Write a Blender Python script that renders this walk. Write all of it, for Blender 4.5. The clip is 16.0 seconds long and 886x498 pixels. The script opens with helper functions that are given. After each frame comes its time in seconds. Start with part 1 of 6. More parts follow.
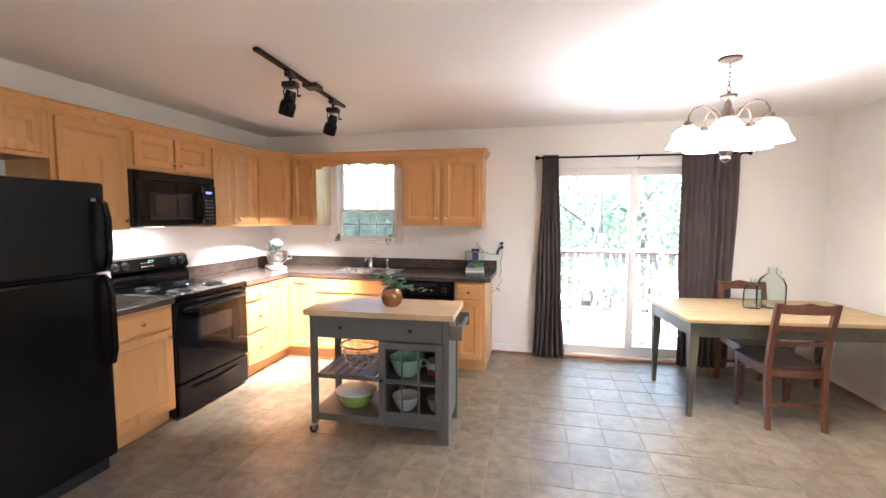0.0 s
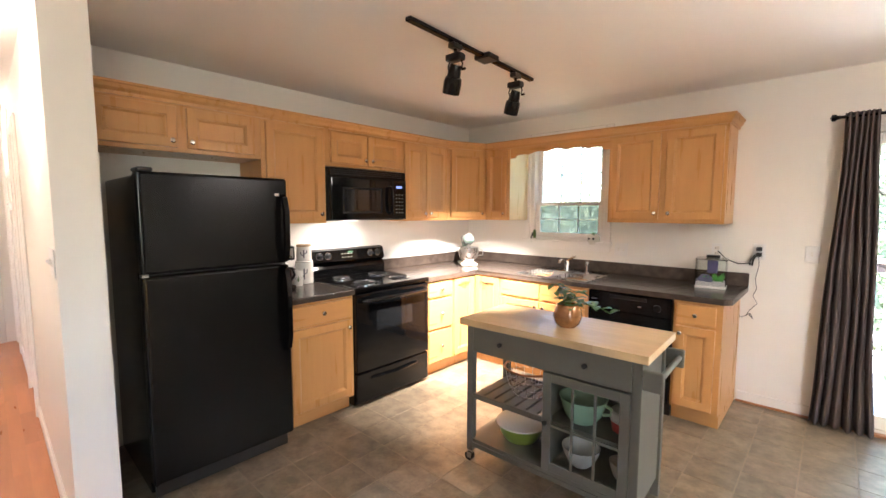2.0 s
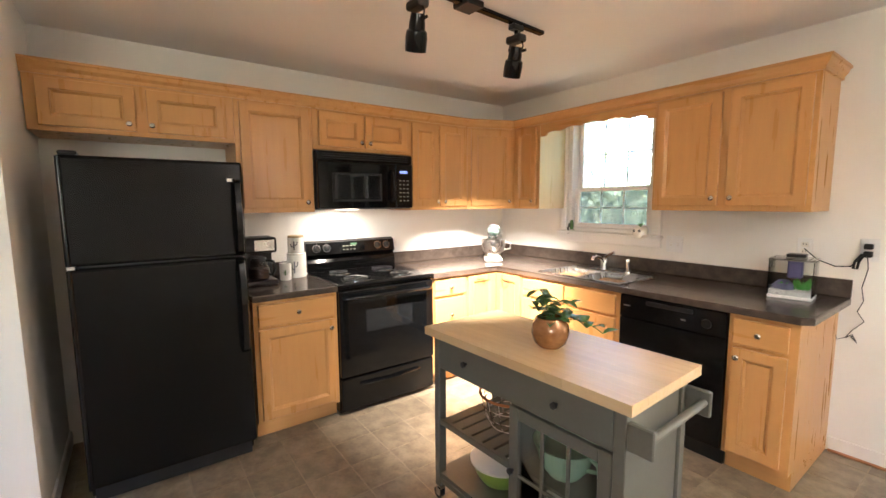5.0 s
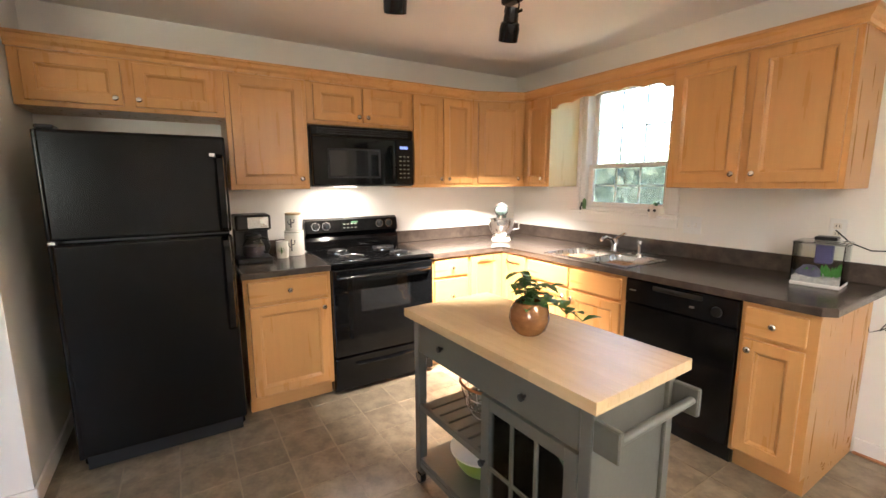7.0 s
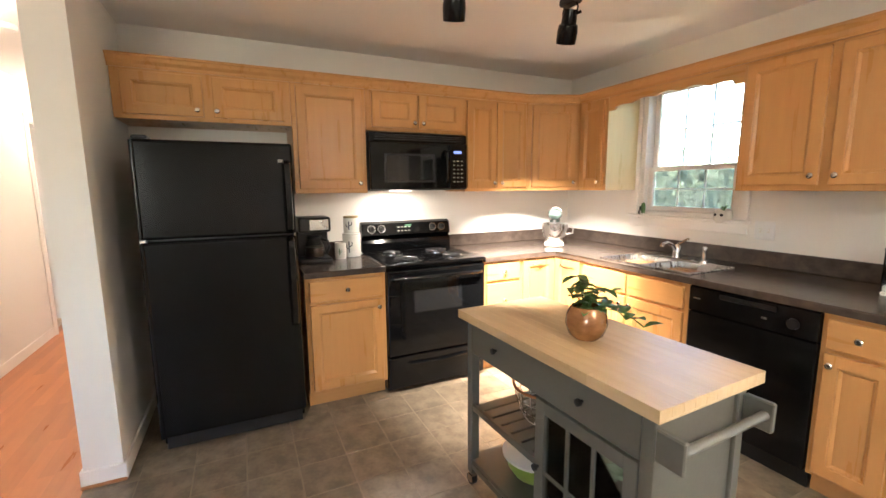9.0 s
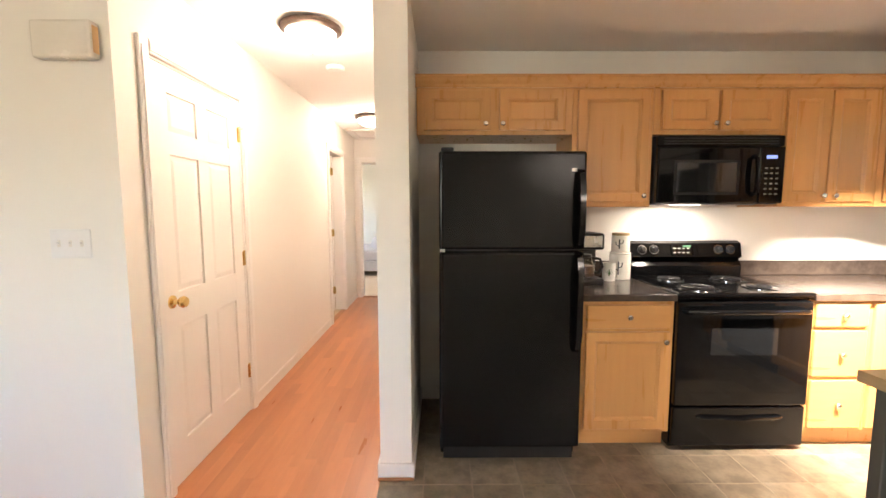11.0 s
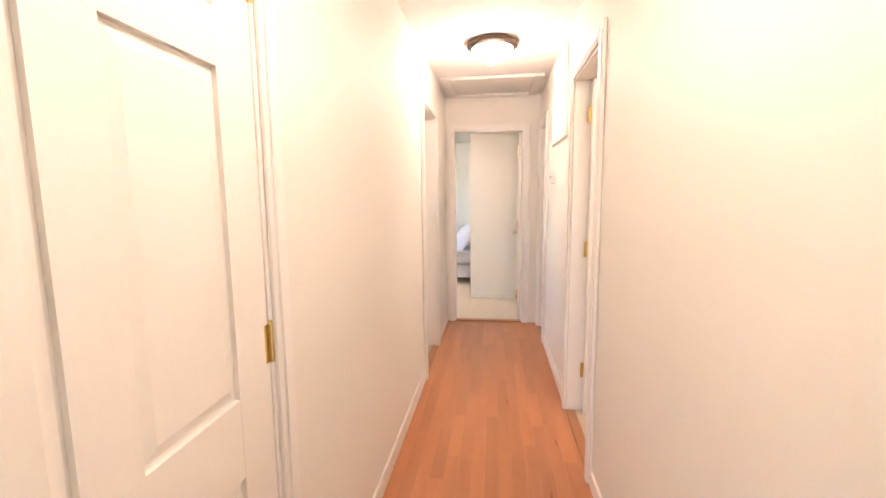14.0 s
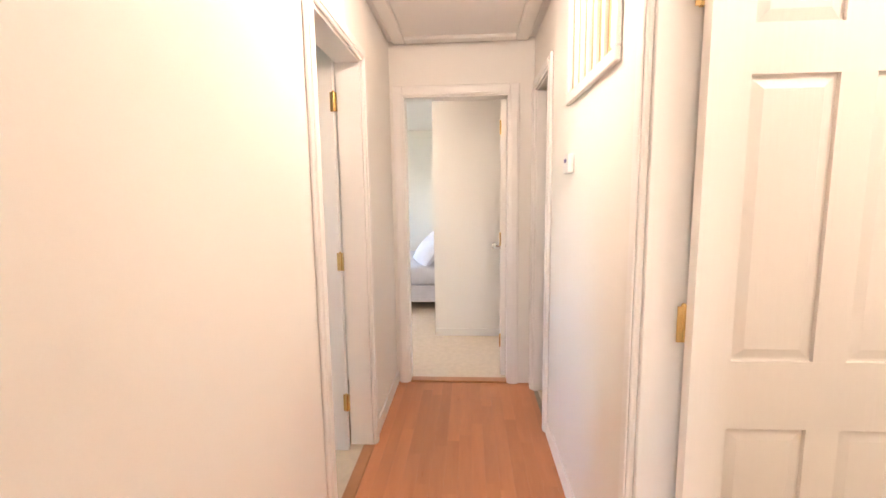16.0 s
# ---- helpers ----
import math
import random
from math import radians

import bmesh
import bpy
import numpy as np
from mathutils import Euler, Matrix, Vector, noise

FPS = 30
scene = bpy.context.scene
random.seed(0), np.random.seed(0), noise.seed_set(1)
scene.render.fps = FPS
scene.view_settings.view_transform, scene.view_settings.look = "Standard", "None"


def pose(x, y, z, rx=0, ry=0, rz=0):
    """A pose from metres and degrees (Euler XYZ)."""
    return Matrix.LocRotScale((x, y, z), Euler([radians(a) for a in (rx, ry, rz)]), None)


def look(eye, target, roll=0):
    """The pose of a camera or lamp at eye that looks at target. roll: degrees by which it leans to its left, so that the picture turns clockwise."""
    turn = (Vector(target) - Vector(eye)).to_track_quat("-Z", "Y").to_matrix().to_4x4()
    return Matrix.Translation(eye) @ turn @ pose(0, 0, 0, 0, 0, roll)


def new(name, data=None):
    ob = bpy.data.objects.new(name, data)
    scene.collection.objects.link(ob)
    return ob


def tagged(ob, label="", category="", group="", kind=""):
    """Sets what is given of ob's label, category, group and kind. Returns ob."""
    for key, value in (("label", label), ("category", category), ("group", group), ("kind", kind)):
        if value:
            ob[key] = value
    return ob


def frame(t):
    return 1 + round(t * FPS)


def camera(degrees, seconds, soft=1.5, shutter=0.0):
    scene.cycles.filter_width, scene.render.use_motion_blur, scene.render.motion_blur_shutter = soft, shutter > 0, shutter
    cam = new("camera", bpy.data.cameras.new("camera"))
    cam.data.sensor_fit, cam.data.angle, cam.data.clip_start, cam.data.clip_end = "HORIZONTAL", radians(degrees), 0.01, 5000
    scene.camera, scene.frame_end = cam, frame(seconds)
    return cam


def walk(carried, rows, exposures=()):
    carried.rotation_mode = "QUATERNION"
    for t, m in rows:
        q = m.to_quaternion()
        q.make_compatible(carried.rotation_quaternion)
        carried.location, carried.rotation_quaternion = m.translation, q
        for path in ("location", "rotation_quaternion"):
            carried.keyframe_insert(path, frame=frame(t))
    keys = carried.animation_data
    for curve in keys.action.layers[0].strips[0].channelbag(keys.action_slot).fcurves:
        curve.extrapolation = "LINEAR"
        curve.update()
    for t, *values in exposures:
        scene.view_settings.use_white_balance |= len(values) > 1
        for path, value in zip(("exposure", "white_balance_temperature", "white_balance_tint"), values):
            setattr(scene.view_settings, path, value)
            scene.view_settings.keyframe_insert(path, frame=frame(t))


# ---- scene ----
cam = camera(92.6, 16.0)
PATH = [
    (0, (1.165, 1.935, 1.452), (0.742, 3.883, 1.298), 0.2),
    (0.5, (1.155, 2.059, 1.448), (0.437, 3.919, 1.281), 0.3),
    (1, (1.144, 2.224, 1.46), (0.184, 3.97, 1.29), 0.1),
    (1.5, (1.204, 2.423, 1.464), (0.008, 4.017, 1.292), 0.0),
    (2, (1.216, 2.608, 1.445), (-0.136, 4.071, 1.264), 0.1),
    (2.5, (1.206, 2.812, 1.431), (-0.209, 4.213, 1.248), -0.0),
    (3, (1.211, 2.978, 1.426), (-0.292, 4.283, 1.236), -0.1),
    (3.5, (1.245, 3.105, 1.42), (-0.328, 4.324, 1.227), -0.1),
    (4, (1.288, 3.18, 1.419), (-0.307, 4.371, 1.23), -0.1),
    (6.5, (1.291, 3.555, 1.398), (-0.35, 4.656, 1.091), -0.4),
    (7, (1.322, 3.585, 1.392), (-0.356, 4.628, 1.08), -0.3),
    (7.5, (1.335, 3.597, 1.391), (-0.379, 4.577, 1.075), -0.2),
    (8, (1.345, 3.61, 1.39), (-0.394, 4.548, 1.073), -0.4),
    (10.3, (1.173, 3.262, 1.355), (-0.755, 3.747, 1.145), -0.2),
    (10.5, (1.11, 3.2, 1.349), (-0.844, 3.58, 1.15), -0.2),
    (11, (0.969, 3.093, 1.349), (-1.022, 3.103, 1.155), -0.1),
    (11.5, (0.75, 2.944, 1.343), (-1.209, 2.596, 1.144), 0.2),
    (12, (0.459, 2.791, 1.343), (-1.475, 2.331, 1.123), 0.2),
    (12.5, (0.131, 2.635, 1.352), (-1.796, 2.159, 1.107), -0.1),
    (13, (-0.21, 2.509, 1.354), (-2.138, 2.041, 1.103), -0.2),
    (13.5, (-0.505, 2.395, 1.372), (-2.449, 1.998, 1.121), -0.3),
    (14, (-0.875, 2.331, 1.357), (-2.844, 2.09, 1.108), -0.6),
    (14.5, (-1.26, 2.347, 1.373), (-3.232, 2.127, 1.121), -0.5),
    (15, (-1.637, 2.315, 1.38), (-3.614, 2.151, 1.122), -0.6),
    (15.5, (-2.029, 2.339, 1.375), (-4.007, 2.196, 1.119), -0.8),
    (16, (-2.417, 2.353, 1.354), (-4.397, 2.228, 1.103), -0.8),
]
walk(cam, [(t, look(eye, target, roll)) for t, eye, target, roll in PATH], [(0, 5.05, 5450, 16), (1.5, 5.08, 5750, 14), (3.5, 5.05, 6050, 12), (8, 5.02, 5950, 11), (11, 5.1, 6300, 13), (13.5, 4.95, 6150, 15), (16, 5.0, 5950, 14)])

# ---- world, sun and exposure ----
world = bpy.data.worlds.new("sky")
scene.world = world
world.use_nodes = True
wn = world.node_tree
sky = wn.nodes.new("ShaderNodeTexSky")
sky.sky_type, sky.sun_disc = "NISHITA", False
sky.sun_elevation, sky.sun_rotation = radians(52), radians(212)
wn.links.new(sky.outputs[0], wn.nodes["Background"].inputs[0])
wn.nodes["Background"].inputs[1].default_value = 0.115
sun_data = bpy.data.lights.new("sun", "SUN")
sun_data.energy, sun_data.angle, sun_data.color = 5.0, radians(0.6), (1.0, 0.95, 0.86)
sun = new("sun", sun_data)
sun.matrix_world = look((0, 0, 20), (2.6, 4.2, 10.5))

CHANDELIER_W, HALL_W, TRACK_W, HOOD_W = 0.19, 0.70, 44.0, 0.24


def lamp(name, kind, watts, m, colour=(1.0, 0.85, 0.71), size=0.03, spot=None, blend=0.45):
    data = bpy.data.lights.new(name, kind)
    data.energy, data.color = watts, colour
    if kind == "AREA":
        data.shape, data.size, data.size_y = "RECTANGLE", size, size * 0.4
    else:
        data.shadow_soft_size = size
    if spot:
        data.spot_size, data.spot_blend = radians(spot), blend
    ob = new(name, data)
    ob.matrix_world = m
    return tagged(ob, "light source in a fitting or added as window fill", "light", kind="structure")


# ---- materials ----
def node_material(name):
    m = bpy.data.materials.new(name)
    m.use_nodes = True
    return m, m.node_tree, m.node_tree.nodes["Principled BSDF"]


def surface(name, colour, dark=None, rough=0.5, metal=0.0, scale=8.0, stretch=(1, 1, 1), bump=0.05, fine=60.0, detail=6.0,
            rough_var=0.1, per_piece=0.0, coat=0.0, spec=0.5, contrast=(0.3, 0.7)):
    """A surface with two scales of variation in colour, roughness and relief."""
    m, t, p = node_material(name)
    N, L = t.nodes.new, t.links.new
    co, mp = N("ShaderNodeTexCoord"), N("ShaderNodeMapping")
    mp.inputs["Scale"].default_value = stretch
    L(co.outputs["Object"], mp.inputs[0])
    vec = mp.outputs[0]
    if per_piece:
        info, shift = N("ShaderNodeObjectInfo"), N("ShaderNodeVectorMath")
        shift.operation = "MULTIPLY_ADD"
        shift.inputs[1].default_value = (1, 1, 1)
        mul = N("ShaderNodeMath")
        mul.operation = "MULTIPLY"
        mul.inputs[1].default_value = 37.0
        L(info.outputs["Random"], mul.inputs[0])
        L(vec, shift.inputs[0])
        L(mul.outputs[0], shift.inputs[2])
        vec = shift.outputs[0]
    big, small = N("ShaderNodeTexNoise"), N("ShaderNodeTexNoise")
    big.inputs["Scale"].default_value, big.inputs["Detail"].default_value = scale, detail
    small.inputs["Scale"].default_value, small.inputs["Detail"].default_value = fine, 4.0
    L(vec, big.inputs["Vector"])
    L(vec, small.inputs["Vector"])
    dark = dark or tuple(c * 0.82 for c in colour)
    ramp = N("ShaderNodeValToRGB")
    ramp.color_ramp.elements[0].position, ramp.color_ramp.elements[1].position = contrast
    ramp.color_ramp.elements[0].color, ramp.color_ramp.elements[1].color = (*dark, 1), (*colour, 1)
    mixf = N("ShaderNodeMath")
    mixf.operation = "MULTIPLY_ADD"
    mixf.inputs[1].default_value, mixf.inputs[2].default_value = 0.3, -0.15
    add = N("ShaderNodeMath")
    L(small.outputs["Fac"], mixf.inputs[0])
    L(mixf.outputs[0], add.inputs[0])
    L(big.outputs["Fac"], add.inputs[1])
    L(add.outputs[0], ramp.inputs[0])
    out = ramp.outputs[0]
    if per_piece:
        hsv, rng = N("ShaderNodeHueSaturation"), N("ShaderNodeMapRange")
        rng.inputs["To Min"].default_value, rng.inputs["To Max"].default_value = 1 - per_piece, 1 + per_piece
        L(info.outputs["Random"], rng.inputs["Value"])
        L(rng.outputs[0], hsv.inputs["Value"])
        L(out, hsv.inputs["Color"])
        out = hsv.outputs[0]
    L(out, p.inputs["Base Color"])
    rr = N("ShaderNodeMapRange")
    rr.inputs["To Min"].default_value, rr.inputs["To Max"].default_value = max(rough - rough_var, 0.02), min(rough + rough_var, 1)
    L(big.outputs["Fac"], rr.inputs["Value"])
    L(rr.outputs[0], p.inputs["Roughness"])
    p.inputs["Metallic"].default_value = metal
    p.inputs["Coat Weight"].default_value = coat
    p.inputs["Specular IOR Level"].default_value = spec
    if bump:
        b = N("ShaderNodeBump")
        b.inputs["Strength"].default_value, b.inputs["Distance"].default_value = bump, 0.01
        L(small.outputs["Fac"], b.inputs["Height"])
        L(b.outputs[0], p.inputs["Normal"])
    return m


def clear(name, tint=(0.97, 0.99, 0.98), rough=0.0):
    m, t, p = node_material(name)
    p.inputs["Base Color"].default_value = (*tint, 1)
    p.inputs["Transmission Weight"].default_value, p.inputs["Roughness"].default_value = 1.0, rough
    p.inputs["IOR"].default_value = 1.45
    return m


def pane_glass(name, tint=(0.96, 0.98, 0.97), ior=1.3):
    m, t, p = node_material(name)
    t.nodes.remove(p)
    N, L = t.nodes.new, t.links.new
    tr, gl, mx, fr = N("ShaderNodeBsdfTransparent"), N("ShaderNodeBsdfGlossy"), N("ShaderNodeMixShader"), N("ShaderNodeFresnel")
    gl.inputs["Roughness"].default_value = 0.02
    tr.inputs[0].default_value = (*tint, 1)
    fr.inputs[0].default_value = ior
    L(fr.outputs[0], mx.inputs[0])
    L(tr.outputs[0], mx.inputs[1])
    L(gl.outputs[0], mx.inputs[2])
    L(mx.outputs[0], t.nodes["Material Output"].inputs[0])
    return m


def screen_mesh(name):
    m, t, p = node_material(name)
    N, L = t.nodes.new, t.links.new
    tr, mx = N("ShaderNodeBsdfTransparent"), N("ShaderNodeMixShader")
    p.inputs["Base Color"].default_value, p.inputs["Roughness"].default_value = (0.12, 0.14, 0.14, 1), 0.7
    mx.inputs[0].default_value = 0.62
    L(tr.outputs[0], mx.inputs[1])
    L(p.outputs[0], mx.inputs[2])
    L(mx.outputs[0], t.nodes["Material Output"].inputs[0])
    return m


def glowing(name, colour, strength, base=(0.9, 0.88, 0.82)):
    m, t, p = node_material(name)
    p.inputs["Base Color"].default_value, p.inputs["Roughness"].default_value = (*base, 1), 0.35
    p.inputs["Emission Color"].default_value, p.inputs["Emission Strength"].default_value = (*colour, 1), strength
    return m


WALL = surface("wall_paint", (0.80, 0.77, 0.705), (0.775, 0.745, 0.68), 0.6, scale=1.2, fine=160, bump=0.04)
CEIL = surface("ceiling_paint", (0.86, 0.835, 0.80), (0.83, 0.805, 0.77), 0.8, scale=0.9, fine=90, bump=0.08)
TRIM = surface("white_trim_paint", (0.82, 0.79, 0.74), (0.79, 0.76, 0.71), 0.35, scale=2.0, fine=120, bump=0.02)
DOORPAINT = surface("white_door_paint", (0.82, 0.79, 0.73), (0.79, 0.755, 0.695), 0.4, scale=2.0, fine=90, stretch=(1, 1, 0.1), bump=0.05)
MAPLE = surface("maple_veneer", (0.60, 0.315, 0.106), (0.56, 0.285, 0.094), 0.3, scale=3.0, stretch=(9, 9, 0.7), fine=22, bump=0.03, per_piece=0.05)
MAPLE_H = surface("maple_veneer_horizontal", (0.60, 0.315, 0.106), (0.56, 0.285, 0.094), 0.3, scale=3.0, stretch=(0.7, 9, 9), fine=22, bump=0.03)
PALEMAPLE = surface("pale_cabinet_side", (0.66, 0.43, 0.2), (0.58, 0.36, 0.16), 0.4, scale=2.5, stretch=(6, 6, 0.6), fine=20, bump=0.02)
# pale laminate, lightened and yellowed to hold the daylight from the window
PALESIDE = surface("pale_laminate_window_lit", (0.76, 0.64, 0.38), (0.70, 0.57, 0.32), 0.3, scale=2.0, stretch=(4, 4, 0.6), fine=20, bump=0.01)
COUNTER = surface("dark_laminate_counter", (0.095, 0.072, 0.057), (0.05, 0.038, 0.03), 0.2, scale=16, fine=70, bump=0.0, rough_var=0.05, contrast=(0.3, 0.75))
TILE = surface("stone_look_tile", (0.275, 0.225, 0.155), (0.145, 0.117, 0.079), 0.38, scale=12.0, fine=60, detail=9, bump=0.06, per_piece=0.12, rough_var=0.1, spec=0.75, contrast=(0.34, 0.68))
GROUT = surface("pale_grout", (0.33, 0.275, 0.20), (0.27, 0.225, 0.165), 0.7, scale=20, fine=200, bump=0.1)
PLANK = surface("orange_laminate_plank", (0.56, 0.235, 0.1), (0.43, 0.165, 0.068), 0.3, scale=2.2, stretch=(1.0, 7, 7), fine=14, bump=0.02, per_piece=0.11, rough_var=0.06, contrast=(0.15, 0.85))
SHOE = surface("orange_shoe_moulding", (0.42, 0.19, 0.08), None, 0.4, scale=4, stretch=(1, 1, 1), fine=30)
BLACK = surface("black_enamel", (0.0045, 0.0045, 0.0047), (0.0035, 0.0035, 0.0036), 0.14, scale=3, fine=80, bump=0.01, rough_var=0.05, spec=0.3)
FRIDGE = surface("black_textured_fridge", (0.0042, 0.0041, 0.004), (0.003, 0.003, 0.003), 0.21, scale=4, fine=95, bump=0.05, rough_var=0.05, spec=0.22)
BLACKPLASTIC = surface("black_plastic", (0.009, 0.009, 0.009), None, 0.35, scale=6, fine=90, bump=0.03)
DARKGLASS = surface("dark_oven_glass", (0.004, 0.0042, 0.0045), (0.003, 0.0032, 0.0034), 0.05, scale=2, fine=30, bump=0.0, rough_var=0.02, spec=0.35)
GREYGLASS = surface("grey_oven_window", (0.016, 0.017, 0.018), (0.01, 0.011, 0.012), 0.05, scale=6, fine=60, bump=0.0, rough_var=0.02, spec=0.9)
CHROME = surface("chrome", (0.75, 0.75, 0.75), (0.66, 0.66, 0.66), 0.15, 1.0, scale=5, fine=60, bump=0.0, rough_var=0.05)
STEEL = surface("brushed_steel", (0.6, 0.59, 0.57), (0.5, 0.49, 0.47), 0.28, 1.0, scale=6, stretch=(1, 8, 1), fine=80, bump=0.02)
NICKEL = surface("satin_nickel", (0.74, 0.70, 0.63), (0.64, 0.60, 0.54), 0.22, 1.0, scale=12, fine=90, bump=0.0)
BRASS = surface("polished_brass", (0.84, 0.62, 0.28), (0.74, 0.52, 0.2), 0.2, 1.0, scale=12, fine=90, bump=0.0)
BRONZE = surface("aged_bronze", (0.14, 0.10, 0.075), (0.08, 0.06, 0.045), 0.4, 0.8, scale=14, fine=90, bump=0.05)
CARTGREY = surface("grey_cart_paint", (0.125, 0.121, 0.094), (0.105, 0.1, 0.078), 0.42, scale=4, fine=70, bump=0.04)
BUTCHER = surface("butcher_block", (0.63, 0.455, 0.25), (0.54, 0.365, 0.18), 0.4, scale=2.6, stretch=(1.0, 9, 6), fine=24, bump=0.03, per_piece=0.045)
CURTAIN = surface("taupe_curtain_cloth", (0.11, 0.087, 0.08), (0.085, 0.066, 0.061), 0.85, scale=5, fine=300, bump=0.2)
CHAIRWOOD = surface("red_brown_chair_wood", (0.145, 0.047, 0.017), (0.07, 0.023, 0.01), 0.34, scale=4, stretch=(6, 6, 0.8), fine=30, bump=0.04)
SEATWOOD = surface("dark_seat_wood", (0.07, 0.035, 0.022), (0.04, 0.02, 0.013), 0.35, scale=4, stretch=(1, 7, 1), fine=30, bump=0.04)
TABLETOP = surface("worn_pine_tabletop", (0.50, 0.36, 0.18), (0.36, 0.25, 0.115), 0.42, scale=3, stretch=(0.8, 8, 3), fine=26, bump=0.05, per_piece=0.08)
TABLEGREEN = surface("distressed_green_paint", (0.105, 0.098, 0.047), (0.055, 0.052, 0.03), 0.5, scale=9, stretch=(1, 1, 0.6), fine=60, bump=0.1, detail=9)
POTGLAZE = surface("brown_glazed_pot", (0.37, 0.17, 0.055), (0.18, 0.07, 0.022), 0.22, 0.25, scale=11, stretch=(1, 1, 2), fine=50, bump=0.05, coat=0.5)
SOIL = surface("potting_soil", (0.03, 0.02, 0.014), None, 0.95, scale=60, fine=200, bump=0.6)
LEAF = surface("dark_green_leaf", (0.09, 0.19, 0.04), (0.05, 0.12, 0.025), 0.4, scale=20, fine=80, bump=0.05)
CERAMIC = surface("cream_ceramic", (0.78, 0.74, 0.66), (0.72, 0.68, 0.6), 0.25, scale=5, fine=90, bump=0.01)
WHITEPLASTIC = surface("white_plastic", (0.78, 0.77, 0.74), (0.73, 0.72, 0.69), 0.4, scale=5, fine=90, bump=0.01)
MINTGREEN = surface("jade_green_glass", (0.42, 0.60, 0.42), (0.35, 0.53, 0.36), 0.2, scale=5, fine=60, bump=0.01)
OLIVE = surface("olive_green_dish", (0.25, 0.33, 0.05), (0.2, 0.27, 0.04), 0.3, scale=5, fine=60, bump=0.01)
REDPLASTIC = surface("red_plastic", (0.5, 0.07, 0.06), None, 0.4, scale=5, fine=60, bump=0.01)
COPPER = surface("copper_wire", (0.5, 0.23, 0.11), None, 0.35, 1.0, scale=9, fine=60, bump=0.0)
CARPET = surface("beige_carpet", (0.62, 0.52, 0.385), (0.53, 0.44, 0.32), 0.95, scale=25, fine=400, bump=0.25, contrast=(0.2, 0.8))
BATHFLOOR = surface("cream_bath_floor", (0.62, 0.53, 0.38), (0.52, 0.44, 0.31), 0.4, scale=9, fine=90, bump=0.05)
LINEN = surface("pale_grey_linen", (0.58, 0.57, 0.60), (0.5, 0.49, 0.52), 0.9, scale=6, fine=220, bump=0.3)
PILLOWDARK = surface("charcoal_cushion", (0.12, 0.115, 0.12), None, 0.9, scale=8, fine=220, bump=0.3)
STRAW = surface("cream_straw", (0.66, 0.56, 0.34), (0.55, 0.45, 0.26), 0.8, scale=30, fine=160, bump=0.4)
DECK = surface("weathered_deck_board", (0.42, 0.40, 0.38), (0.30, 0.28, 0.27), 0.7, scale=4, stretch=(8, 0.8, 1), fine=40, bump=0.15, per_piece=0.08)
RAILWOOD = surface("brown_rail_wood", (0.12, 0.085, 0.075), (0.08, 0.055, 0.05), 0.7, scale=5, fine=40, bump=0.15)
BARK = surface("tree_bark", (0.12, 0.10, 0.085), (0.06, 0.05, 0.042), 0.95, scale=6, stretch=(3, 3, 0.5), fine=30, bump=0.5)
FOREST = surface("forest_leaves", (0.15, 0.18, 0.12), (0.09, 0.12, 0.075), 0.6, scale=1.5, fine=20, bump=0.0)
ft_ = FOREST.node_tree
tl_, mx_ = ft_.nodes.new("ShaderNodeBsdfTranslucent"), ft_.nodes.new("ShaderNodeMixShader")
tl_.inputs[0].default_value, mx_.inputs[0].default_value = (0.28, 0.32, 0.22, 1), 0.55
ft_.links.new(ft_.nodes["Principled BSDF"].outputs[0], mx_.inputs[1])
ft_.links.new(tl_.outputs[0], mx_.inputs[2])
ft_.links.new(mx_.outputs[0], ft_.nodes["Material Output"].inputs[0])
GROUND = surface("leaf_litter_ground", (0.14, 0.12, 0.07), (0.06, 0.075, 0.03), 0.95, scale=0.6, fine=14, bump=0.3)
SIDING = surface("pale_house_siding", (0.6, 0.58, 0.54), None, 0.6, scale=2, fine=40, bump=0.05)
BLUEGREY = surface("blue_plastic_filter", (0.10, 0.09, 0.26), None, 0.4, scale=6, fine=60, bump=0.0)
GRAVEL = surface("white_gravel", (0.7, 0.68, 0.66), (0.45, 0.44, 0.46), 0.8, scale=60, fine=150, bump=0.5)
ROCK = surface("blue_grey_rock", (0.22, 0.22, 0.36), (0.1, 0.1, 0.17), 0.7, scale=14, fine=60, bump=0.4)
AQUAPLANT = surface("bright_green_plastic_plant", (0.10, 0.40, 0.06), None, 0.5, scale=9, fine=60, bump=0.0)
MIXERGREEN = surface("pale_aqua_enamel", (0.20, 0.29, 0.26), (0.17, 0.25, 0.22), 0.15, scale=4, fine=60, bump=0.0, coat=0.4)
GLASS = clear("clear_glass")
AQUAGLASS = pane_glass("pale_aqua_glass", (0.955, 0.985, 0.977), 1.1)
PANE = pane_glass("window_glass")
SCREEN = screen_mesh("insect_screen")
SHADEGLOW = glowing("lit_opal_glass", (1.0, 0.86, 0.72), 1.1)
BOWLGLOW = glowing("lit_alabaster_bowl", (1.0, 0.86, 0.64), 0.7)
GREYMARK = surface("grey_printed_mark", (0.26, 0.27, 0.22), None, 0.5, scale=9, fine=60, bump=0.0)
DIGITS = glowing("blue_clock_digits", (0.35, 0.45, 1.0), 0.035, (0.02, 0.02, 0.05))
GREENDIGITS = glowing("green_clock_digits", (0.5, 1.0, 0.5), 0.02, (0.02, 0.05, 0.02))
HOODGLOW = glowing("lit_hood_lens", (1.0, 0.85, 0.62), 0.6)


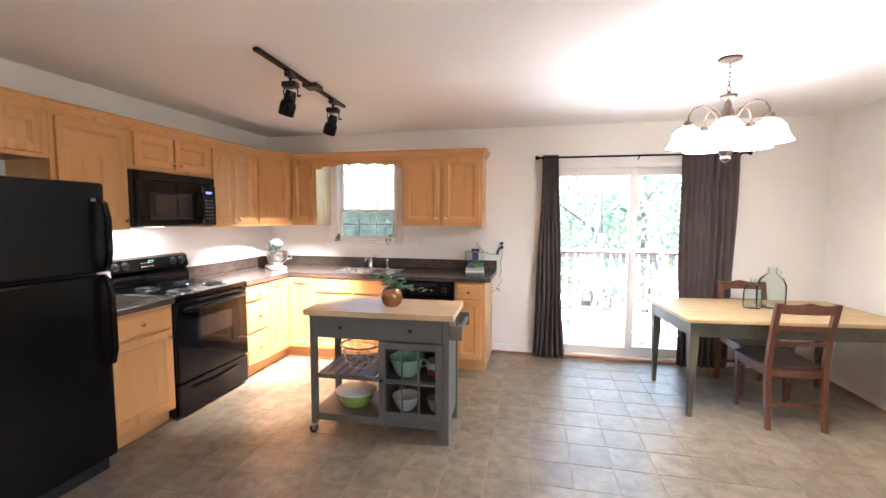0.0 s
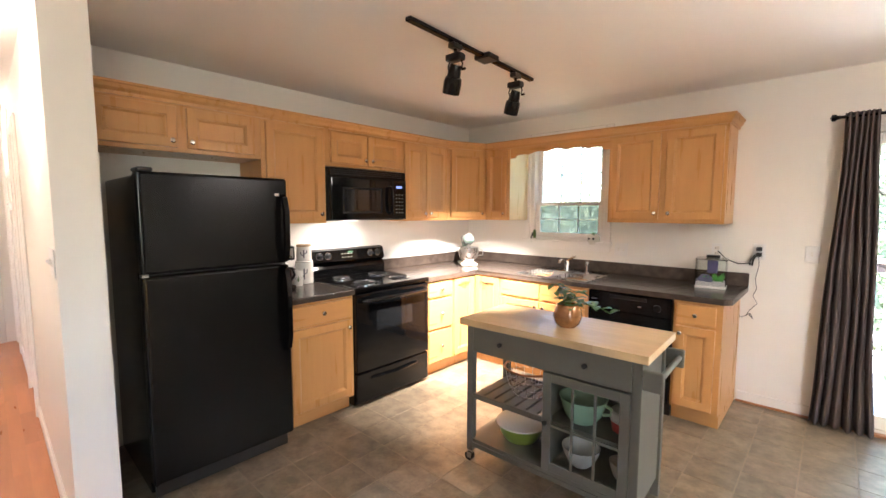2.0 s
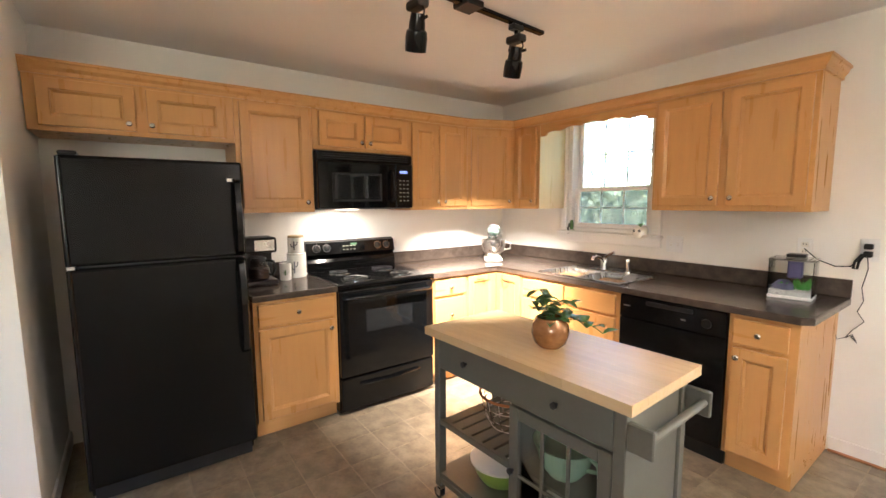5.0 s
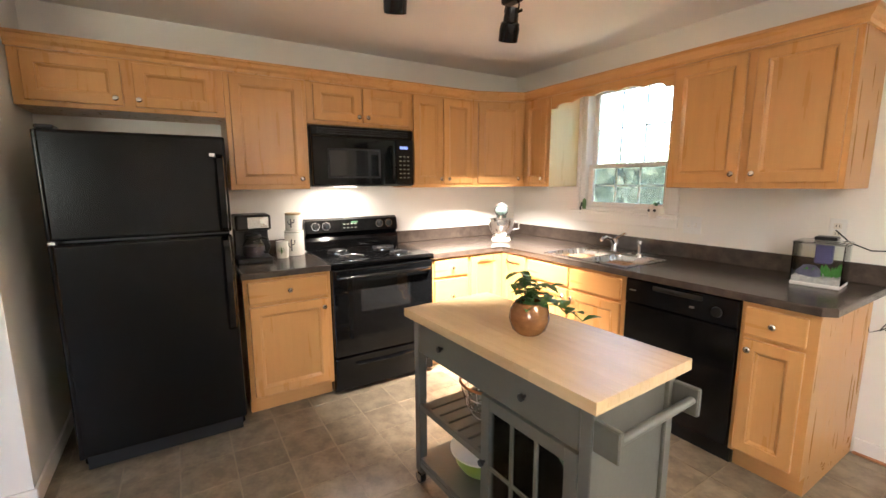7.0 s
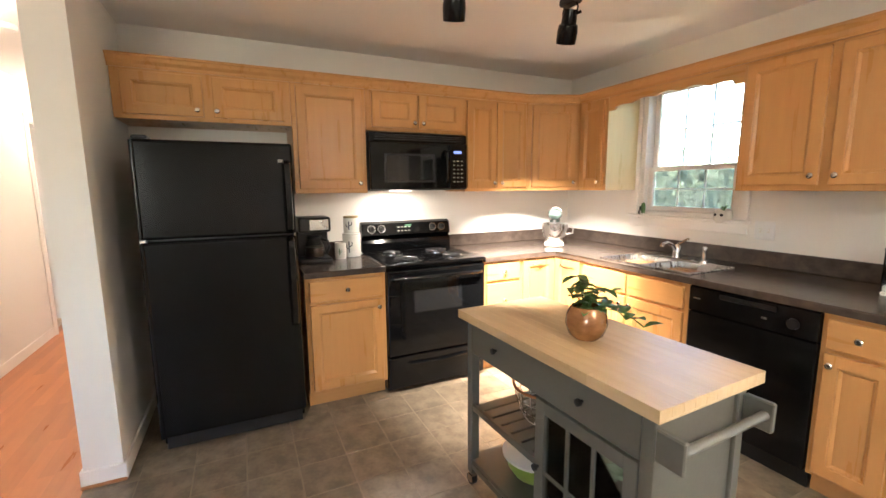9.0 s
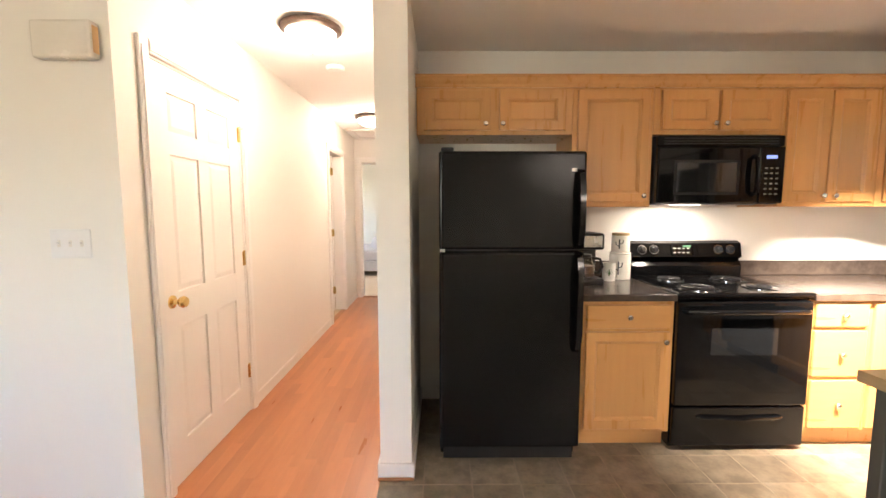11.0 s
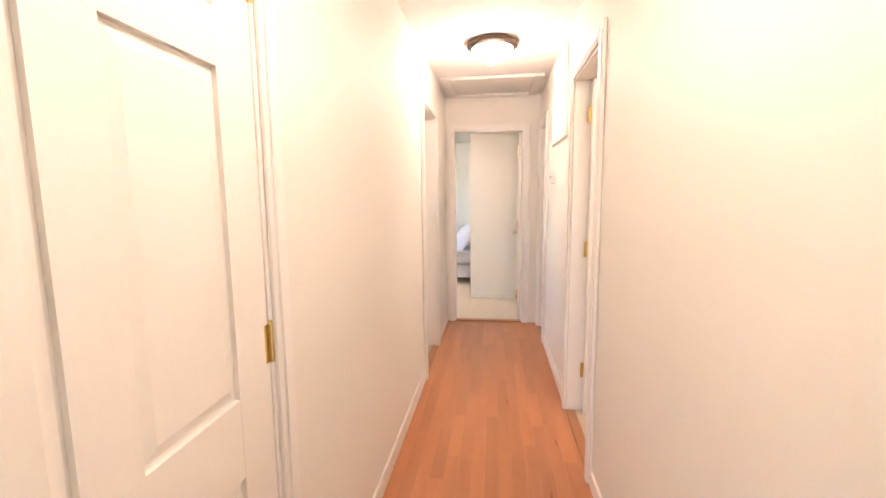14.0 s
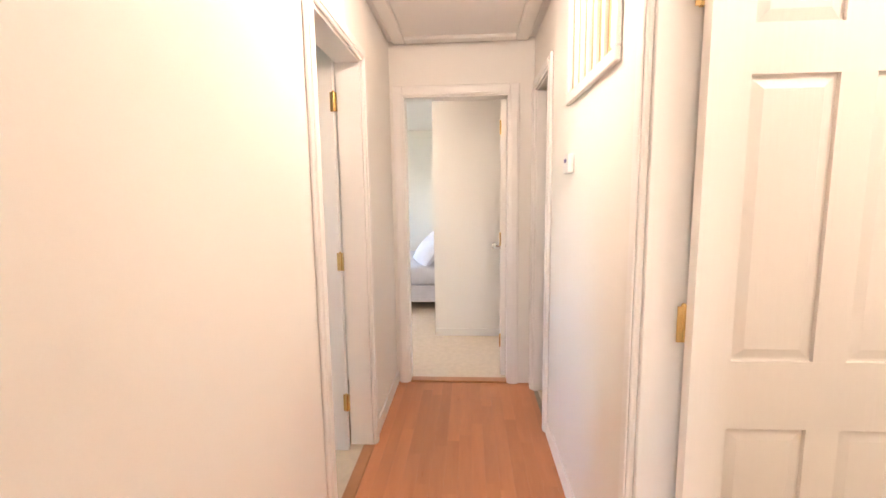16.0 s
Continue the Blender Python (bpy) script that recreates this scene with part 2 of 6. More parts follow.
# ---- mesh helpers ----
def box(bm, x0, x1, y0, y1, z0, z1, bevel=0.0, seg=1):
    m = Matrix.LocRotScale(((x0 + x1) / 2, (y0 + y1) / 2, (z0 + z1) / 2), None, (abs(x1 - x0), abs(y1 - y0), abs(z1 - z0)))
    vs = bmesh.ops.create_cube(bm, size=1.0, matrix=m)["verts"]
    if bevel:
        edges = list({e for v in vs for e in v.link_edges})
        bmesh.ops.bevel(bm, geom=edges, offset=bevel, segments=seg, affect="EDGES", profile=0.5)
    return bm


def lathe(bm, profile, at=(0, 0, 0), seg=24, m=None):
    """Turns (radius, height) pairs round the z axis, then by m."""
    rings = []
    for r, z in profile:
        if r < 1e-5:
            rings.append([bm.verts.new((0, 0, z))])
        else:
            rings.append([bm.verts.new((r * math.cos(a), r * math.sin(a), z)) for a in (2 * math.pi * k / seg for k in range(seg))])
    for a, b in zip(rings, rings[1:]):
        for k in range(seg):
            k2 = (k + 1) % seg
            if len(a) == 1 and len(b) > 1:
                bm.faces.new((a[0], b[k], b[k2]))
            elif len(b) == 1 and len(a) > 1:
                bm.faces.new((a[k], b[0], a[k2]))
            elif len(a) > 1:
                bm.faces.new((a[k], b[k], b[k2], a[k2]))
    move = Matrix.Translation(at) @ (m or Matrix())
    bmesh.ops.transform(bm, matrix=move, verts=[v for ring in rings for v in ring])
    return bm


def rod(bm, a, b, r, r2=None, seg=10):
    a, b = Vector(a), Vector(b)
    turn = (b - a).to_track_quat("Z", "Y").to_matrix().to_4x4()
    n = (b - a).length
    return lathe(bm, [(0, 0), (r, 0), (r2 or r, n), (0, n)], a, seg, turn)


def tube(bm, pts, r, seg=8):
    """A bent tube through the points."""
    pts = [Vector(p) for p in pts]
    rings = []
    side = None
    for k, p in enumerate(pts):
        d = (pts[min(k + 1, len(pts) - 1)] - pts[max(k - 1, 0)]).normalized()
        if side is None:
            side = d.orthogonal().normalized()
        side = (side - d * side.dot(d)).normalized()
        other = d.cross(side)
        rings.append([bm.verts.new(p + r * (math.cos(t) * side + math.sin(t) * other)) for t in (2 * math.pi * j / seg for j in range(seg))])
    for a, b in zip(rings, rings[1:]):
        for j in range(seg):
            bm.faces.new((a[j], a[(j + 1) % seg], b[(j + 1) % seg], b[j]))
    bm.faces.new(rings[0][::-1])
    bm.faces.new(rings[-1])
    return bm


def arc(a, b, top, n=10):
    """Points of a hump from a to b, raised by the vector top."""
    a, b, top = Vector(a), Vector(b), Vector(top)
    return [a.lerp(b, k / n) + top * math.sin(math.pi * k / n) for k in range(n + 1)]


def loft(bm, sections):
    """Skins a list of equal closed rings of points."""
    rings = [[bm.verts.new(p) for p in ring] for ring in sections]
    n = len(rings[0])
    for a, b in zip(rings, rings[1:]):
        for j in range(n):
            bm.faces.new((a[j], a[(j + 1) % n], b[(j + 1) % n], b[j]))
    bm.faces.new(rings[0][::-1])
    bm.faces.new(rings[-1])
    return bm


def mesh_of(name, bm, material, smooth=False):
    bmesh.ops.recalc_face_normals(bm, faces=bm.faces)
    me = bpy.data.meshes.new(name)
    bm.to_mesh(me)
    bm.free()
    me.materials.append(material)
    if smooth:
        me.shade_smooth()
        me.set_sharp_from_angle(angle=radians(38))
    return me


def part(name, bm, material, parent, label="", smooth=False, m=None):
    ob = new(name, mesh_of(name, bm, material, smooth))
    ob.parent = parent
    if m is not None:
        ob.matrix_basis = m
    return tagged(ob, label)


def thing(name, label, category, at=(0, 0, 0), rz=0.0, group="", kind=""):
    ob = new(name)
    ob.empty_display_size = 0.05
    ob.matrix_basis = pose(*at, 0, 0, rz)
    return tagged(ob, label, category, group, kind)


def single(name, bm, material, label, category, at=(0, 0, 0), rz=0.0, group="", kind="", smooth=False):
    ob = new(name, mesh_of(name, bm, material, smooth))
    ob.matrix_basis = pose(*at, 0, 0, rz)
    return tagged(ob, label, category, group, kind)


def B():
    return bmesh.new()


def frame_ring(bm, w, h, f, y0, y1, b=0.003):
    """A flat rectangular frame of width f in the x-z plane, from y0 (front) to y1, as one connected body."""
    prof = [(0.0, y1), (0.0, y0 + b), (b, y0), (f - b, y0), (f, y0 + b), (f, y1)]
    rings = [[bm.verts.new((x, y, z)) for x, z in ((e, e), (w - e, e), (w - e, h - e), (e, h - e))] for e, y in prof]
    for a, c in zip(rings, rings[1:] + rings[:1]):
        for j in range(4):
            bm.faces.new((a[j], a[(j + 1) % 4], c[(j + 1) % 4], c[j]))
    return bm


def boxes(*rows, bevel=0.0, seg=1):
    bm = B()
    for r in rows:
        box(bm, *r, bevel=bevel, seg=seg)
    return bm


# ---- structure: plan in metres ----
CEIL_Z = 2.37
X_RANGE, Y_WIN, X_EAST, Y_SOUTH = -1.92, 6.44, 3.76, -2.4
Y_HL, Y_HR, X_END = 1.82, 2.79, -5.36
X_SW = -0.74
PART_Y1 = 2.945


def wall(name, axis, lo, hi, t0, t1, z1=CEIL_Z, openings=(), z0=0.0, material=WALL, label="off-white painted plaster wall"):
    """A wall that runs along axis from lo to hi, t0 to t1 thick, with openings (from, to, bottom, top)."""
    bm = B()

    def put(a, b, za, zb):
        if b - a > 1e-4 and zb - za > 1e-4:
            box(bm, a, b, t0, t1, za, zb) if axis == "x" else box(bm, t0, t1, a, b, za, zb)
    at = lo
    for a, b, za, zb in sorted(openings):
        put(at, a, z0, z1)
        put(a, b, z0, za)
        put(a, b, zb, z1)
        at = b
    put(at, hi, z0, z1)
    return single(name, bm, material, label, "wall", kind="structure")


WIN = (-1.10, -0.32, 1.16, 2.15)
SLIDE = (1.28, 2.90, 0.0, 1.99)
wall("wall_window", "x", -2.04, X_EAST + 0.12, Y_WIN, Y_WIN + 0.14, openings=[WIN, SLIDE])
wall("wall_range", "y", PART_Y1, Y_WIN, -2.04, X_RANGE)
# added opening, never in view, placed for the light it gives
FILLWIN = (0.1, 1.95, 0.9, 2.0)
wall("wall_east", "y", Y_SOUTH, Y_WIN, X_EAST, X_EAST + 0.12, openings=[FILLWIN])
wall("wall_south", "x", -2.6, X_EAST + 0.12, Y_SOUTH - 0.12, Y_SOUTH)
D1 = (-1.775, -0.93, 0.0, 2.02)
LD = (-4.565, -3.885, 0.0, 2.02)
RD = (-3.495, -2.84, 0.0, 2.02)
R2 = (-5.255, -4.77, 0.0, 2.02)
ED = (1.902, 2.632, 0.0, 2.025)
wall("wall_hall_north", "x", X_END, -1.03, Y_HR, PART_Y1, openings=[RD, R2])
wall("wall_hall_south", "x", X_END, X_SW, Y_HL - 0.12, Y_HL, openings=[D1, LD])
wall("wall_hall_end", "y", -1.0, 4.4, X_END - 0.12, X_END, openings=[ED])
wall("wall_switches", "y", 0.965, Y_HL - 0.12, X_SW - 0.12, X_SW)
wall("wall_closet_back", "x", -1.37, X_SW - 0.12, 0.965, 1.085)
wall("wall_entry_south", "x", -1.25, -0.5, 0.54, 0.66)
wall("wall_entry_west", "y", Y_SOUTH, 0.965, -1.37, -1.25)
wall("wall_bath_north", "x", X_END, -2.04, 4.28, 4.4)
wall("wall_bath_divider", "y", PART_Y1, 4.28, -3.74, -3.62)
SIDEWIN = (-4.3, -3.5, 1.0, 1.95)
wall("wall_left_room_south", "x", X_END, -2.72, -1.0, -0.88, openings=[SIDEWIN])
wall("wall_left_room_east", "y", -0.88, Y_HL - 0.12, -2.84, -2.72)
wall("wall_bedroom_closet", "y", 2.02, 3.3, -7.0, -6.37)
wall("wall_bedroom_head", "x", -9.2, -7.0, 2.45, 2.57)
wall("wall_bedroom_north", "x", -6.37, X_END - 0.12, 3.2, 3.32)
wall("wall_bedroom_far", "y", -1.0, 2.57, -9.32, -9.2)
BEDWIN = (-8.6, -7.0, 0.9, 2.0)
wall("wall_bedroom_south", "x", -9.32, X_END - 0.12, -1.12, -1.0, openings=[BEDWIN])

bm = boxes((-9.4, X_EAST + 0.12, Y_SOUTH - 0.12, Y_WIN + 0.14, CEIL_Z, CEIL_Z + 0.15))
single("ceiling", bm, CEIL, "flat white painted ceiling", "ceiling", kind="structure")
bm = boxes((-2.04, X_EAST + 0.12, Y_SOUTH - 0.12, Y_WIN + 0.14, -0.25, -0.0016), (X_END, -2.04, -1.0, 4.4, -0.25, -0.0016))
FLOORBASE = single("floor", bm, GROUT, "vinyl tile and laminate floor bed", "floor", kind="structure")
single("bedroom_floor", boxes((-9.3, X_END - 0.002, -1.0, 3.3, -0.2, 0.012)), CARPET, "beige cut-pile bedroom carpet", "carpet", kind="structure")
single("left_room_floor", boxes((X_END, -2.84, -0.88, Y_HL - 0.03, -0.004, 0.008)), CARPET, "beige carpet in a side room", "carpet", kind="structure")
single("bath_floor", boxes((-3.62, -2.04, Y_HR + 0.03, 4.28, -0.004, 0.008)), BATHFLOOR, "cream vinyl bathroom floor", "floor", kind="structure")
single("side_room_floor", boxes((X_END, -3.74, Y_HR + 0.03, 4.28, -0.004, 0.008)), CARPET, "beige carpet in a dark side room", "carpet", kind="structure")


def baseboard(x0, x1, y0, y1, shoe=None):
    single("baseboard", boxes((x0, x1, y0, y1, 0.0, 0.085), bevel=0.003), TRIM, "white painted baseboard along the wall", "baseboard", kind="structure")
    if shoe:
        single("trim", boxes((*shoe, 0.0, 0.018), bevel=0.006), SHOE, "brown wooden shoe moulding at the floor", "trim", kind="structure")


b = 0.013
baseboard(0.74, 1.20, Y_WIN - b, Y_WIN, (0.74, 1.20, Y_WIN - b - 0.014, Y_WIN - b))
baseboard(2.96, X_EAST, Y_WIN - b, Y_WIN, (2.96, X_EAST, Y_WIN - b - 0.014, Y_WIN - b))
baseboard(X_EAST - b, X_EAST, Y_SOUTH, Y_WIN - b, (X_EAST - b - 0.014, X_EAST - b, Y_SOUTH, Y_WIN - 0.03))
baseboard(-1.03, -1.03 + b, Y_HR - b, PART_Y1 + b, (-1.03 + b, -1.03 + b + 0.014, Y_HR - b, PART_Y1 + b))
baseboard(-1.92, -1.03, PART_Y1, PART_Y1 + b)
baseboard(RD[1] + 0.07, -1.03, Y_HR - b, Y_HR)
baseboard(R2[1] + 0.07, RD[0] - 0.07, Y_HR - b, Y_HR)
baseboard(LD[1] + 0.065, D1[0] - 0.065, Y_HL, Y_HL + b)
baseboard(X_END, LD[0] - 0.065, Y_HL, Y_HL + b)
baseboard(X_SW, X_SW + b, 0.965, Y_HL + b)
baseboard(-6.37, -6.37 + b, 2.02, 3.2)


def casing(name, plane, face, lo, hi, top, out, depth, w=0.065, t=0.018):
    """Door trim round an opening: jambs through the wall and a moulded casing on the face. plane: the axis along which the wall runs."""
    root = thing(name, "white painted door frame with moulded casing", "door frame", kind="structure")

    def put(a0, a1, f0, f1, z0, z1, nm, bev=0.005):
        f0, f1 = min(f0, f1), max(f0, f1)
        bm = boxes((a0, a1, f0, f1, z0, z1), bevel=bev) if plane == "x" else boxes((f0, f1, a0, a1, z0, z1), bevel=bev)
        part(nm, bm, TRIM, root)
    back = face - out * depth
    put(lo, lo + 0.016, back, face + out * 0.002, 0, top, "jamb", 0.002)
    put(hi - 0.016, hi, back, face + out * 0.002, 0, top, "jamb", 0.002)
    put(lo + 0.016, hi - 0.016, back, face + out * 0.002, top - 0.016, top, "head_jamb", 0.002)
    for a0, a1 in ((lo - w + 0.006, lo + 0.006), (hi - 0.006, hi + w - 0.006)):
        put(a0, a1, face + out * 0.001, face + out * t, 0, top + w - 0.006, "casing")
        put(a0 + 0.012, a1 - 0.012, face + out * t, face + out * (t + 0.006), 0, top + 0.02, "casing_bead", 0.003)
    put(lo + 0.006, hi - 0.006, face + out * 0.001, face + out * t, top - 0.006, top + w - 0.006, "casing_head")
    put(lo + 0.006, hi - 0.006, face + out * t, face + out * (t + 0.006), top + 0.006, top + w - 0.018, "casing_bead", 0.003)
    return root


casing("door_frame_closet", "x", Y_HL, D1[0], D1[1], D1[3], 1, 0.12)
casing("door_frame_left_room", "x", Y_HL, LD[0], LD[1], LD[3], 1, 0.12)
casing("door_frame_bath", "x", Y_HR, RD[0], RD[1], RD[3], -1, 0.155)
casing("door_frame_side_room", "x", Y_HR, R2[0], R2[1], R2[3], -1, 0.155)
casing("door_frame_bedroom", "y", X_END, ED[0], ED[1], ED[3], 1, 0.12)


def door_leaf(name, w, h, at, rz, knob_side, label, knob=True, hinges=True, knob_mat=BRASS):
    """A six-panel door. Its hinge edge is the local z axis, the leaf runs along +x, 35 mm thick towards +y."""
    root = thing(name, label, "door", at, rz, kind="structure")
    t, st, mid = 0.035, w * 0.145, w * 0.12
    pw = (w - 2 * st - mid) / 2
    rails = [(0, 0.2), (0.77, 0.94), (1.595, 1.70), (h - 0.12, h)]
    bm = boxes((0, st, 0, t, 0, h), (w - st, w, 0, t, 0, h), (st + pw, st + pw + mid, 0.001, t - 0.001, 0.1, h - 0.05))
    for a, c in rails:
        box(bm, st, w - st, 0.0005, t - 0.0005, a, c)
    part("leaf", bm, DOORPAINT, root)
    for (a, c) in zip(rails, rails[1:]):
        z0, z1 = a[1], c[0]
        for x0 in (st, st + pw + mid):
            bm = boxes((x0, x0 + pw, t / 2 - 0.006, t / 2 + 0.006, z0, z1))
            e = 0.03
            for s in (0, 1):
                base, top = (t / 2 + 0.006, t - 0.004) if s else (t / 2 - 0.006, 0.004)
                ring = [(x0 + 0.006, z0 + 0.006), (x0 + pw - 0.006, z0 + 0.006), (x0 + pw - 0.006, z1 - 0.006), (x0 + 0.006, z1 - 0.006)]
                inner = [(x0 + e, z0 + e), (x0 + pw - e, z0 + e), (x0 + pw - e, z1 - e), (x0 + e, z1 - e)]
                loft(bm, [[(x, base, z) for x, z in ring], [(x, top, z) for x, z in inner]])
            part("panel", bm, DOORPAINT, root)
    if knob:
        for s in (-1, 1):
            y = 0.0 if s < 0 else t
            bm = lathe(B(), [(0.0, 0), (0.032, 0), (0.03, 0.006), (0.013, 0.012), (0.011, 0.03), (0.024, 0.04), (0.029, 0.055), (0.022, 0.068), (0.0, 0.071)],
                       (w - 0.065, y, 0.90), 20, pose(0, 0, 0, 90 if s < 0 else -90))
            part("knob", bm, knob_mat, root, "polished brass round door knob" if knob_mat is BRASS else "", True)
        part("latch_plate", boxes((w - 0.001, w + 0.002, t / 2 - 0.012, t / 2 + 0.012, 0.87, 0.93)), BRASS, root)
    if hinges:
        side = t if knob_side > 0 else 0.0
        for z in (0.27, 1.02, h - 0.2):
            bm = rod(B(), (-0.004, side + 0.004 * knob_side, z - 0.045), (-0.004, side + 0.004 * knob_side, z + 0.045), 0.006)
            rod(bm, (-0.004, side + 0.004 * knob_side, z + 0.045), (-0.004, side + 0.004 * knob_side, z + 0.052), 0.0075, 0.004)
            box(bm, -0.004, 0.014, side - 0.0005, side + 0.002 * knob_side, z - 0.045, z + 0.045)
            box(bm, -0.02, -0.004, side - 0.0005, side + 0.002 * knob_side, z - 0.045, z + 0.045)
            part("hinge", bm, BRASS, root, "brass butt hinge")
    return root


cl = door_leaf("door_1", 0.808, 2.0, (-1.757, 1.782, 0.006), 0, 1, "closed white six-panel closet door with brass knob")
part("hinge_stop", tube(B(), [(-0.004, 0.045, 1.835), (0.012, 0.075, 1.838), (0.03, 0.085, 1.838)], 0.005), TRIM, cl, "white hinge-pin door stop", True)
part("hinge_stop", tube(B(), [(-0.004, 0.045, 1.835), (-0.03, 0.05, 1.838), (-0.05, 0.047, 1.838)], 0.005), TRIM, cl, "", True)
door_leaf("door_2", 0.59, 2.0, (-4.528, 1.70, 0.008), -90, 1, "open white six-panel door of a side room", knob=False)
door_leaf("door_3", 0.63, 2.0, (-3.422, 2.88, 0.012), 90, 1, "open white six-panel bathroom door with brass hinges")
door_leaf("door_4", 0.69, 2.0, (-5.46, 2.612, 0.014), 176, 1, "open white six-panel bedroom door with lever", knob_mat=NICKEL)
single("trim", boxes((X_END - 0.06, X_END + 0.01, ED[0] + 0.017, ED[1] - 0.017, 0.0, 0.016), bevel=0.004), SHOE, "wooden threshold strip at the bedroom door", "threshold", kind="structure")
single("trim", boxes((RD[0] + 0.017, RD[1] - 0.017, Y_HR - 0.01, Y_HR + 0.05, 0.0, 0.012), bevel=0.004), SHOE, "wooden threshold strip at the bathroom door", "threshold", kind="structure")
single("trim", boxes((LD[0] + 0.017, LD[1] - 0.017, Y_HL - 0.05, Y_HL + 0.01, 0.0, 0.012), bevel=0.004), SHOE, "wooden threshold strip at a side room", "threshold", kind="structure")

# kitchen window: double hung, screen over the lower sash
x0, x1, z0, z1 = WIN
yo = Y_WIN + 0.02
win = thing("window_1", "white double-hung kitchen window with an insect screen", "window", kind="structure")
part("window_frame", boxes((x0, x0 + 0.045, Y_WIN + 0.001, Y_WIN + 0.13, z0, z1), (x1 - 0.045, x1, Y_WIN + 0.001, Y_WIN + 0.13, z0, z1), (x0 + 0.045, x1 - 0.045, Y_WIN + 0.001, Y_WIN + 0.13, z1 - 0.045, z1), (x0 + 0.045, x1 - 0.045, Y_WIN + 0.001, Y_WIN + 0.13, z0, z0 + 0.03), bevel=0.004), TRIM, win)
MEET = 1.525


def sash(name, za, zb, ya, screened):
    s = part(name, boxes((x0 + 0.046, x0 + 0.085, ya, ya + 0.035, za, zb), (x1 - 0.085, x1 - 0.046, ya, ya + 0.035, za, zb), (x0 + 0.085, x1 - 0.085, ya, ya + 0.035, za, za + 0.035), (x0 + 0.085, x1 - 0.085, ya, ya + 0.035, zb - 0.03, zb), bevel=0.003), TRIM, win)
    g = part("pane", boxes((x0 + 0.086, x1 - 0.086, ya + 0.014, ya + 0.018, za + 0.036, zb - 0.031)), PANE, s)
    g.visible_shadow = False
    wd = (x1 - x0 - 0.17) / 3
    bm = B()
    for k in (1, 2):
        box(bm, x0 + 0.085 + k * wd - 0.006, x0 + 0.085 + k * wd + 0.006, ya + 0.02, ya + 0.028, za + 0.036, zb - 0.031)
    zm = (za + zb) / 2
    for k in range(3):
        box(bm, x0 + 0.087 + k * wd + 0.006, x0 + 0.083 + (k + 1) * wd - 0.006, ya + 0.0205, ya + 0.0275, zm - 0.006, zm + 0.006)
    part("muntin", bm, TRIM, s)
    return s


sash("lower_sash", z0 + 0.031, MEET, Y_WIN + 0.045, True)
sash("upper_sash", MEET - 0.03, z1 - 0.046, Y_WIN + 0.085, False)
scr = part("insect_screen", boxes((x0 + 0.05, x1 - 0.05, Y_WIN + 0.124, Y_WIN + 0.126, z0 + 0.034, MEET - 0.002)), SCREEN, win, "grey insect screen")
scr.visible_shadow = False
part("window_sill", boxes((x0 - 0.075, x1 + 0.075, Y_WIN - 0.05, Y_WIN, z0 - 0.022, z0), bevel=0.005), TRIM, win)
part("sill_apron", boxes((x0 - 0.06, x1 + 0.06, Y_WIN - 0.016, Y_WIN - 0.001, z0 - 0.09, z0 - 0.023), bevel=0.003), TRIM, win)
for a, c in ((x0 - 0.06, x0 + 0.004), (x1 - 0.004, x1 + 0.06)):
    part("casing", boxes((a, c, Y_WIN - 0.018, Y_WIN - 0.001, z0 + 0.001, z1 + 0.06), bevel=0.005), TRIM, win)
part("casing", boxes((x0 + 0.005, x1 - 0.005, Y_WIN - 0.018, Y_WIN - 0.001, z1 - 0.004, z1 + 0.06), bevel=0.005), TRIM, win)

# sliding door to the deck
x0, x1, z0, z1 = SLIDE
slide = thing("sliding_door", "white framed sliding glass door to the deck", "sliding door", kind="structure")
part("frame", boxes((x0, x0 + 0.05, Y_WIN - 0.004, Y_WIN + 0.13, 0, z1), (x1 - 0.05, x1, Y_WIN - 0.004, Y_WIN + 0.13, 0, z1), (x0 + 0.05, x1 - 0.05, Y_WIN - 0.004, Y_WIN + 0.13, z1 - 0.05, z1), (x0 + 0.05, x1 - 0.05, Y_WIN - 0.004, Y_WIN + 0.13, 0, 0.035), bevel=0.004), TRIM, slide)
part("threshold", boxes((x0, x1, Y_WIN - 0.045, Y_WIN - 0.005, 0, 0.022), bevel=0.004), SHOE, slide, "brown wooden threshold strip")
xm = 2.115
for nm, a, c, ya in (("sliding_panel", x0 + 0.051, xm + 0.035, Y_WIN + 0.02), ("fixed_panel", xm - 0.035, x1 - 0.051, Y_WIN + 0.07)):
    s = part(nm, boxes((a, a + 0.07, ya, ya + 0.04, 0.036, z1 - 0.051), (c - 0.07, c, ya, ya + 0.04, 0.036, z1 - 0.051), (a + 0.07, c - 0.07, ya, ya + 0.04, 0.036, 0.12), (a + 0.07, c - 0.07, ya, ya + 0.04, z1 - 0.125, z1 - 0.051), bevel=0.004), TRIM, slide)
    g = part("pane", boxes((a + 0.071, c - 0.071, ya + 0.018, ya + 0.022, 0.121, z1 - 0.126)), PANE, s)
    g.visible_shadow = False
    if nm == "sliding_panel":
        part("pull_handle", boxes((c - 0.05, c - 0.03, ya - 0.03, ya, 0.9, 1.1), bevel=0.006), TRIM, s)
for a, c in ((x0 - 0.06, x0 + 0.004), (x1 - 0.004, x1 + 0.06)):
    part("casing", boxes((a, c, Y_WIN - 0.018, Y_WIN - 0.001, 0, z1 + 0.06), bevel=0.005), TRIM, slide)
part("casing", boxes((x0 + 0.005, x1 - 0.005, Y_WIN - 0.018, Y_WIN - 0.001, z1 - 0.004, z1 + 0.06), bevel=0.005), TRIM, slide)

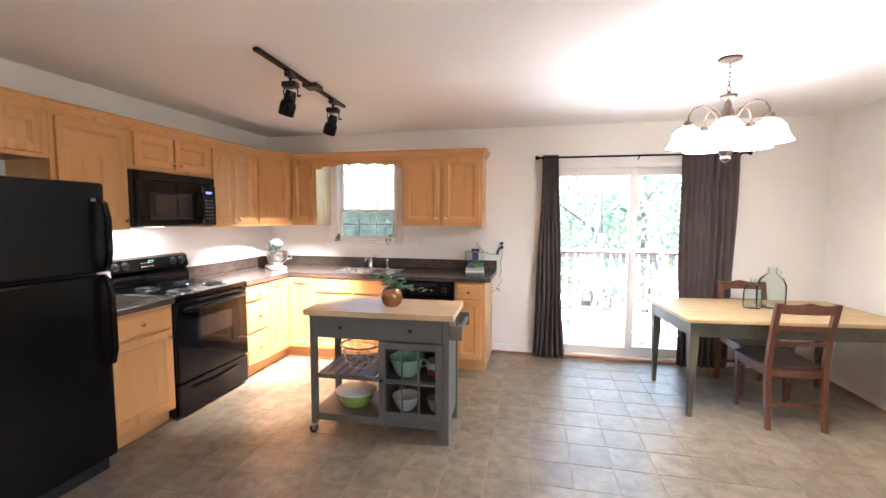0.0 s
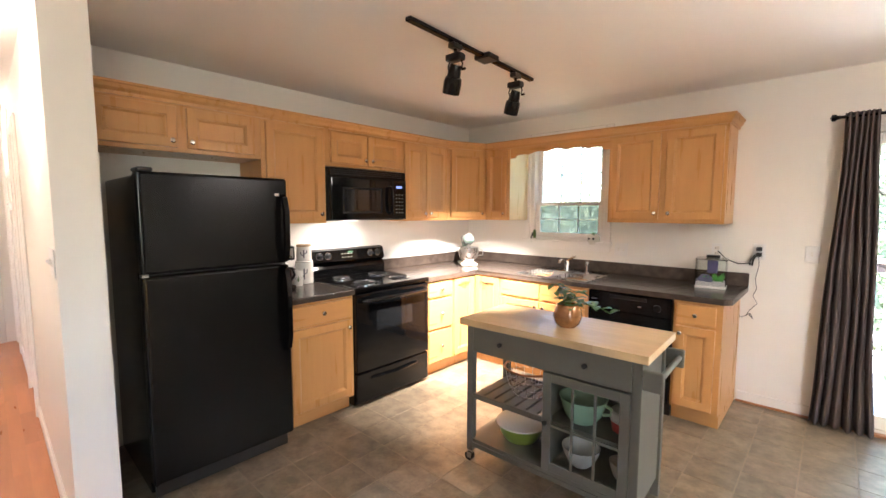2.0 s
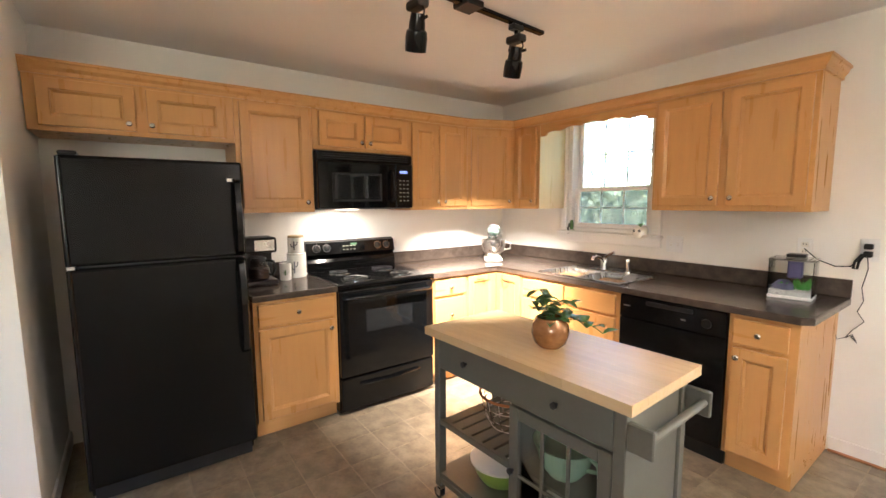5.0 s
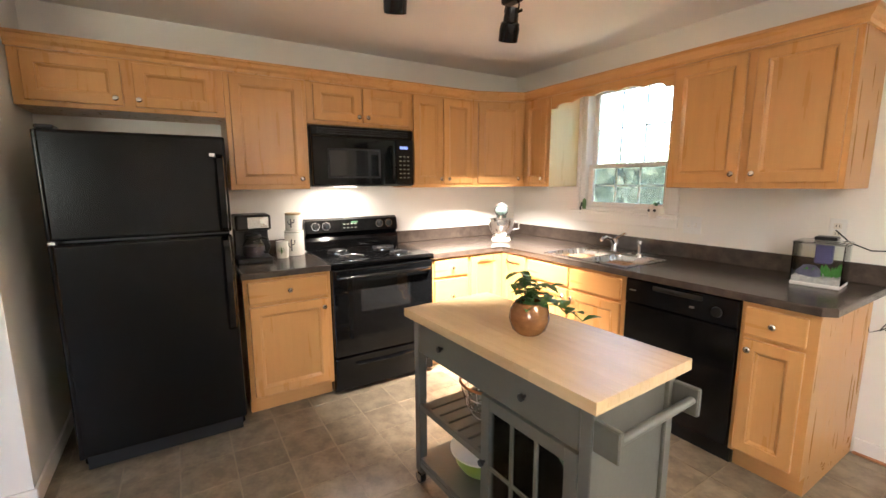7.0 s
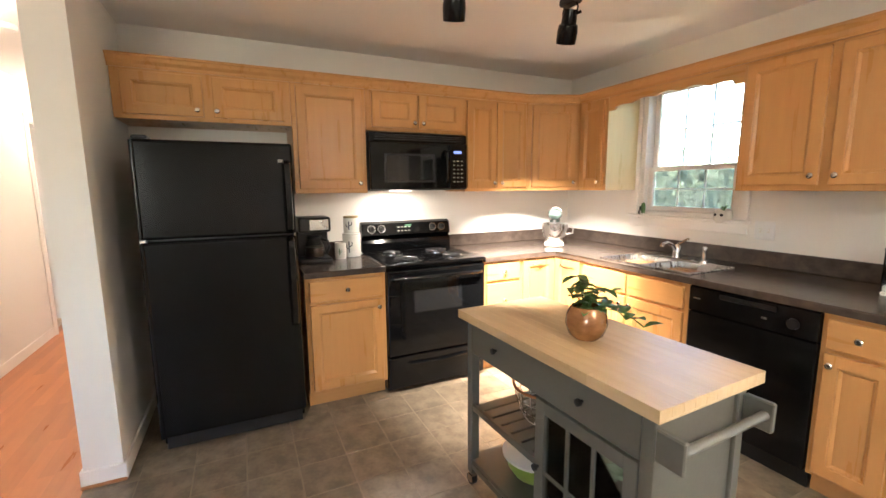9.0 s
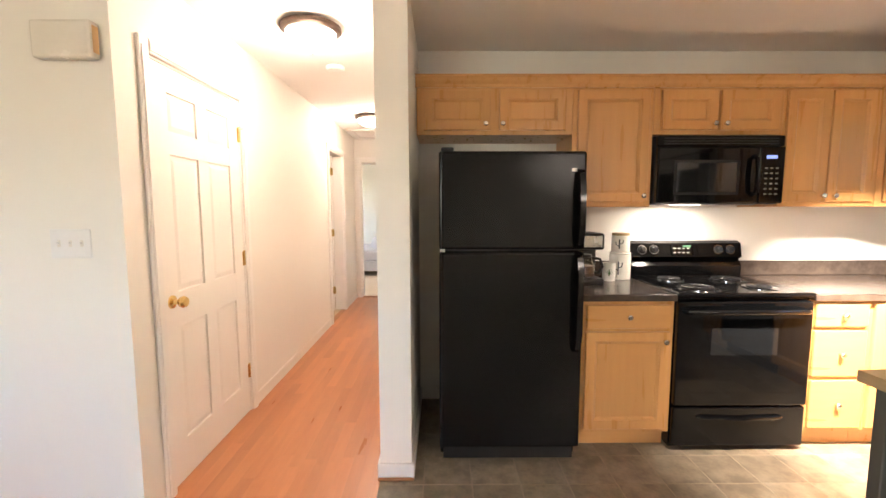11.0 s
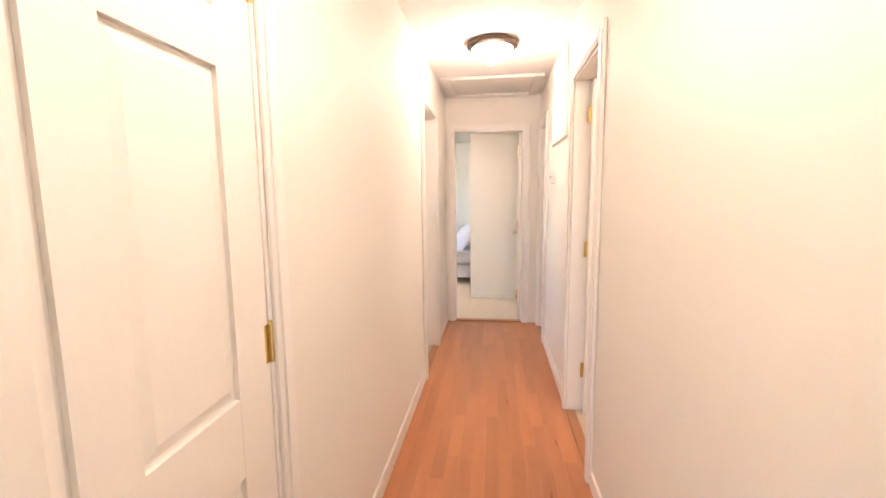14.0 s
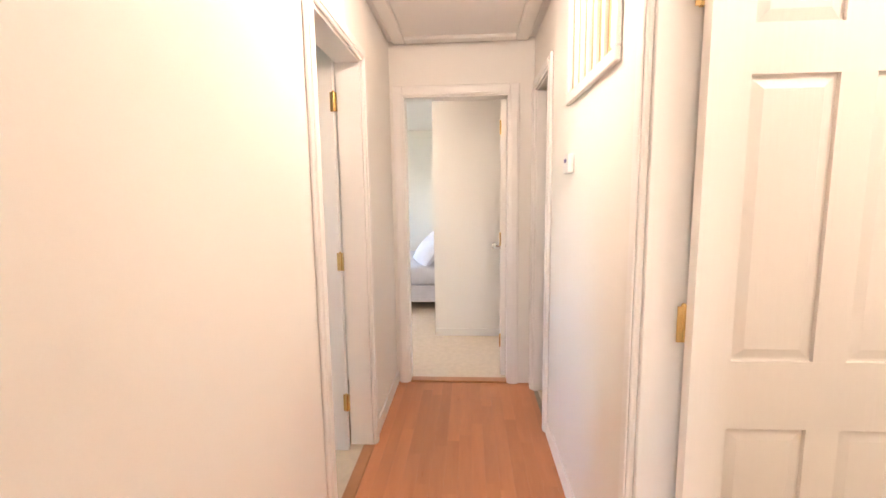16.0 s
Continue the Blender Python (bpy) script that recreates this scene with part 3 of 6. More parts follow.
# bedroom window, out of sight round the corner
bx0, bx1, bz0, bz1 = BEDWIN
bw = thing("window_2", "white framed bedroom window", "window", kind="structure")
part("window_frame", boxes((bx0, bx0 + 0.05, -1.11, -1.01, bz0, bz1), (bx1 - 0.05, bx1, -1.11, -1.01, bz0, bz1), (bx0 + 0.05, bx1 - 0.05, -1.11, -1.01, bz0, bz0 + 0.05), (bx0 + 0.05, bx1 - 0.05, -1.11, -1.01, bz1 - 0.05, bz1)), TRIM, bw)

# side room window, out of sight round the corner, added to light the room
bx0, bx1, bz0, bz1 = SIDEWIN
bw = thing("window_4", "unseen white framed side room window added for light", "window", kind="structure")
part("window_frame", boxes((bx0, bx0 + 0.05, -0.99, -0.9, bz0, bz1), (bx1 - 0.05, bx1, -0.99, -0.9, bz0, bz1), (bx0 + 0.05, bx1 - 0.05, -0.99, -0.9, bz0, bz0 + 0.05), (bx0 + 0.05, bx1 - 0.05, -0.99, -0.9, bz1 - 0.05, bz1)), TRIM, bw)

# living room window behind the walk, unseen, added to let fill light in
ly0, ly1, lz0, lz1 = FILLWIN
lw = thing("window_3", "unseen wide white framed window added for fill light", "window", kind="structure")
xa, xb = X_EAST + 0.02, X_EAST + 0.1
# added warm area lamp, fills the kitchen and the switch wall
lamp("window_fill", "AREA", 1.1, look((X_EAST + 0.06, 1.02, 1.45), (0.0, 1.3, 1.5)), (1.0, 0.86, 0.72), 1.7)
part("window_frame", boxes((xa, xb, ly0, ly0 + 0.05, lz0, lz1), (xa, xb, ly1 - 0.05, ly1, lz0, lz1), (xa, xb, ly0 + 0.05, ly1 - 0.05, lz0, lz0 + 0.05), (xa, xb, ly0 + 0.05, ly1 - 0.05, lz1 - 0.05, lz1), (xa, xb, (ly0 + ly1) / 2 - 0.03, (ly0 + ly1) / 2 + 0.03, lz0 + 0.05, lz1 - 0.05)), TRIM, lw)

# attic hatch in the hall ceiling
hx0, hx1, hy0, hy1 = -5.33, -4.635, 1.855, 2.745
hatch = thing("attic_hatch", "white attic hatch with wide moulded trim", "hatch", (0, 0, CEIL_Z), kind="structure")
w = 0.085
part("trim_board", boxes((hx0, hx1, hy0, hy0 + w, -0.028, -0.002), (hx0, hx1, hy1 - w, hy1, -0.028, -0.002), (hx0, hx0 + w, hy0 + w, hy1 - w, -0.028, -0.002), (hx1 - w, hx1, hy0 + w, hy1 - w, -0.028, -0.002), bevel=0.008), TRIM, hatch)
part("hatch_panel", boxes((hx0 + w + 0.003, hx1 - w - 0.003, hy0 + w + 0.003, hy1 - w - 0.003, -0.012, -0.003), bevel=0.003), CEIL, hatch)

# ---- large lights ----
def flush_light(x, y, label):
    t = thing("ceiling_light", label, "ceiling light", (x, y, CEIL_Z), group="hall ceiling lights")
    part("pan", lathe(B(), [(0.0, -0.002), (0.15, -0.002), (0.168, -0.012), (0.168, -0.03), (0.15, -0.042), (0.13, -0.044), (0.0, -0.044)], seg=36), BRONZE, t, "dark bronze rim", True)
    part("glass_bowl", lathe(B(), [(0.138, -0.045), (0.125, -0.075), (0.085, -0.105), (0.03, -0.12), (0.0, -0.122)], seg=36), BOWLGLOW, t, "lit alabaster glass bowl", True)
    part("finial", lathe(B(), [(0.0, -0.121), (0.006, -0.122), (0.01, -0.132), (0.004, -0.14), (0.009, -0.148), (0.0, -0.16)], seg=14), BRONZE, t, "", True)
    lamp("hall_bulb", "POINT", HALL_W, pose(x, y, CEIL_Z - 0.2), (1.0, 0.75, 0.6), 0.1)


flush_light(-1.525, 2.365, "lit flush ceiling light with bronze rim near the kitchen")
# added fixture, hidden above the door head, brightens the closet wall
flush_light(-5.9, 1.15, "unseen flush ceiling light added to brighten the bedroom")
# added out of view so that the open bathroom door is lit
flush_light(-2.75, 3.55, "unseen flush ceiling light added to brighten the bathroom")
flush_light(-3.87, 2.31, "lit flush ceiling light with bronze rim by the attic hatch")
single("smoke_detector", lathe(B(), [(0.0, 0.0), (0.065, 0.0), (0.068, -0.012), (0.06, -0.03), (0.03, -0.038), (0.0, -0.038)], seg=28), WHITEPLASTIC, "round white smoke detector on the hall ceiling", "smoke detector", (-2.22, 2.33, CEIL_Z), smooth=True)

# ---- kitchen cabinets ----
FR = 0.052


def door_front(w, h):
    """The frame of a recessed-panel door, local: width along x, front at y = -0.02, foot at z = 0."""
    return frame_ring(B(), w, h, FR, -0.02, 0.0)


def door_panel(w, h):
    ring = lambda e, y: [(FR + e, y, FR + e), (w - FR - e, y, FR + e), (w - FR - e, y, h - FR - e), (FR + e, y, h - FR - e)]
    return loft(B(), [ring(0.0004, -0.001), ring(0.0004, -0.0155), ring(0.004, -0.0155), ring(0.014, -0.0062), ring(0.0145, -0.006)])


def knob_mesh(bm, x, z, y=-0.02):
    return lathe(bm, [(0.0, 0), (0.008, 0.0), (0.006, 0.01), (0.007, 0.014), (0.014, 0.018), (0.015, 0.024), (0.01, 0.029), (0.0, 0.03)], (x, y, z), 16, pose(0, 0, 0, 90))


def cabinet(name, label, at, rz, w, d, z0, z1, fronts, toe=False, group="", fill=MAPLE):
    """A cabinet unit. Local: x along the front, front face at y = 0, back at y = d. fronts: kind, x0, x1, z0, z1, knob (x, z)."""
    root = thing(name, label, "cabinet", (*at, 0), rz, group)
    if toe:
        body = boxes((0, w, 0, d, 0.10, z1))
        part("body", body, fill, root)
        part("toe_kick", boxes((0.001, w - 0.001, 0.06, d, 0.0, 0.0995)), MAPLE_H, root, "recessed wooden toe kick")
    else:
        part("body", boxes((0, w, 0, d, z0, z1), bevel=0.002), fill, root)
    for kind, a, c, za, zb, knob in fronts:
        if kind == "door":
            f = part("door", door_front(c - a, zb - za), MAPLE, root, m=pose(a, -0.0008, za))
            part("panel", door_panel(c - a, zb - za), MAPLE, f)
        else:
            f = part("drawer_front", boxes((0, c - a, -0.02, 0, 0, zb - za), bevel=0.006, seg=2), MAPLE_H, root, m=pose(a, -0.0008, za))
        if knob:
            part("knob", knob_mesh(B(), knob[0] - a, knob[1] - za), NICKEL, f, "satin nickel round knob", True)
    return root


UZ, UT = 1.352, 2.055
XU, YU = -1.575, 6.10
DU, DV = XU - X_RANGE - 0.002, Y_WIN - YU - 0.002
dz0, dz1 = UZ + 0.03, UT - 0.028
G1, G2 = "maple wall cabinets", "maple base cabinets"
cabinet("wall_cabinet", "short maple wall cabinet with two doors above the refrigerator", (XU, 2.952), 90, 0.915, DU, 1.775, UT, [("door", 0.045, 0.433, 1.80, dz1, (0.403, 1.835)), ("door", 0.485, 0.872, 1.80, dz1, (0.503, 1.835))], group=G1)
cabinet("wall_cabinet", "tall maple wall cabinet with one door", (XU, 3.868), 90, 0.476, DU, UZ, UT, [("door", 0.028, 0.448, dz0, dz1, (0.42, dz0 + 0.035))], group=G1)
cabinet("wall_cabinet", "short maple wall cabinet with two doors above the microwave", (XU, 4.345), 90, 0.762, DU, 1.775, UT, [("door", 0.042, 0.368, 1.80, dz1, (0.346, 1.835)), ("door", 0.384, 0.732, 1.80, dz1, (0.412, 1.835))], group=G1)
cabinet("wall_cabinet", "maple wall cabinet with two narrow doors beside the corner", (XU, 5.108), 90, 0.585, DU, UZ, UT, [("door", 0.015, 0.272, dz0, dz1, (0.247, dz0 + 0.035)), ("door", 0.281, 0.552, dz0, dz1, (0.318, dz0 + 0.035))], group=G1)
# diagonal corner unit
ax, ay, cx, cy = XU, 5.694, -1.42, YU
corner = thing("corner_wall_cabinet", "maple diagonal corner wall cabinet with one door", "cabinet", group=G1)
ring = [(ax, ay), (cx, cy), (cx, Y_WIN - 0.002), (X_RANGE + 0.002, Y_WIN - 0.002), (X_RANGE + 0.002, ay)]
part("body", loft(B(), [[(x, y, UZ) for x, y in ring], [(x, y, UT) for x, y in ring]]), MAPLE, corner)
dl = math.hypot(cx - ax, cy - ay)
dang = math.degrees(math.atan2(cy - ay, cx - ax))
dm = pose(ax, ay, 0, 0, 0, dang)
f = part("door", door_front(dl - 0.06, dz1 - dz0), MAPLE, corner, m=dm @ pose(0.03, -0.0008, dz0))
part("panel", door_panel(dl - 0.06, dz1 - dz0), MAPLE, f)
part("knob", knob_mesh(B(), dl - 0.09, 0.035), NICKEL, f, "satin nickel round knob", True)
side_cab = cabinet("wall_cabinet", "narrow maple wall cabinet beside the window with a pale side", (cx + 0.001, YU), 0, 0.29, DV, UZ, UT, [("door", 0.02, 0.262, dz0, dz1, (0.237, dz0 + 0.035))], group=G1)
cabinet("wall_cabinet", "maple wall cabinet with two wide doors", (-0.165, YU), 0, 0.815, DV, UZ, UT, [("door", 0.022, 0.388, dz0, dz1, (0.366, dz0 + 0.045)), ("door", 0.432, 0.793, dz0, dz1, (0.462, dz0 + 0.045))], group=G1)
# thin sheet whose colour includes the window light on this side
part("side_panel", boxes((0.2905, 0.2935, 0.001, DV, UZ, UT), bevel=0.0008), PALESIDE, side_cab, "pale laminate cabinet side with window light in its colour")
# scalloped valance over the window
xa, xb = cx + 0.296, -0.166
n = 60
low = []
for k in range(n + 1):
    u = k / n
    wave = 0.016 * abs(math.sin(u * math.pi * 5)) + 0.035 * (1 - abs(2 * u - 1) ** 2)
    if u < 0.06 or u > 0.94:
        wave = 0.0
    low.append((xa + (xb - xa) * u, 1.945 + wave))
bm = B()
fr = [[bm.verts.new((x, y, z)) for x, z in low] for y in (YU, YU + 0.02)]
tp = [[bm.verts.new((x, y, UT)) for x, z in low] for y in (YU, YU + 0.02)]
for k in range(n):
    bm.faces.new((fr[0][k], fr[0][k + 1], tp[0][k + 1], tp[0][k]))
    bm.faces.new((fr[1][k + 1], fr[1][k], tp[1][k], tp[1][k + 1]))
    bm.faces.new((fr[0][k + 1], fr[0][k], fr[1][k], fr[1][k + 1]))
    bm.faces.new((tp[0][k], tp[0][k + 1], tp[1][k + 1], tp[1][k]))
single("valance", bm, MAPLE_H, "scalloped maple valance board above the window", "valance")


def crown(pts, name="crown_moulding"):
    """A stepped crown along a plan line of points; the room lies to the right of the line."""
    prof = [(0.0, -0.012), (0.012, -0.012), (0.014, 0.006), (0.028, 0.022), (0.034, 0.04), (0.042, 0.045), (0.042, 0.056), (-0.02, 0.056), (-0.02, 0.001), (0.0, 0.001)]
    rings = []
    for k, p in enumerate(pts):
        p = Vector(p)
        d0 = (p - Vector(pts[k - 1])).normalized() if k else None
        d1 = (Vector(pts[k + 1]) - p).normalized() if k < len(pts) - 1 else None
        d0, d1 = d0 or d1, d1 or d0
        n0, n1 = Vector((d0.y, -d0.x)), Vector((d1.y, -d1.x))
        mitre = (n0 + n1) / (1 + n0.dot(n1))
        rings.append([(p.x + mitre.x * o, p.y + mitre.y * o, UT + z) for o, z in prof])
    single(name, loft(B(), rings), MAPLE_H, "stepped maple crown moulding along the wall cabinets", "moulding")


crown([(XU, 2.948), (XU, ay), (cx, cy), (0.65, YU), (0.65, Y_WIN - 0.002)])

# base units
CZ = 0.885
BT = CZ - 0.037
XB, YB = -1.285, 5.765
DB, DC = XB - X_RANGE - 0.002, Y_WIN - YB - 0.002
cabinet("base_cabinet", "maple base cabinet with one drawer over one door", (XB, 3.855), 90, 0.505, DB, 0, BT, [("drawer", 0.025, 0.48, 0.695, 0.825, (0.2525, 0.76)), ("door", 0.025, 0.48, 0.125, 0.675, (0.452, 0.625))], True, G2)
cabinet("base_cabinet", "maple base cabinet with three drawers beside the range", (XB, 5.105), 90, 0.33, DB, 0, BT, [("drawer", 0.02, 0.31, 0.70, 0.83, (0.165, 0.765)), ("drawer", 0.02, 0.31, 0.42, 0.68, (0.165, 0.55)), ("drawer", 0.02, 0.31, 0.125, 0.40, (0.165, 0.265))], True, G2)
# corner unit with two doors that meet in the inside corner
cc = thing("corner_base_cabinet", "maple corner base cabinet with two folding doors", "cabinet", group=G2)
ring = [(XB, 5.436), (XB, YB), (-0.985, YB), (-0.985, Y_WIN - 0.002), (X_RANGE + 0.002, Y_WIN - 0.002), (X_RANGE + 0.002, 5.436)]
part("body", loft(B(), [[(x, y, 0.10) for x, y in ring], [(x, y, BT) for x, y in ring]]), MAPLE, cc)
toe = [(XB - 0.06, 5.437), (XB - 0.06, YB + 0.06), (-0.986, YB + 0.06), (-0.986, 6.3), (X_RANGE + 0.1, 6.3), (X_RANGE + 0.1, 5.437)]
part("toe_kick", loft(B(), [[(x, y, 0.0) for x, y in toe], [(x, y, 0.0995) for x, y in toe]]), MAPLE_H, cc)
f = part("door", door_front(0.29, 0.705), MAPLE, cc, m=pose(XB + 0.0008, 5.45, 0.125, 0, 0, 90))
part("panel", door_panel(0.29, 0.705), MAPLE, f)
part("pull", tube(B(), arc((0.08, -0.02, 0.67), (0.17, -0.02, 0.67), (0, -0.022, 0), 8), 0.004), BRONZE, f, "dark bar pull", True)
f = part("door", door_front(0.265, 0.705), MAPLE, cc, m=pose(-1.262, YB - 0.0008, 0.125))
part("panel", door_panel(0.265, 0.705), MAPLE, f)
part("pull", tube(B(), arc((0.06, -0.02, 0.67), (0.15, -0.02, 0.64), (0, -0.022, 0), 8), 0.004), BRONZE, f, "dark bar pull", True)
cabinet("sink_base_cabinet", "maple sink base cabinet with two doors and false drawer fronts", (-0.984, YB), 0, 0.825, DC, 0, BT, [("drawer", 0.025, 0.40, 0.695, 0.825, None), ("drawer", 0.425, 0.80, 0.695, 0.825, None), ("door", 0.025, 0.40, 0.125, 0.675, (0.375, 0.63)), ("door", 0.425, 0.80, 0.125, 0.675, (0.45, 0.63))], True, G2)
cabinet("base_cabinet", "maple end base cabinet with one drawer over one door", (0.445, YB), 0, 0.285, DC, 0, BT, [("drawer", 0.022, 0.25, 0.695, 0.825, (0.135, 0.76)), ("door", 0.022, 0.25, 0.125, 0.675, (0.05, 0.63))], True, G2)


def worktop(name, ring, label, holes=None):
    root = thing(name, label, "worktop")
    bm = loft(B(), [[(x, y, BT + 0.001) for x, y in ring], [(x, y, CZ) for x, y in ring]])
    edges = [e for e in bm.edges if all(v.co.z > CZ - 0.001 for v in e.verts)]
    bmesh.ops.bevel(bm, geom=edges, offset=0.008, segments=2, affect="EDGES", profile=0.5)
    ob = part("slab", bm, COUNTER, root)
    if holes:
        cut = B()
        for h in holes:
            box(cut, *h, CZ - 0.1, CZ + 0.1)
        me = bpy.data.meshes.new("cut")
        cut.to_mesh(me)
        cut.free()
        tool = bpy.data.objects.new("cut", me)
        scene.collection.objects.link(tool)
        mod = ob.modifiers.new("hole", "BOOLEAN")
        mod.object, mod.operation, mod.solver = tool, "DIFFERENCE", "EXACT"
        dg = bpy.context.evaluated_depsgraph_get()
        done = bpy.data.meshes.new_from_object(ob.evaluated_get(dg))
        ob.modifiers.clear()
        ob.data = done
        bpy.data.objects.remove(tool)
    return root


SINK = (-0.86, -0.19, 5.80, 6.22)
wt = worktop("worktop", [(X_RANGE + 0.002, 3.85), (XB + 0.035, 3.85), (XB + 0.035, 4.358), (X_RANGE + 0.002, 4.358)], "dark brown laminate worktop beside the range")
part("backsplash", boxes((X_RANGE + 0.002, X_RANGE + 0.022, 3.85, 4.358, CZ + 0.0005, CZ + 0.1), bevel=0.003), COUNTER, wt)
wt = worktop("worktop", [(X_RANGE + 0.002, 5.104), (XB + 0.035, 5.104), (XB + 0.035, YB - 0.028), (0.735, YB - 0.028), (0.775, YB + 0.015), (0.775, Y_WIN - 0.002), (X_RANGE + 0.002, Y_WIN - 0.002)], "dark brown laminate corner worktop with backsplash", [(SINK[0] + 0.02, SINK[1] - 0.02, SINK[2] + 0.02, SINK[3] - 0.07)])
part("backsplash", boxes((X_RANGE + 0.002, X_RANGE + 0.022, 5.104, Y_WIN - 0.002, CZ + 0.0005, CZ + 0.1), bevel=0.003), COUNTER, wt)
part("backsplash", boxes((X_RANGE + 0.0225, 0.775, Y_WIN - 0.022, Y_WIN - 0.002, CZ + 0.0005, CZ + 0.1), bevel=0.003), COUNTER, wt)

# sink with two bowls
sx0, sx1, sy0, sy1 = SINK
snk = thing("kitchen_sink", "stainless steel double-bowl drop-in sink", "sink", (0, 0, CZ))
bm = B()
xm = (sx0 + sx1) / 2
rows = [(sx0, sx1, sy0, sy0 + 0.025), (sx0, sx1, sy1 - 0.075, sy1), (sx0, sx0 + 0.025, sy0 + 0.025, sy1 - 0.075), (sx1 - 0.025, sx1, sy0 + 0.025, sy1 - 0.075), (xm - 0.015, xm + 0.015, sy0 + 0.025, sy1 - 0.075)]
for r in rows:
    box(bm, *r, 0.0005, 0.007, bevel=0.003)
part("rim", bm, STEEL, snk)
for a, c in ((sx0 + 0.0255, xm - 0.0155), (xm + 0.0155, sx1 - 0.0255)):
    bm = B()
    y0, y1 = sy0 + 0.0255, sy1 - 0.0755
    ring = lambda e, z: [(a + e, y0 + e, z), (c - e, y0 + e, z), (c - e, y1 - e, z), (a + e, y1 - e, z)]
    rings = [[bm.verts.new(p) for p in ring(e, z)] for e, z in ((0.0, 0.004), (0.004, -0.02), (0.012, -0.13), (0.03, -0.15))]
    for p, q in zip(rings, rings[1:]):
        for j in range(4):
            bm.faces.new((p[j], p[(j + 1) % 4], q[(j + 1) % 4], q[j]))
    bm.faces.new(rings[-1])
    bw_ = part("bowl", bm, STEEL, snk)
    part("drain", lathe(B(), [(0.0, -0.1465), (0.03, -0.1465), (0.042, -0.1485), (0.0, -0.1495)], ((a + c) / 2, (y0 + y1) / 2, 0), 20), CHROME, bw_, "", True)
fau = thing("faucet", "chrome single-lever kitchen faucet on the sink", "faucet", (-0.55, 6.18, CZ + 0.007))
part("base_plate", boxes((-0.12, 0.12, -0.024, 0.024, 0.0, 0.012), bevel=0.006, seg=2), CHROME, fau)
part("body", lathe(B(), [(0.0, 0.012), (0.027, 0.012), (0.024, 0.05), (0.022, 0.085), (0.012, 0.1), (0.0, 0.102)], seg=18), CHROME, fau, "", True)
part("spout", tube(B(), [(0, -0.01, 0.06), (0, -0.05, 0.10), (0, -0.10, 0.118), (0, -0.14, 0.112), (0, -0.15, 0.095)], 0.012), CHROME, fau, "", True)
part("lever", tube(B(), [(0, 0, 0.098), (0.02, 0.005, 0.115), (0.06, 0.012, 0.14), (0.075, 0.014, 0.142)], 0.008), CHROME, fau, "", True)
spr = thing("side_sprayer", "chrome side sprayer beside the faucet", "sprayer", (-0.36, 6.18, CZ + 0.007))
part("collar", lathe(B(), [(0.0, 0.0), (0.024, 0.0), (0.02, 0.015), (0.012, 0.02), (0.0, 0.02)], seg=16), CHROME, spr, "", True)
part("head", lathe(B(), [(0.0, 0.02), (0.011, 0.02), (0.012, 0.06), (0.017, 0.085), (0.013, 0.105), (0.0, 0.108)], seg=16), CHROME, spr, "", True)

# dishwasher
dw = thing("dishwasher", "black built-in dishwasher under the worktop", "dishwasher", (-0.155, YB, 0))
part("body", boxes((0.002, 0.594, 0.02, 0.6, 0.1, BT - 0.002)), BLACKPLASTIC, dw)
part("door", boxes((0.004, 0.592, -0.012, 0.019, 0.105, 0.70), bevel=0.004), BLACK, dw)
cp = part("control_panel", boxes((0.004, 0.592, -0.016, 0.019, 0.705, BT - 0.006), bevel=0.005), BLACK, dw)
part("pocket_handle", boxes((0.17, 0.43, -0.022, -0.0165, 0.80, 0.825), bevel=0.004), BLACKPLASTIC, cp)
part("knob", lathe(B(), [(0.0, 0), (0.026, 0), (0.024, 0.012), (0.0, 0.014)], (0.5, -0.0165, 0.765), 20, pose(0, 0, 0, 90)), BLACKPLASTIC, cp, "", True)
part("button", boxes((0.37, 0.395, -0.0195, -0.0165, 0.755, 0.765)), CHROME, cp)
part("badge", boxes((0.03, 0.07, -0.0178, -0.0165, 0.775, 0.781)), STEEL, cp)
part("toe_panel", boxes((0.004, 0.592, 0.045, 0.06, 0.0, 0.1)), BLACKPLASTIC, dw)

# ---- appliances ----
fr = thing("refrigerator", "black top-freezer refrigerator with textured doors", "refrigerator", (-1.13, 3.084, 0), 90)
FW, FH, SPLIT = 0.728, 1.625, 1.135
part("cabinet_body", boxes((0.005, FW - 0.005, 0.075, 0.72, 0.03, FH - 0.015), bevel=0.008, seg=2), FRIDGE, fr)
fd = part("freezer_door", boxes((0, FW, 0, 0.068, SPLIT + 0.006, FH), bevel=0.014, seg=3), FRIDGE, fr)
rd = part("refrigerator_door", boxes((0, FW, 0, 0.068, 0.1, SPLIT - 0.006), bevel=0.014, seg=3), FRIDGE, fr)
part("door_gasket", boxes((0.012, FW - 0.012, 0.0685, 0.0745, 0.11, FH - 0.02)), BLACKPLASTIC, fr)
part("edge_trim", rod(B(), (0.012, 0.004, SPLIT + 0.01), (0.012, 0.004, FH - 0.006), 0.011), BLACK, fd, "glossy rounded edge trim", True)
part("edge_trim", rod(B(), (0.012, 0.004, 0.104), (0.012, 0.004, SPLIT - 0.01), 0.011), BLACK, rd, "glossy rounded edge trim", True)


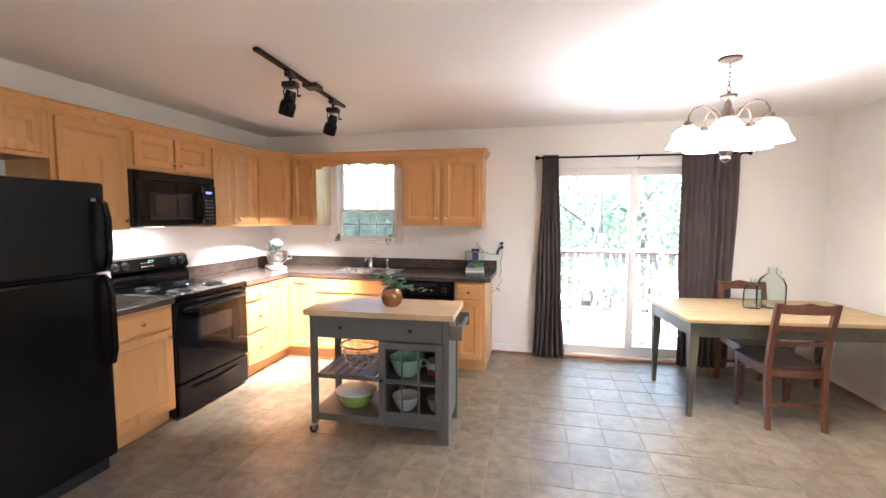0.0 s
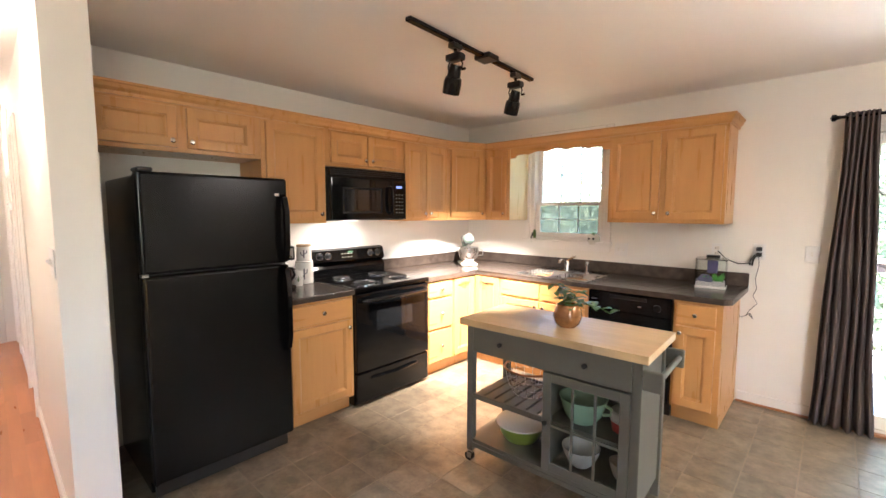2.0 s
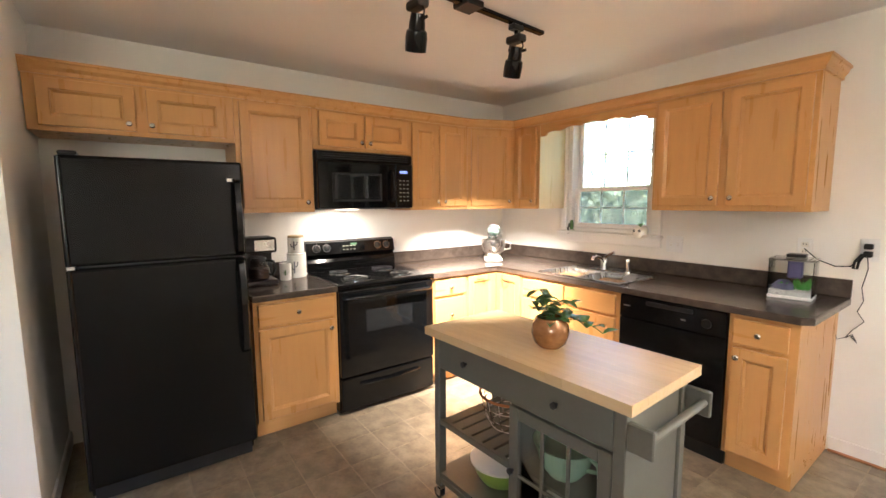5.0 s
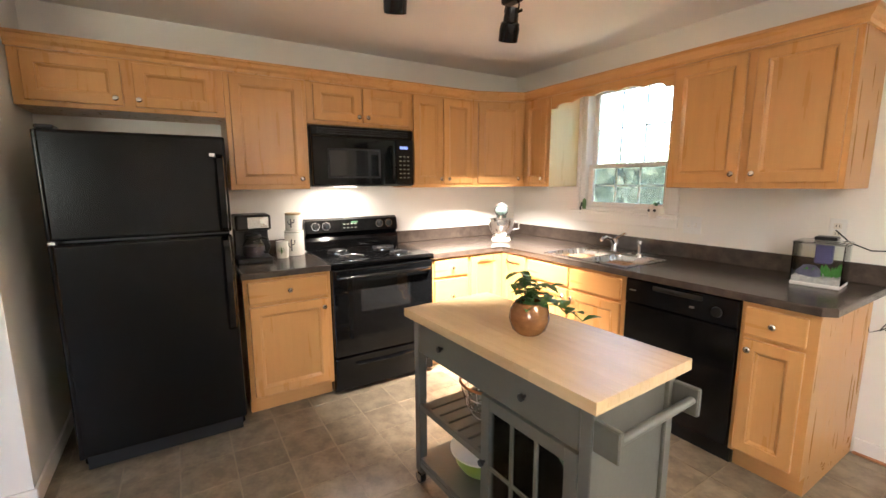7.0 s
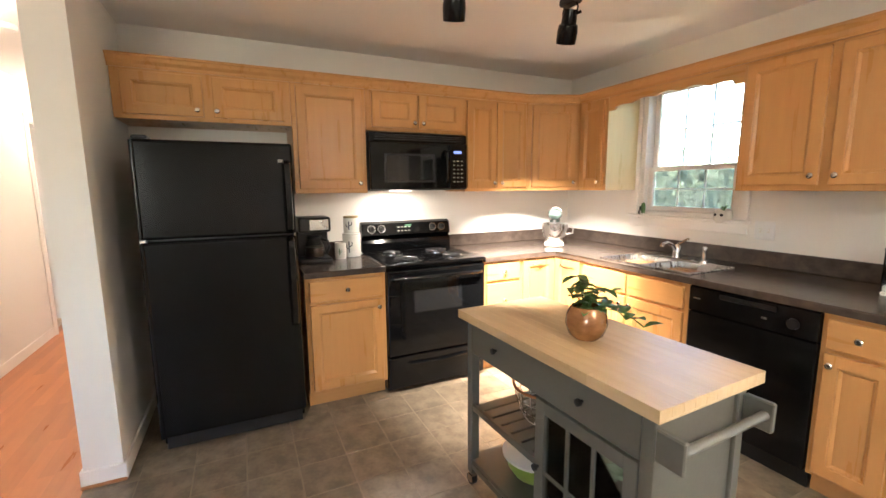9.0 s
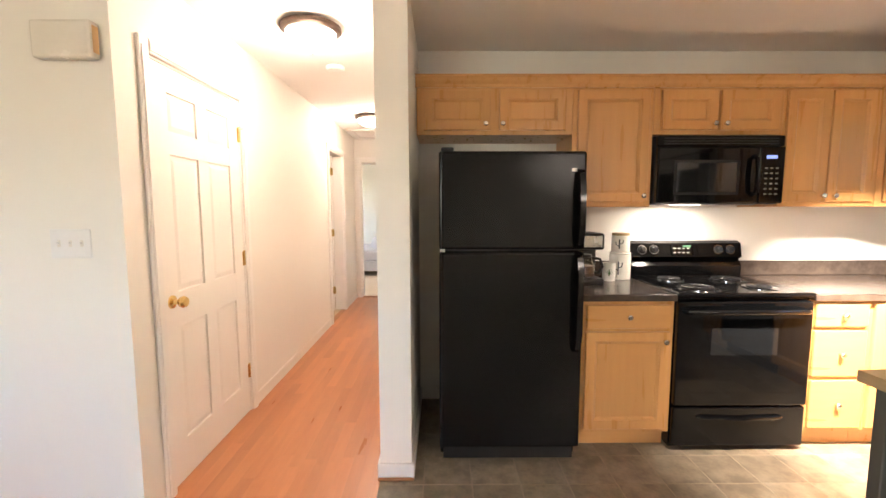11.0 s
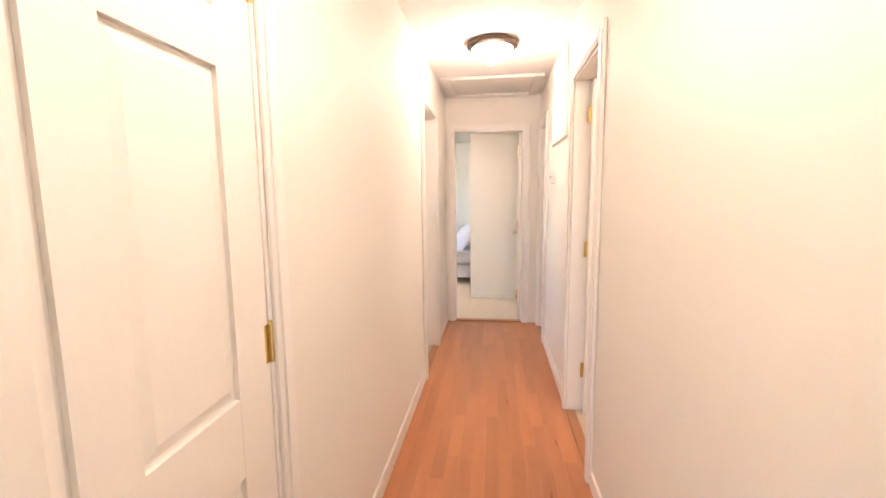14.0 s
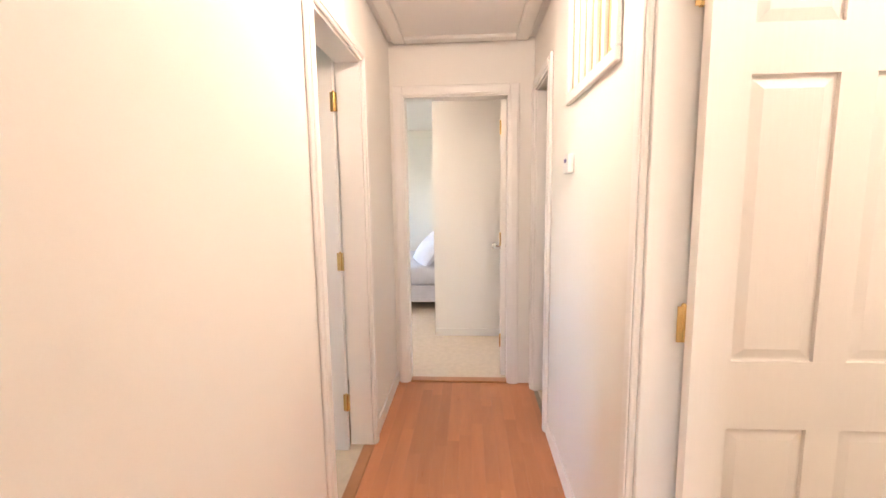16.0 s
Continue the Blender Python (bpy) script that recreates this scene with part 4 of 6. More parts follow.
def grip(z0, z1, bow):
    pts = [(FW - 0.035, 0.0, z0), (FW - 0.035, -0.03, z0 + 0.02), (FW - 0.035, -bow, z0 + 0.1), (FW - 0.035, -bow, z1 - 0.1), (FW - 0.035, -0.03, z1 - 0.02), (FW - 0.035, 0.0, z1)]
    bm = B()
    secs = []
    for x, y, z in pts:
        secs.append([(x - 0.019, y, z), (x - 0.014, y - 0.014, z), (x + 0.014, y - 0.014, z), (x + 0.019, y, z), (x + 0.012, y + 0.006, z), (x - 0.012, y + 0.006, z)])
    return loft(bm, secs)


part("handle", grip(SPLIT + 0.012, FH - 0.09, 0.05), BLACK, fd, "glossy black bow handle", True)
part("handle", grip(0.62, SPLIT - 0.012, 0.05), BLACK, rd, "glossy black bow handle", True)
part("hinge_cover", boxes((0.01, 0.075, 0.01, 0.13, FH + 0.0005, FH + 0.02), bevel=0.008, seg=2), BLACKPLASTIC, fr)
part("hinge_bracket", boxes((0.004, 0.03, -0.003, 0.05, SPLIT - 0.0055, SPLIT + 0.0055)), STEEL, fr)
part("toe_grille", boxes((0.02, FW - 0.02, 0.05, 0.075, 0.015, 0.095)), BLACKPLASTIC, fr)
part("badge", boxes((FW - 0.075, FW - 0.05, -0.002, 0.0, FH - 0.1, FH - 0.085)), STEEL, fd)
for x in (0.05, FW - 0.05):
    part("foot", rod(B(), (x, 0.15, 0.0), (x, 0.15, 0.03), 0.02), BLACKPLASTIC, fr)
    part("foot", rod(B(), (x, 0.6, 0.0), (x, 0.6, 0.03), 0.02), BLACKPLASTIC, fr)

RW = 0.742
rg = thing("electric_range", "black freestanding electric coil range", "range", (-1.285, 4.36, 0), 90)
part("body", boxes((0.002, RW - 0.002, 0.0, 0.6, 0.015, 0.865), bevel=0.003), BLACK, rg)
ct = part("cooktop", boxes((0.0, RW, -0.035, 0.56, 0.866, 0.892), bevel=0.008, seg=2), BLACK, rg)
od = part("oven_door", boxes((0.006, RW - 0.006, -0.035, -0.002, 0.265, 0.845), bevel=0.008, seg=2), DARKGLASS, rg, "black oven door")
part("oven_window", boxes((0.19, RW - 0.19, -0.0375, -0.0352, 0.55, 0.70), bevel=0.001), GREYGLASS, od, "grey tinted oven window")
bm = tube(B(), [(0.05, -0.034, 0.79), (0.052, -0.062, 0.795), (0.08, -0.078, 0.798), (RW / 2, -0.082, 0.798), (RW - 0.08, -0.078, 0.798), (RW - 0.052, -0.062, 0.795), (RW - 0.05, -0.034, 0.79)], 0.014, 10)
part("handle", bm, BLACK, od, "glossy black oven handle", True)
dr = part("storage_drawer", boxes((0.006, RW - 0.006, -0.03, -0.002, 0.03, 0.255), bevel=0.01, seg=2), BLACK, rg)
bm = tube(B(), [(0.14, -0.03, 0.2), (0.16, -0.043, 0.2), (RW / 2, -0.046, 0.19), (RW - 0.16, -0.043, 0.2), (RW - 0.14, -0.03, 0.2)], 0.01, 8)
part("handle", bm, BLACK, dr, "", True)
sec = lambda x: [(x, 0.545, 0.893), (x, 0.545, 0.96), (x, 0.575, 1.0), (x, 0.545, 1.02), (x, 0.565, 1.11), (x, 0.60, 1.125), (x, 0.625, 1.11), (x, 0.625, 0.893)]
bg = part("backguard", loft(B(), [sec(0.0), sec(RW)]), BLACK, rg)
for x in (0.075, 0.155, RW - 0.155, RW - 0.075):
    bm = lathe(B(), [(0.0, 0.0), (0.027, 0.0), (0.025, 0.01), (0.017, 0.012), (0.015, 0.028), (0.0, 0.03)], (x, 0.553, 1.068), 20, pose(0, 0, 0, 78))
    k = part("knob", bm, BLACKPLASTIC, bg, "", True)
    part("knob_mark", lathe(B(), [(0.028, 0.0), (0.031, 0.0), (0.031, 0.003), (0.028, 0.003)], (x, 0.5535, 1.068), 20, pose(0, 0, 0, 78)), CHROME, k)
part("control_glass", boxes((0.27, 0.47, -0.002, 0.002, -0.035, 0.035), bevel=0.001), DARKGLASS, bg, m=pose(0, 0.554, 1.066, -12))
for k in range(4):
    part("button_mark", boxes((0.285 + 0.03 * k, 0.305 + 0.03 * k, -0.003, -0.0022, 0.006, 0.014)), GREYMARK, bg, m=pose(0, 0.554, 1.066, -12))
    part("button_mark", boxes((0.285 + 0.03 * k, 0.302 + 0.03 * k, -0.003, -0.0022, -0.022, -0.015)), GREYMARK, bg, m=pose(0, 0.554, 1.066, -12))
part("clock_digits", boxes((0.35, 0.405, -0.0033, -0.0026, 0.018, 0.03)), GREENDIGITS, bg, m=pose(0, 0.554, 1.066, -12))
part("badge", boxes((0.36, 0.39, 0.5535, 0.556, 1.02, 1.027)), STEEL, bg)
for x, y, r in ((0.19, 0.10, 0.095), (0.55, 0.12, 0.075), (0.19, 0.41, 0.075), (0.55, 0.40, 0.095)):
    pan = part("drip_pan", lathe(B(), [(r * 0.25, -0.003), (r * 0.8, -0.002), (r, 0.004), (r + 0.012, 0.004), (r + 0.012, 0.0005)], (x, y, 0.892), 32), CHROME, ct, "chrome drip pan", True)
    pts = [(x + r * 0.88 * (0.25 + 0.75 * k / 90) * math.cos(k * 0.25), y + r * 0.88 * (0.25 + 0.75 * k / 90) * math.sin(k * 0.25), 0.901) for k in range(91)]
    part("coil_element", tube(B(), pts, 0.0045, 6), BLACKPLASTIC, ct, "dark coil heating element", True)

mw = thing("microwave", "black over-the-range microwave under the wall cabinet", "microwave", (-1.53, 4.352, 1.362), 90)
MW, MH = 0.748, 0.405
part("body", boxes((0, MW, 0.03, 0.385, 0.004, MH), bevel=0.004), BLACKPLASTIC, mw)
part("vent_grille", boxes((0.002, MW - 0.002, 0.0, 0.029, MH - 0.065, MH - 0.003), bevel=0.006, seg=2), BLACK, mw)
for k in range(3):
    part("vent_slot", boxes((0.04, MW - 0.04, -0.0022, -0.0002, MH - 0.052 + 0.015 * k, MH - 0.046 + 0.015 * k)), BLACKPLASTIC, mw)
md = part("door", boxes((0.002, 0.60, -0.012, 0.029, 0.01, MH - 0.068), bevel=0.01, seg=3), DARKGLASS, mw, "black glass microwave door")
part("door_window", boxes((0.115, 0.465, -0.0142, -0.0122, 0.075, 0.245), bevel=0.001), GREYGLASS, md, "grey tinted window")
part("window_frame", boxes((0.10, 0.48, -0.0135, -0.0121, 0.06, 0.0745), (0.10, 0.48, -0.0135, -0.0121, 0.2455, 0.26), (0.10, 0.1145, -0.0135, -0.0121, 0.0745, 0.2455), (0.4655, 0.48, -0.0135, -0.0121, 0.0745, 0.2455)), BLACKPLASTIC, md)
part("handle", tube(B(), [(0.56, -0.012, 0.06), (0.56, -0.045, 0.075), (0.562, -0.058, 0.17), (0.56, -0.045, 0.265), (0.56, -0.012, 0.28)], 0.013, 10), BLACK, md, "curved black handle", True)
cp = part("control_panel", boxes((0.604, MW - 0.002, -0.008, 0.029, 0.01, MH - 0.068), bevel=0.004), BLACK, mw)
part("clock_digits", boxes((0.635, 0.70, -0.0095, -0.0082, 0.268, 0.288)), DIGITS, cp, "lit blue clock digits")
for r in range(6):
    for c in range(3):
        part("button_mark", boxes((0.63 + 0.032 * c, 0.647 + 0.032 * c, -0.0092, -0.0082, 0.06 + 0.03 * r, 0.068 + 0.03 * r)), GREYMARK, cp)
part("hood_lens", boxes((0.2, 0.34, 0.12, 0.2, 0.0, 0.0038)), HOODGLOW, mw, "lit cooktop lamp lens")
part("filter", boxes((0.42, 0.66, 0.1, 0.3, 0.0, 0.0035)), STEEL, mw)
lamp("hood_bulb", "AREA", HOOD_W, pose(-1.70, 4.62, 1.355), size=0.14)

# ---- track light ----
tl = thing("track_light", "black ceiling track light with two spot heads", "track light", (-0.375, 4.66, CEIL_Z), 3.2)
part("track", boxes((-0.018, 0.018, -0.62, 0.62, -0.022, -0.002), bevel=0.003), BLACK, tl)
part("feed_box", boxes((-0.055, 0.055, 0.0, 0.11, -0.03, -0.0), bevel=0.006), BLACKPLASTIC, tl)
for y, name in ((-0.25, "track_bulb"), (0.40, "track_bulb")):
    hd = part("spot_adapter", boxes((-0.022, 0.022, y - 0.04, y + 0.04, -0.05, -0.022), bevel=0.004), BLACKPLASTIC, tl)
    part("stem", rod(B(), (0, y, -0.05), (0, y, -0.075), 0.01), BLACK, hd)
    part("transformer", boxes((-0.05, 0.05, y - 0.032, y + 0.032, -0.115, -0.075), bevel=0.012, seg=2), BLACKPLASTIC, hd)
    tilt = pose(0, y, -0.15, 10, 22)
    bm = lathe(B(), [(0.0, 0.02), (0.03, 0.018), (0.036, -0.02), (0.037, -0.045), (0.046, -0.052), (0.05, -0.08), (0.048, -0.135), (0.043, -0.137), (0.038, -0.1), (0.0, -0.09)], seg=24)
    part("spot_can", bm, BLACK, hd, "black cylindrical spot head", True, m=tilt)
    for s in (-1, 1):
        part("yoke_arm", tube(B(), [(s * 0.04, y, -0.112), (s * 0.05, y, -0.135), (s * 0.044, y, -0.16)], 0.004), BLACK, hd, "", True)
    part("thumb_screw", rod(B(), (0.045, y, -0.165), (0.068, y, -0.165), 0.007), BLACK, hd)
lamp("track_bulb", "SPOT", TRACK_W * 0.5, look((-0.42, 4.42, 2.06), (-1.05, 5.35, 0.1)), size=0.03, spot=66, blend=1.0)
lamp("track_bulb", "SPOT", TRACK_W, look((-0.45, 5.07, 2.06), (-1.38, 5.75, 0.45)), size=0.03, spot=60, blend=0.8)

# ---- kitchen cart ----
ca = thing("kitchen_cart", "grey painted kitchen cart with butcher-block top", "kitchen cart", (-0.30, 4.39, 0), 2.2)
CW, CD, CH = 0.99, 0.475, 0.845
top = part("top", boxes((0, CW, 0.0, CD, CH - 0.036, CH - 0.03)), BUTCHER, ca, "butcher-block top of glued staves")
for k in range(10):
    y0, y1 = k * CD / 10, (k + 1) * CD / 10
    cuts = sorted([0, CW] + [random.uniform(0.12, 0.88) * CW for _ in range(2)])
    for xa, xb in zip(cuts, cuts[1:]):
        if xb - xa > 0.02:
            part("stave", boxes((0, xb - xa - 0.0004, 0, y1 - y0 - 0.0004, 0, 0.0355), bevel=0.0005), BUTCHER, top, m=pose(xa, y0, CH - 0.0355 + 0.0))
L0, L1, F0, F1 = 0.03, CW - 0.03, 0.03, CD - 0.03
lg = 0.04
for x, y, z in ((L0, F0, 0.07), (L0, F1 - lg, 0.07), (L1 - lg, F0, 0.0), (L1 - lg, F1 - lg, 0.0)):
    part("leg", boxes((x, x + lg, y, y + lg, z, CH - 0.037), bevel=0.003), CARTGREY, ca)
for y in (F0 + lg / 2, F1 - lg / 2):
    w = part("caster", boxes((L0 + 0.006, L0 + lg - 0.006, y - 0.014, y + 0.014, 0.052, 0.0695)), CHROME, ca, "chrome caster")
    part("wheel", rod(B(), (L0 + lg / 2 - 0.012, y - 0.012, 0.026), (L0 + lg / 2 - 0.012, y + 0.012, 0.026), 0.026, seg=20), BLACKPLASTIC, w, "black rubber wheel", True)
    for e in (-0.016, 0.016):
        part("fork", boxes((L0, L0 + 0.03, y + e - 0.0015, y + e + 0.0015, 0.02, 0.055)), CHROME, w)
DZ0 = 0.655
part("drawer_box", boxes((L0 + lg, L1 - lg, F0 + 0.012, F1, DZ0, CH - 0.037)), CARTGREY, ca)
part("side_panel", boxes((L1 - 0.028, L1 - 0.012, F0 + lg, F1 - lg, 0.1, CH - 0.037)), CARTGREY, ca)
part("side_panel", boxes((L0 + 0.012, L0 + 0.028, F0 + lg, F1 - lg, DZ0, CH - 0.037)), CARTGREY, ca)
df = part("drawer_front", boxes((L0 + lg + 0.002, L1 - lg - 0.002, F0 - 0.001, F0 + 0.0115, DZ0 + 0.006, CH - 0.041), bevel=0.002), CARTGREY, ca)
for x in (0.255, 0.715):
    part("knob", lathe(B(), [(0.0, 0), (0.006, 0), (0.006, 0.01), (0.013, 0.014), (0.012, 0.022), (0.0, 0.024)], (x, F0 - 0.001, 0.735), 16, pose(0, 0, 0, 90)), BLACKPLASTIC, df, "dark bronze knob", True)
DX = 0.50
part("bottom_shelf", boxes((L0 + 0.005, L1 - 0.03, F0 + 0.006, F1 - 0.006, 0.125, 0.145)), CARTGREY, ca)
for y0, y1 in ((F0, F0 + 0.02), (F1 - 0.02, F1)):
    part("bottom_rail", boxes((L0 + lg, L1 - lg, y0 + 0.001, y1 - 0.001, 0.1, 0.1245)), CARTGREY, ca)
part("shelf_rail", boxes((L0 + lg, DX, F0 + 0.002, F0 + 0.02, 0.385, 0.415), bevel=0.002), CARTGREY, ca)
part("shelf_rail", boxes((L0 + lg, DX, F1 - 0.02, F1 - 0.002, 0.385, 0.415), bevel=0.002), CARTGREY, ca)
for k in range(6):
    x = L0 + lg + 0.002 + k * 0.066
    part("shelf_slat", boxes((x, x + 0.055, F0 + 0.0205, F1 - 0.0205, 0.395, 0.41), bevel=0.002), CARTGREY, ca)
part("cabinet_side", boxes((DX, DX + 0.016, F0 + 0.016, F1 - 0.012, 0.1455, DZ0 - 0.0005)), CARTGREY, ca)
part("cabinet_back", boxes((DX + 0.016, L1 - 0.03, F1 - 0.011, F1 - 0.002, 0.1455, DZ0 - 0.0005)), CARTGREY, ca)
part("inner_shelf", boxes((DX + 0.0165, L1 - 0.0285, F0 + 0.03, F1 - 0.0115, 0.385, 0.397)), CARTGREY, ca)
# glazed door
gx0, gx1, gz0, gz1 = DX + 0.002, L1 - lg - 0.002, 0.15, DZ0 - 0.004
s = 0.045
gd = part("glazed_door", boxes((gx0, gx0 + s, F0 - 0.002, F0 + 0.0155, gz0, gz1), (gx1 - s, gx1, F0 - 0.002, F0 + 0.0155, gz0, gz1), (gx0 + s, gx1 - s, F0 - 0.002, F0 + 0.0155, gz0, gz0 + s), (gx0 + s, gx1 - s, F0 - 0.002, F0 + 0.0155, gz1 - s, gz1), bevel=0.002), CARTGREY, ca)
g = part("pane", boxes((gx0 + s, gx1 - s, F0 + 0.009, F0 + 0.012, gz0 + s, gz1 - s)), PANE, gd, "clear glass pane")
g.visible_shadow = False
gw = (gx1 - gx0 - 2 * s) / 3
for k in (1, 2):
    x = gx0 + s + k * gw
    part("muntin", boxes((x - 0.006, x + 0.006, F0 + 0.0005, F0 + 0.0085, gz0 + s + 0.0005, gz1 - s - 0.0005)), CARTGREY, gd)
zm = 0.385
part("muntin", boxes((gx0 + s + 0.0005, gx1 - s - 0.0005, F0 + 0.001, F0 + 0.008, zm - 0.006, zm + 0.006)), CARTGREY, gd)
part("knob", lathe(B(), [(0.0, 0), (0.006, 0), (0.006, 0.01), (0.013, 0.014), (0.012, 0.022), (0.0, 0.024)], (gx0 + 0.022, F0 - 0.002, 0.40), 16, pose(0, 0, 0, 90)), BLACKPLASTIC, gd, "dark bronze knob", True)
# towel bar
tb = part("towel_bracket", boxes((L1 + 0.0005, L1 + 0.08, F0 + 0.0, F0 + 0.02, 0.685, 0.775), bevel=0.004), CARTGREY, ca)
part("towel_bracket", boxes((L1 + 0.0005, L1 + 0.08, F1 - 0.02, F1, 0.685, 0.775), bevel=0.004), CARTGREY, ca)
part("towel_bar", rod(B(), (L1 + 0.06, F0 + 0.021, 0.735), (L1 + 0.06, F1 - 0.021, 0.735), 0.013, seg=16), CARTGREY, ca, "", True)

# what the cart holds, in world metres
def bowl(name, label, at, r, h, material, category="bowl", foot=0.45, wall_t=0.006):
    prof = [(0.0, 0.0), (r * foot, 0.0), (r * (foot + 0.25), h * 0.25), (r * 0.92, h * 0.7), (r, h), (r - wall_t, h), (r * 0.92 - wall_t, h * 0.7), (r * (foot + 0.2), h * 0.28), (r * foot * 0.8, wall_t), (0.0, wall_t)]
    return single(name, lathe(B(), prof, seg=32), material, label, category, at, smooth=True)


cx_, cy_ = -0.308, 4.41
mb = thing("mixing_bowl", "jade green glass mixing bowl with spout handle in the cart", "bowl", (cx_ + 0.655, cy_ + 0.175, 0.3972))
part("bowl", lathe(B(), [(0.0, 0.0), (0.06, 0.0), (0.09, 0.04), (0.115, 0.12), (0.118, 0.125), (0.11, 0.125), (0.085, 0.045), (0.05, 0.007), (0.0, 0.007)], seg=32), MINTGREEN, mb, "", True)
part("handle", tube(B(), [(0.112, 0, 0.11), (0.14, 0, 0.1), (0.145, 0, 0.075), (0.1, 0, 0.06)], 0.008), MINTGREEN, mb, "", True)
bowl("cream_bowl", "large cream mixing bowl on the lower cart shelf", (cx_ + 0.64, cy_ + 0.2, 0.1452), 0.095, 0.1, CERAMIC)
bowl("cream_bowl", "small cream bowl on the lower cart shelf", (cx_ + 0.84, cy_ + 0.22, 0.1452), 0.06, 0.09, CERAMIC)
ts = thing("storage_tub", "round white tub with red band in the cart", "tub", (cx_ + 0.85, cy_ + 0.22, 0.3972))
part("tub", lathe(B(), [(0.0, 0.0), (0.062, 0.0), (0.07, 0.05), (0.0, 0.05)], seg=28), REDPLASTIC, ts, "red lower half", True)
part("lid", lathe(B(), [(0.0, 0.0505), (0.072, 0.0505), (0.074, 0.09), (0.065, 0.1), (0.0, 0.1)], seg=28), WHITEPLASTIC, ts, "white lid", True)
cs = thing("casserole_dish", "olive green casserole dish with white rim on the lower shelf", "dish", (cx_ + 0.27, cy_ + 0.22, 0.1452))
part("dish", lathe(B(), [(0.0, 0.0), (0.09, 0.0), (0.118, 0.04), (0.125, 0.085), (0.118, 0.085), (0.09, 0.012), (0.0, 0.012)], seg=32), OLIVE, cs, "", True)
part("lid", lathe(B(), [(0.0, 0.11), (0.08, 0.112), (0.12, 0.105), (0.142, 0.1), (0.142, 0.092), (0.126, 0.086), (0.0, 0.086)], seg=32), CERAMIC, cs, "white lid with wide rim", True)
wb = thing("wire_basket", "round wire basket with copper rim on the slatted shelf", "basket", (cx_ + 0.3, cy_ + 0.25, 0.4102))
circle = lambda r, z, n=28: [(r * math.cos(2 * math.pi * k / n), r * math.sin(2 * math.pi * k / n), z) for k in range(n + 1)]
part("rim", tube(B(), circle(0.14, 0.15), 0.006), COPPER, wb, "copper rim", True)
bm = B()
for r, z in ((0.09, 0.004), (0.115, 0.05), (0.13, 0.1)):
    tube(bm, circle(r, z), 0.002, 6)
for k in range(16):
    a = 2 * math.pi * k / 16
    tube(bm, [(r * math.cos(a), r * math.sin(a), z) for r, z in ((0.09, 0.004), (0.115, 0.05), (0.13, 0.1), (0.14, 0.15))], 0.0018, 5)
part("wires", bm, STEEL, wb, "fine steel wires", True)
part("handle", tube(B(), arc((-0.14, 0, 0.15), (0.14, 0, 0.15), (-0.02, -0.05, 0.03), 12), 0.003), COPPER, wb, "", True)

# potted plant on the cart
pp = thing("potted_plant", "trailing green plant in a brown glazed pot on the cart", "potted plant", (0.225, 4.635, CH))
part("pot", lathe(B(), [(0.0, 0.0), (0.042, 0.0), (0.062, 0.018), (0.074, 0.055), (0.07, 0.09), (0.056, 0.118), (0.05, 0.12), (0.048, 0.112), (0.06, 0.085), (0.06, 0.06), (0.0, 0.05)], seg=36), POTGLAZE, pp, "brown glazed round pot", True)
part("soil", lathe(B(), [(0.0, 0.104), (0.051, 0.102), (0.05, 0.09), (0.0, 0.09)], seg=24), SOIL, pp)
rnd = random.Random(5)


def leaf_blade(bm, base, direction, length, width, droop):
    d = Vector(direction).normalized()
    side = d.cross(Vector((0, 0, 1))).normalized() if abs(d.z) < 0.95 else Vector((1, 0, 0))
    up = side.cross(d)
    rows = []
    for u, wf in ((0, 0.15), (0.2, 0.7), (0.45, 1.0), (0.75, 0.75), (1.0, 0.08)):
        c = Vector(base) + d * length * u - Vector((0, 0, droop * u * u)) 
        cup = up * width * 0.18
        rows.append([bm.verts.new(c - side * width * wf / 2 + cup * wf), bm.verts.new(c), bm.verts.new(c + side * width * wf / 2 + cup * wf)])
    for a, b2 in zip(rows, rows[1:]):
        for j in range(2):
            bm.faces.new((a[j], a[j + 1], b2[j + 1], b2[j]))


stems = [((-0.10, 0.03, 0.11), 6), ((-0.075, -0.01, 0.075), 5), ((-0.05, 0.05, 0.10), 5), ((0.0, -0.03, 0.07), 6), ((0.03, 0.02, 0.085), 6), ((0.07, -0.02, 0.055), 6), ((0.13, 0.05, 0.05), 6), ((0.20, 0.05, 0.045), 6), ((0.05, 0.06, 0.08), 5), ((-0.02, -0.05, 0.05), 4)]
for (dx, dy, dz), n in stems:
    pts = [(0.02 * dx / 0.1, 0.02 * dy / 0.1, 0.1)]
    for k in range(1, 7):
        u = k / 6
        pts.append((dx * u, dy * u, 0.1 + dz * math.sin(u * 2.0) + (-0.05 * u * u if dx > 0.1 else 0)))
    part("stem", tube(B(), pts, 0.0022, 6), LEAF, pp, "", True)
    for k in range(n):
        p = Vector(pts[1 + k * 5 // max(n - 1, 1)])
        a = rnd.uniform(0, 6.28)
        bm = B()
        leaf_blade(bm, p, (math.cos(a), math.sin(a), rnd.uniform(-0.1, 0.6)), rnd.uniform(0.045, 0.07), rnd.uniform(0.028, 0.044), 0.018)
        part("leaf", bm, LEAF, pp, "", True)

# ---- small things on worktops and walls ----
def hook_tube(parent, name, pts, r, material, label="", seg=8):
    return part(name, tube(B(), pts, r, seg), material, parent, label, True)


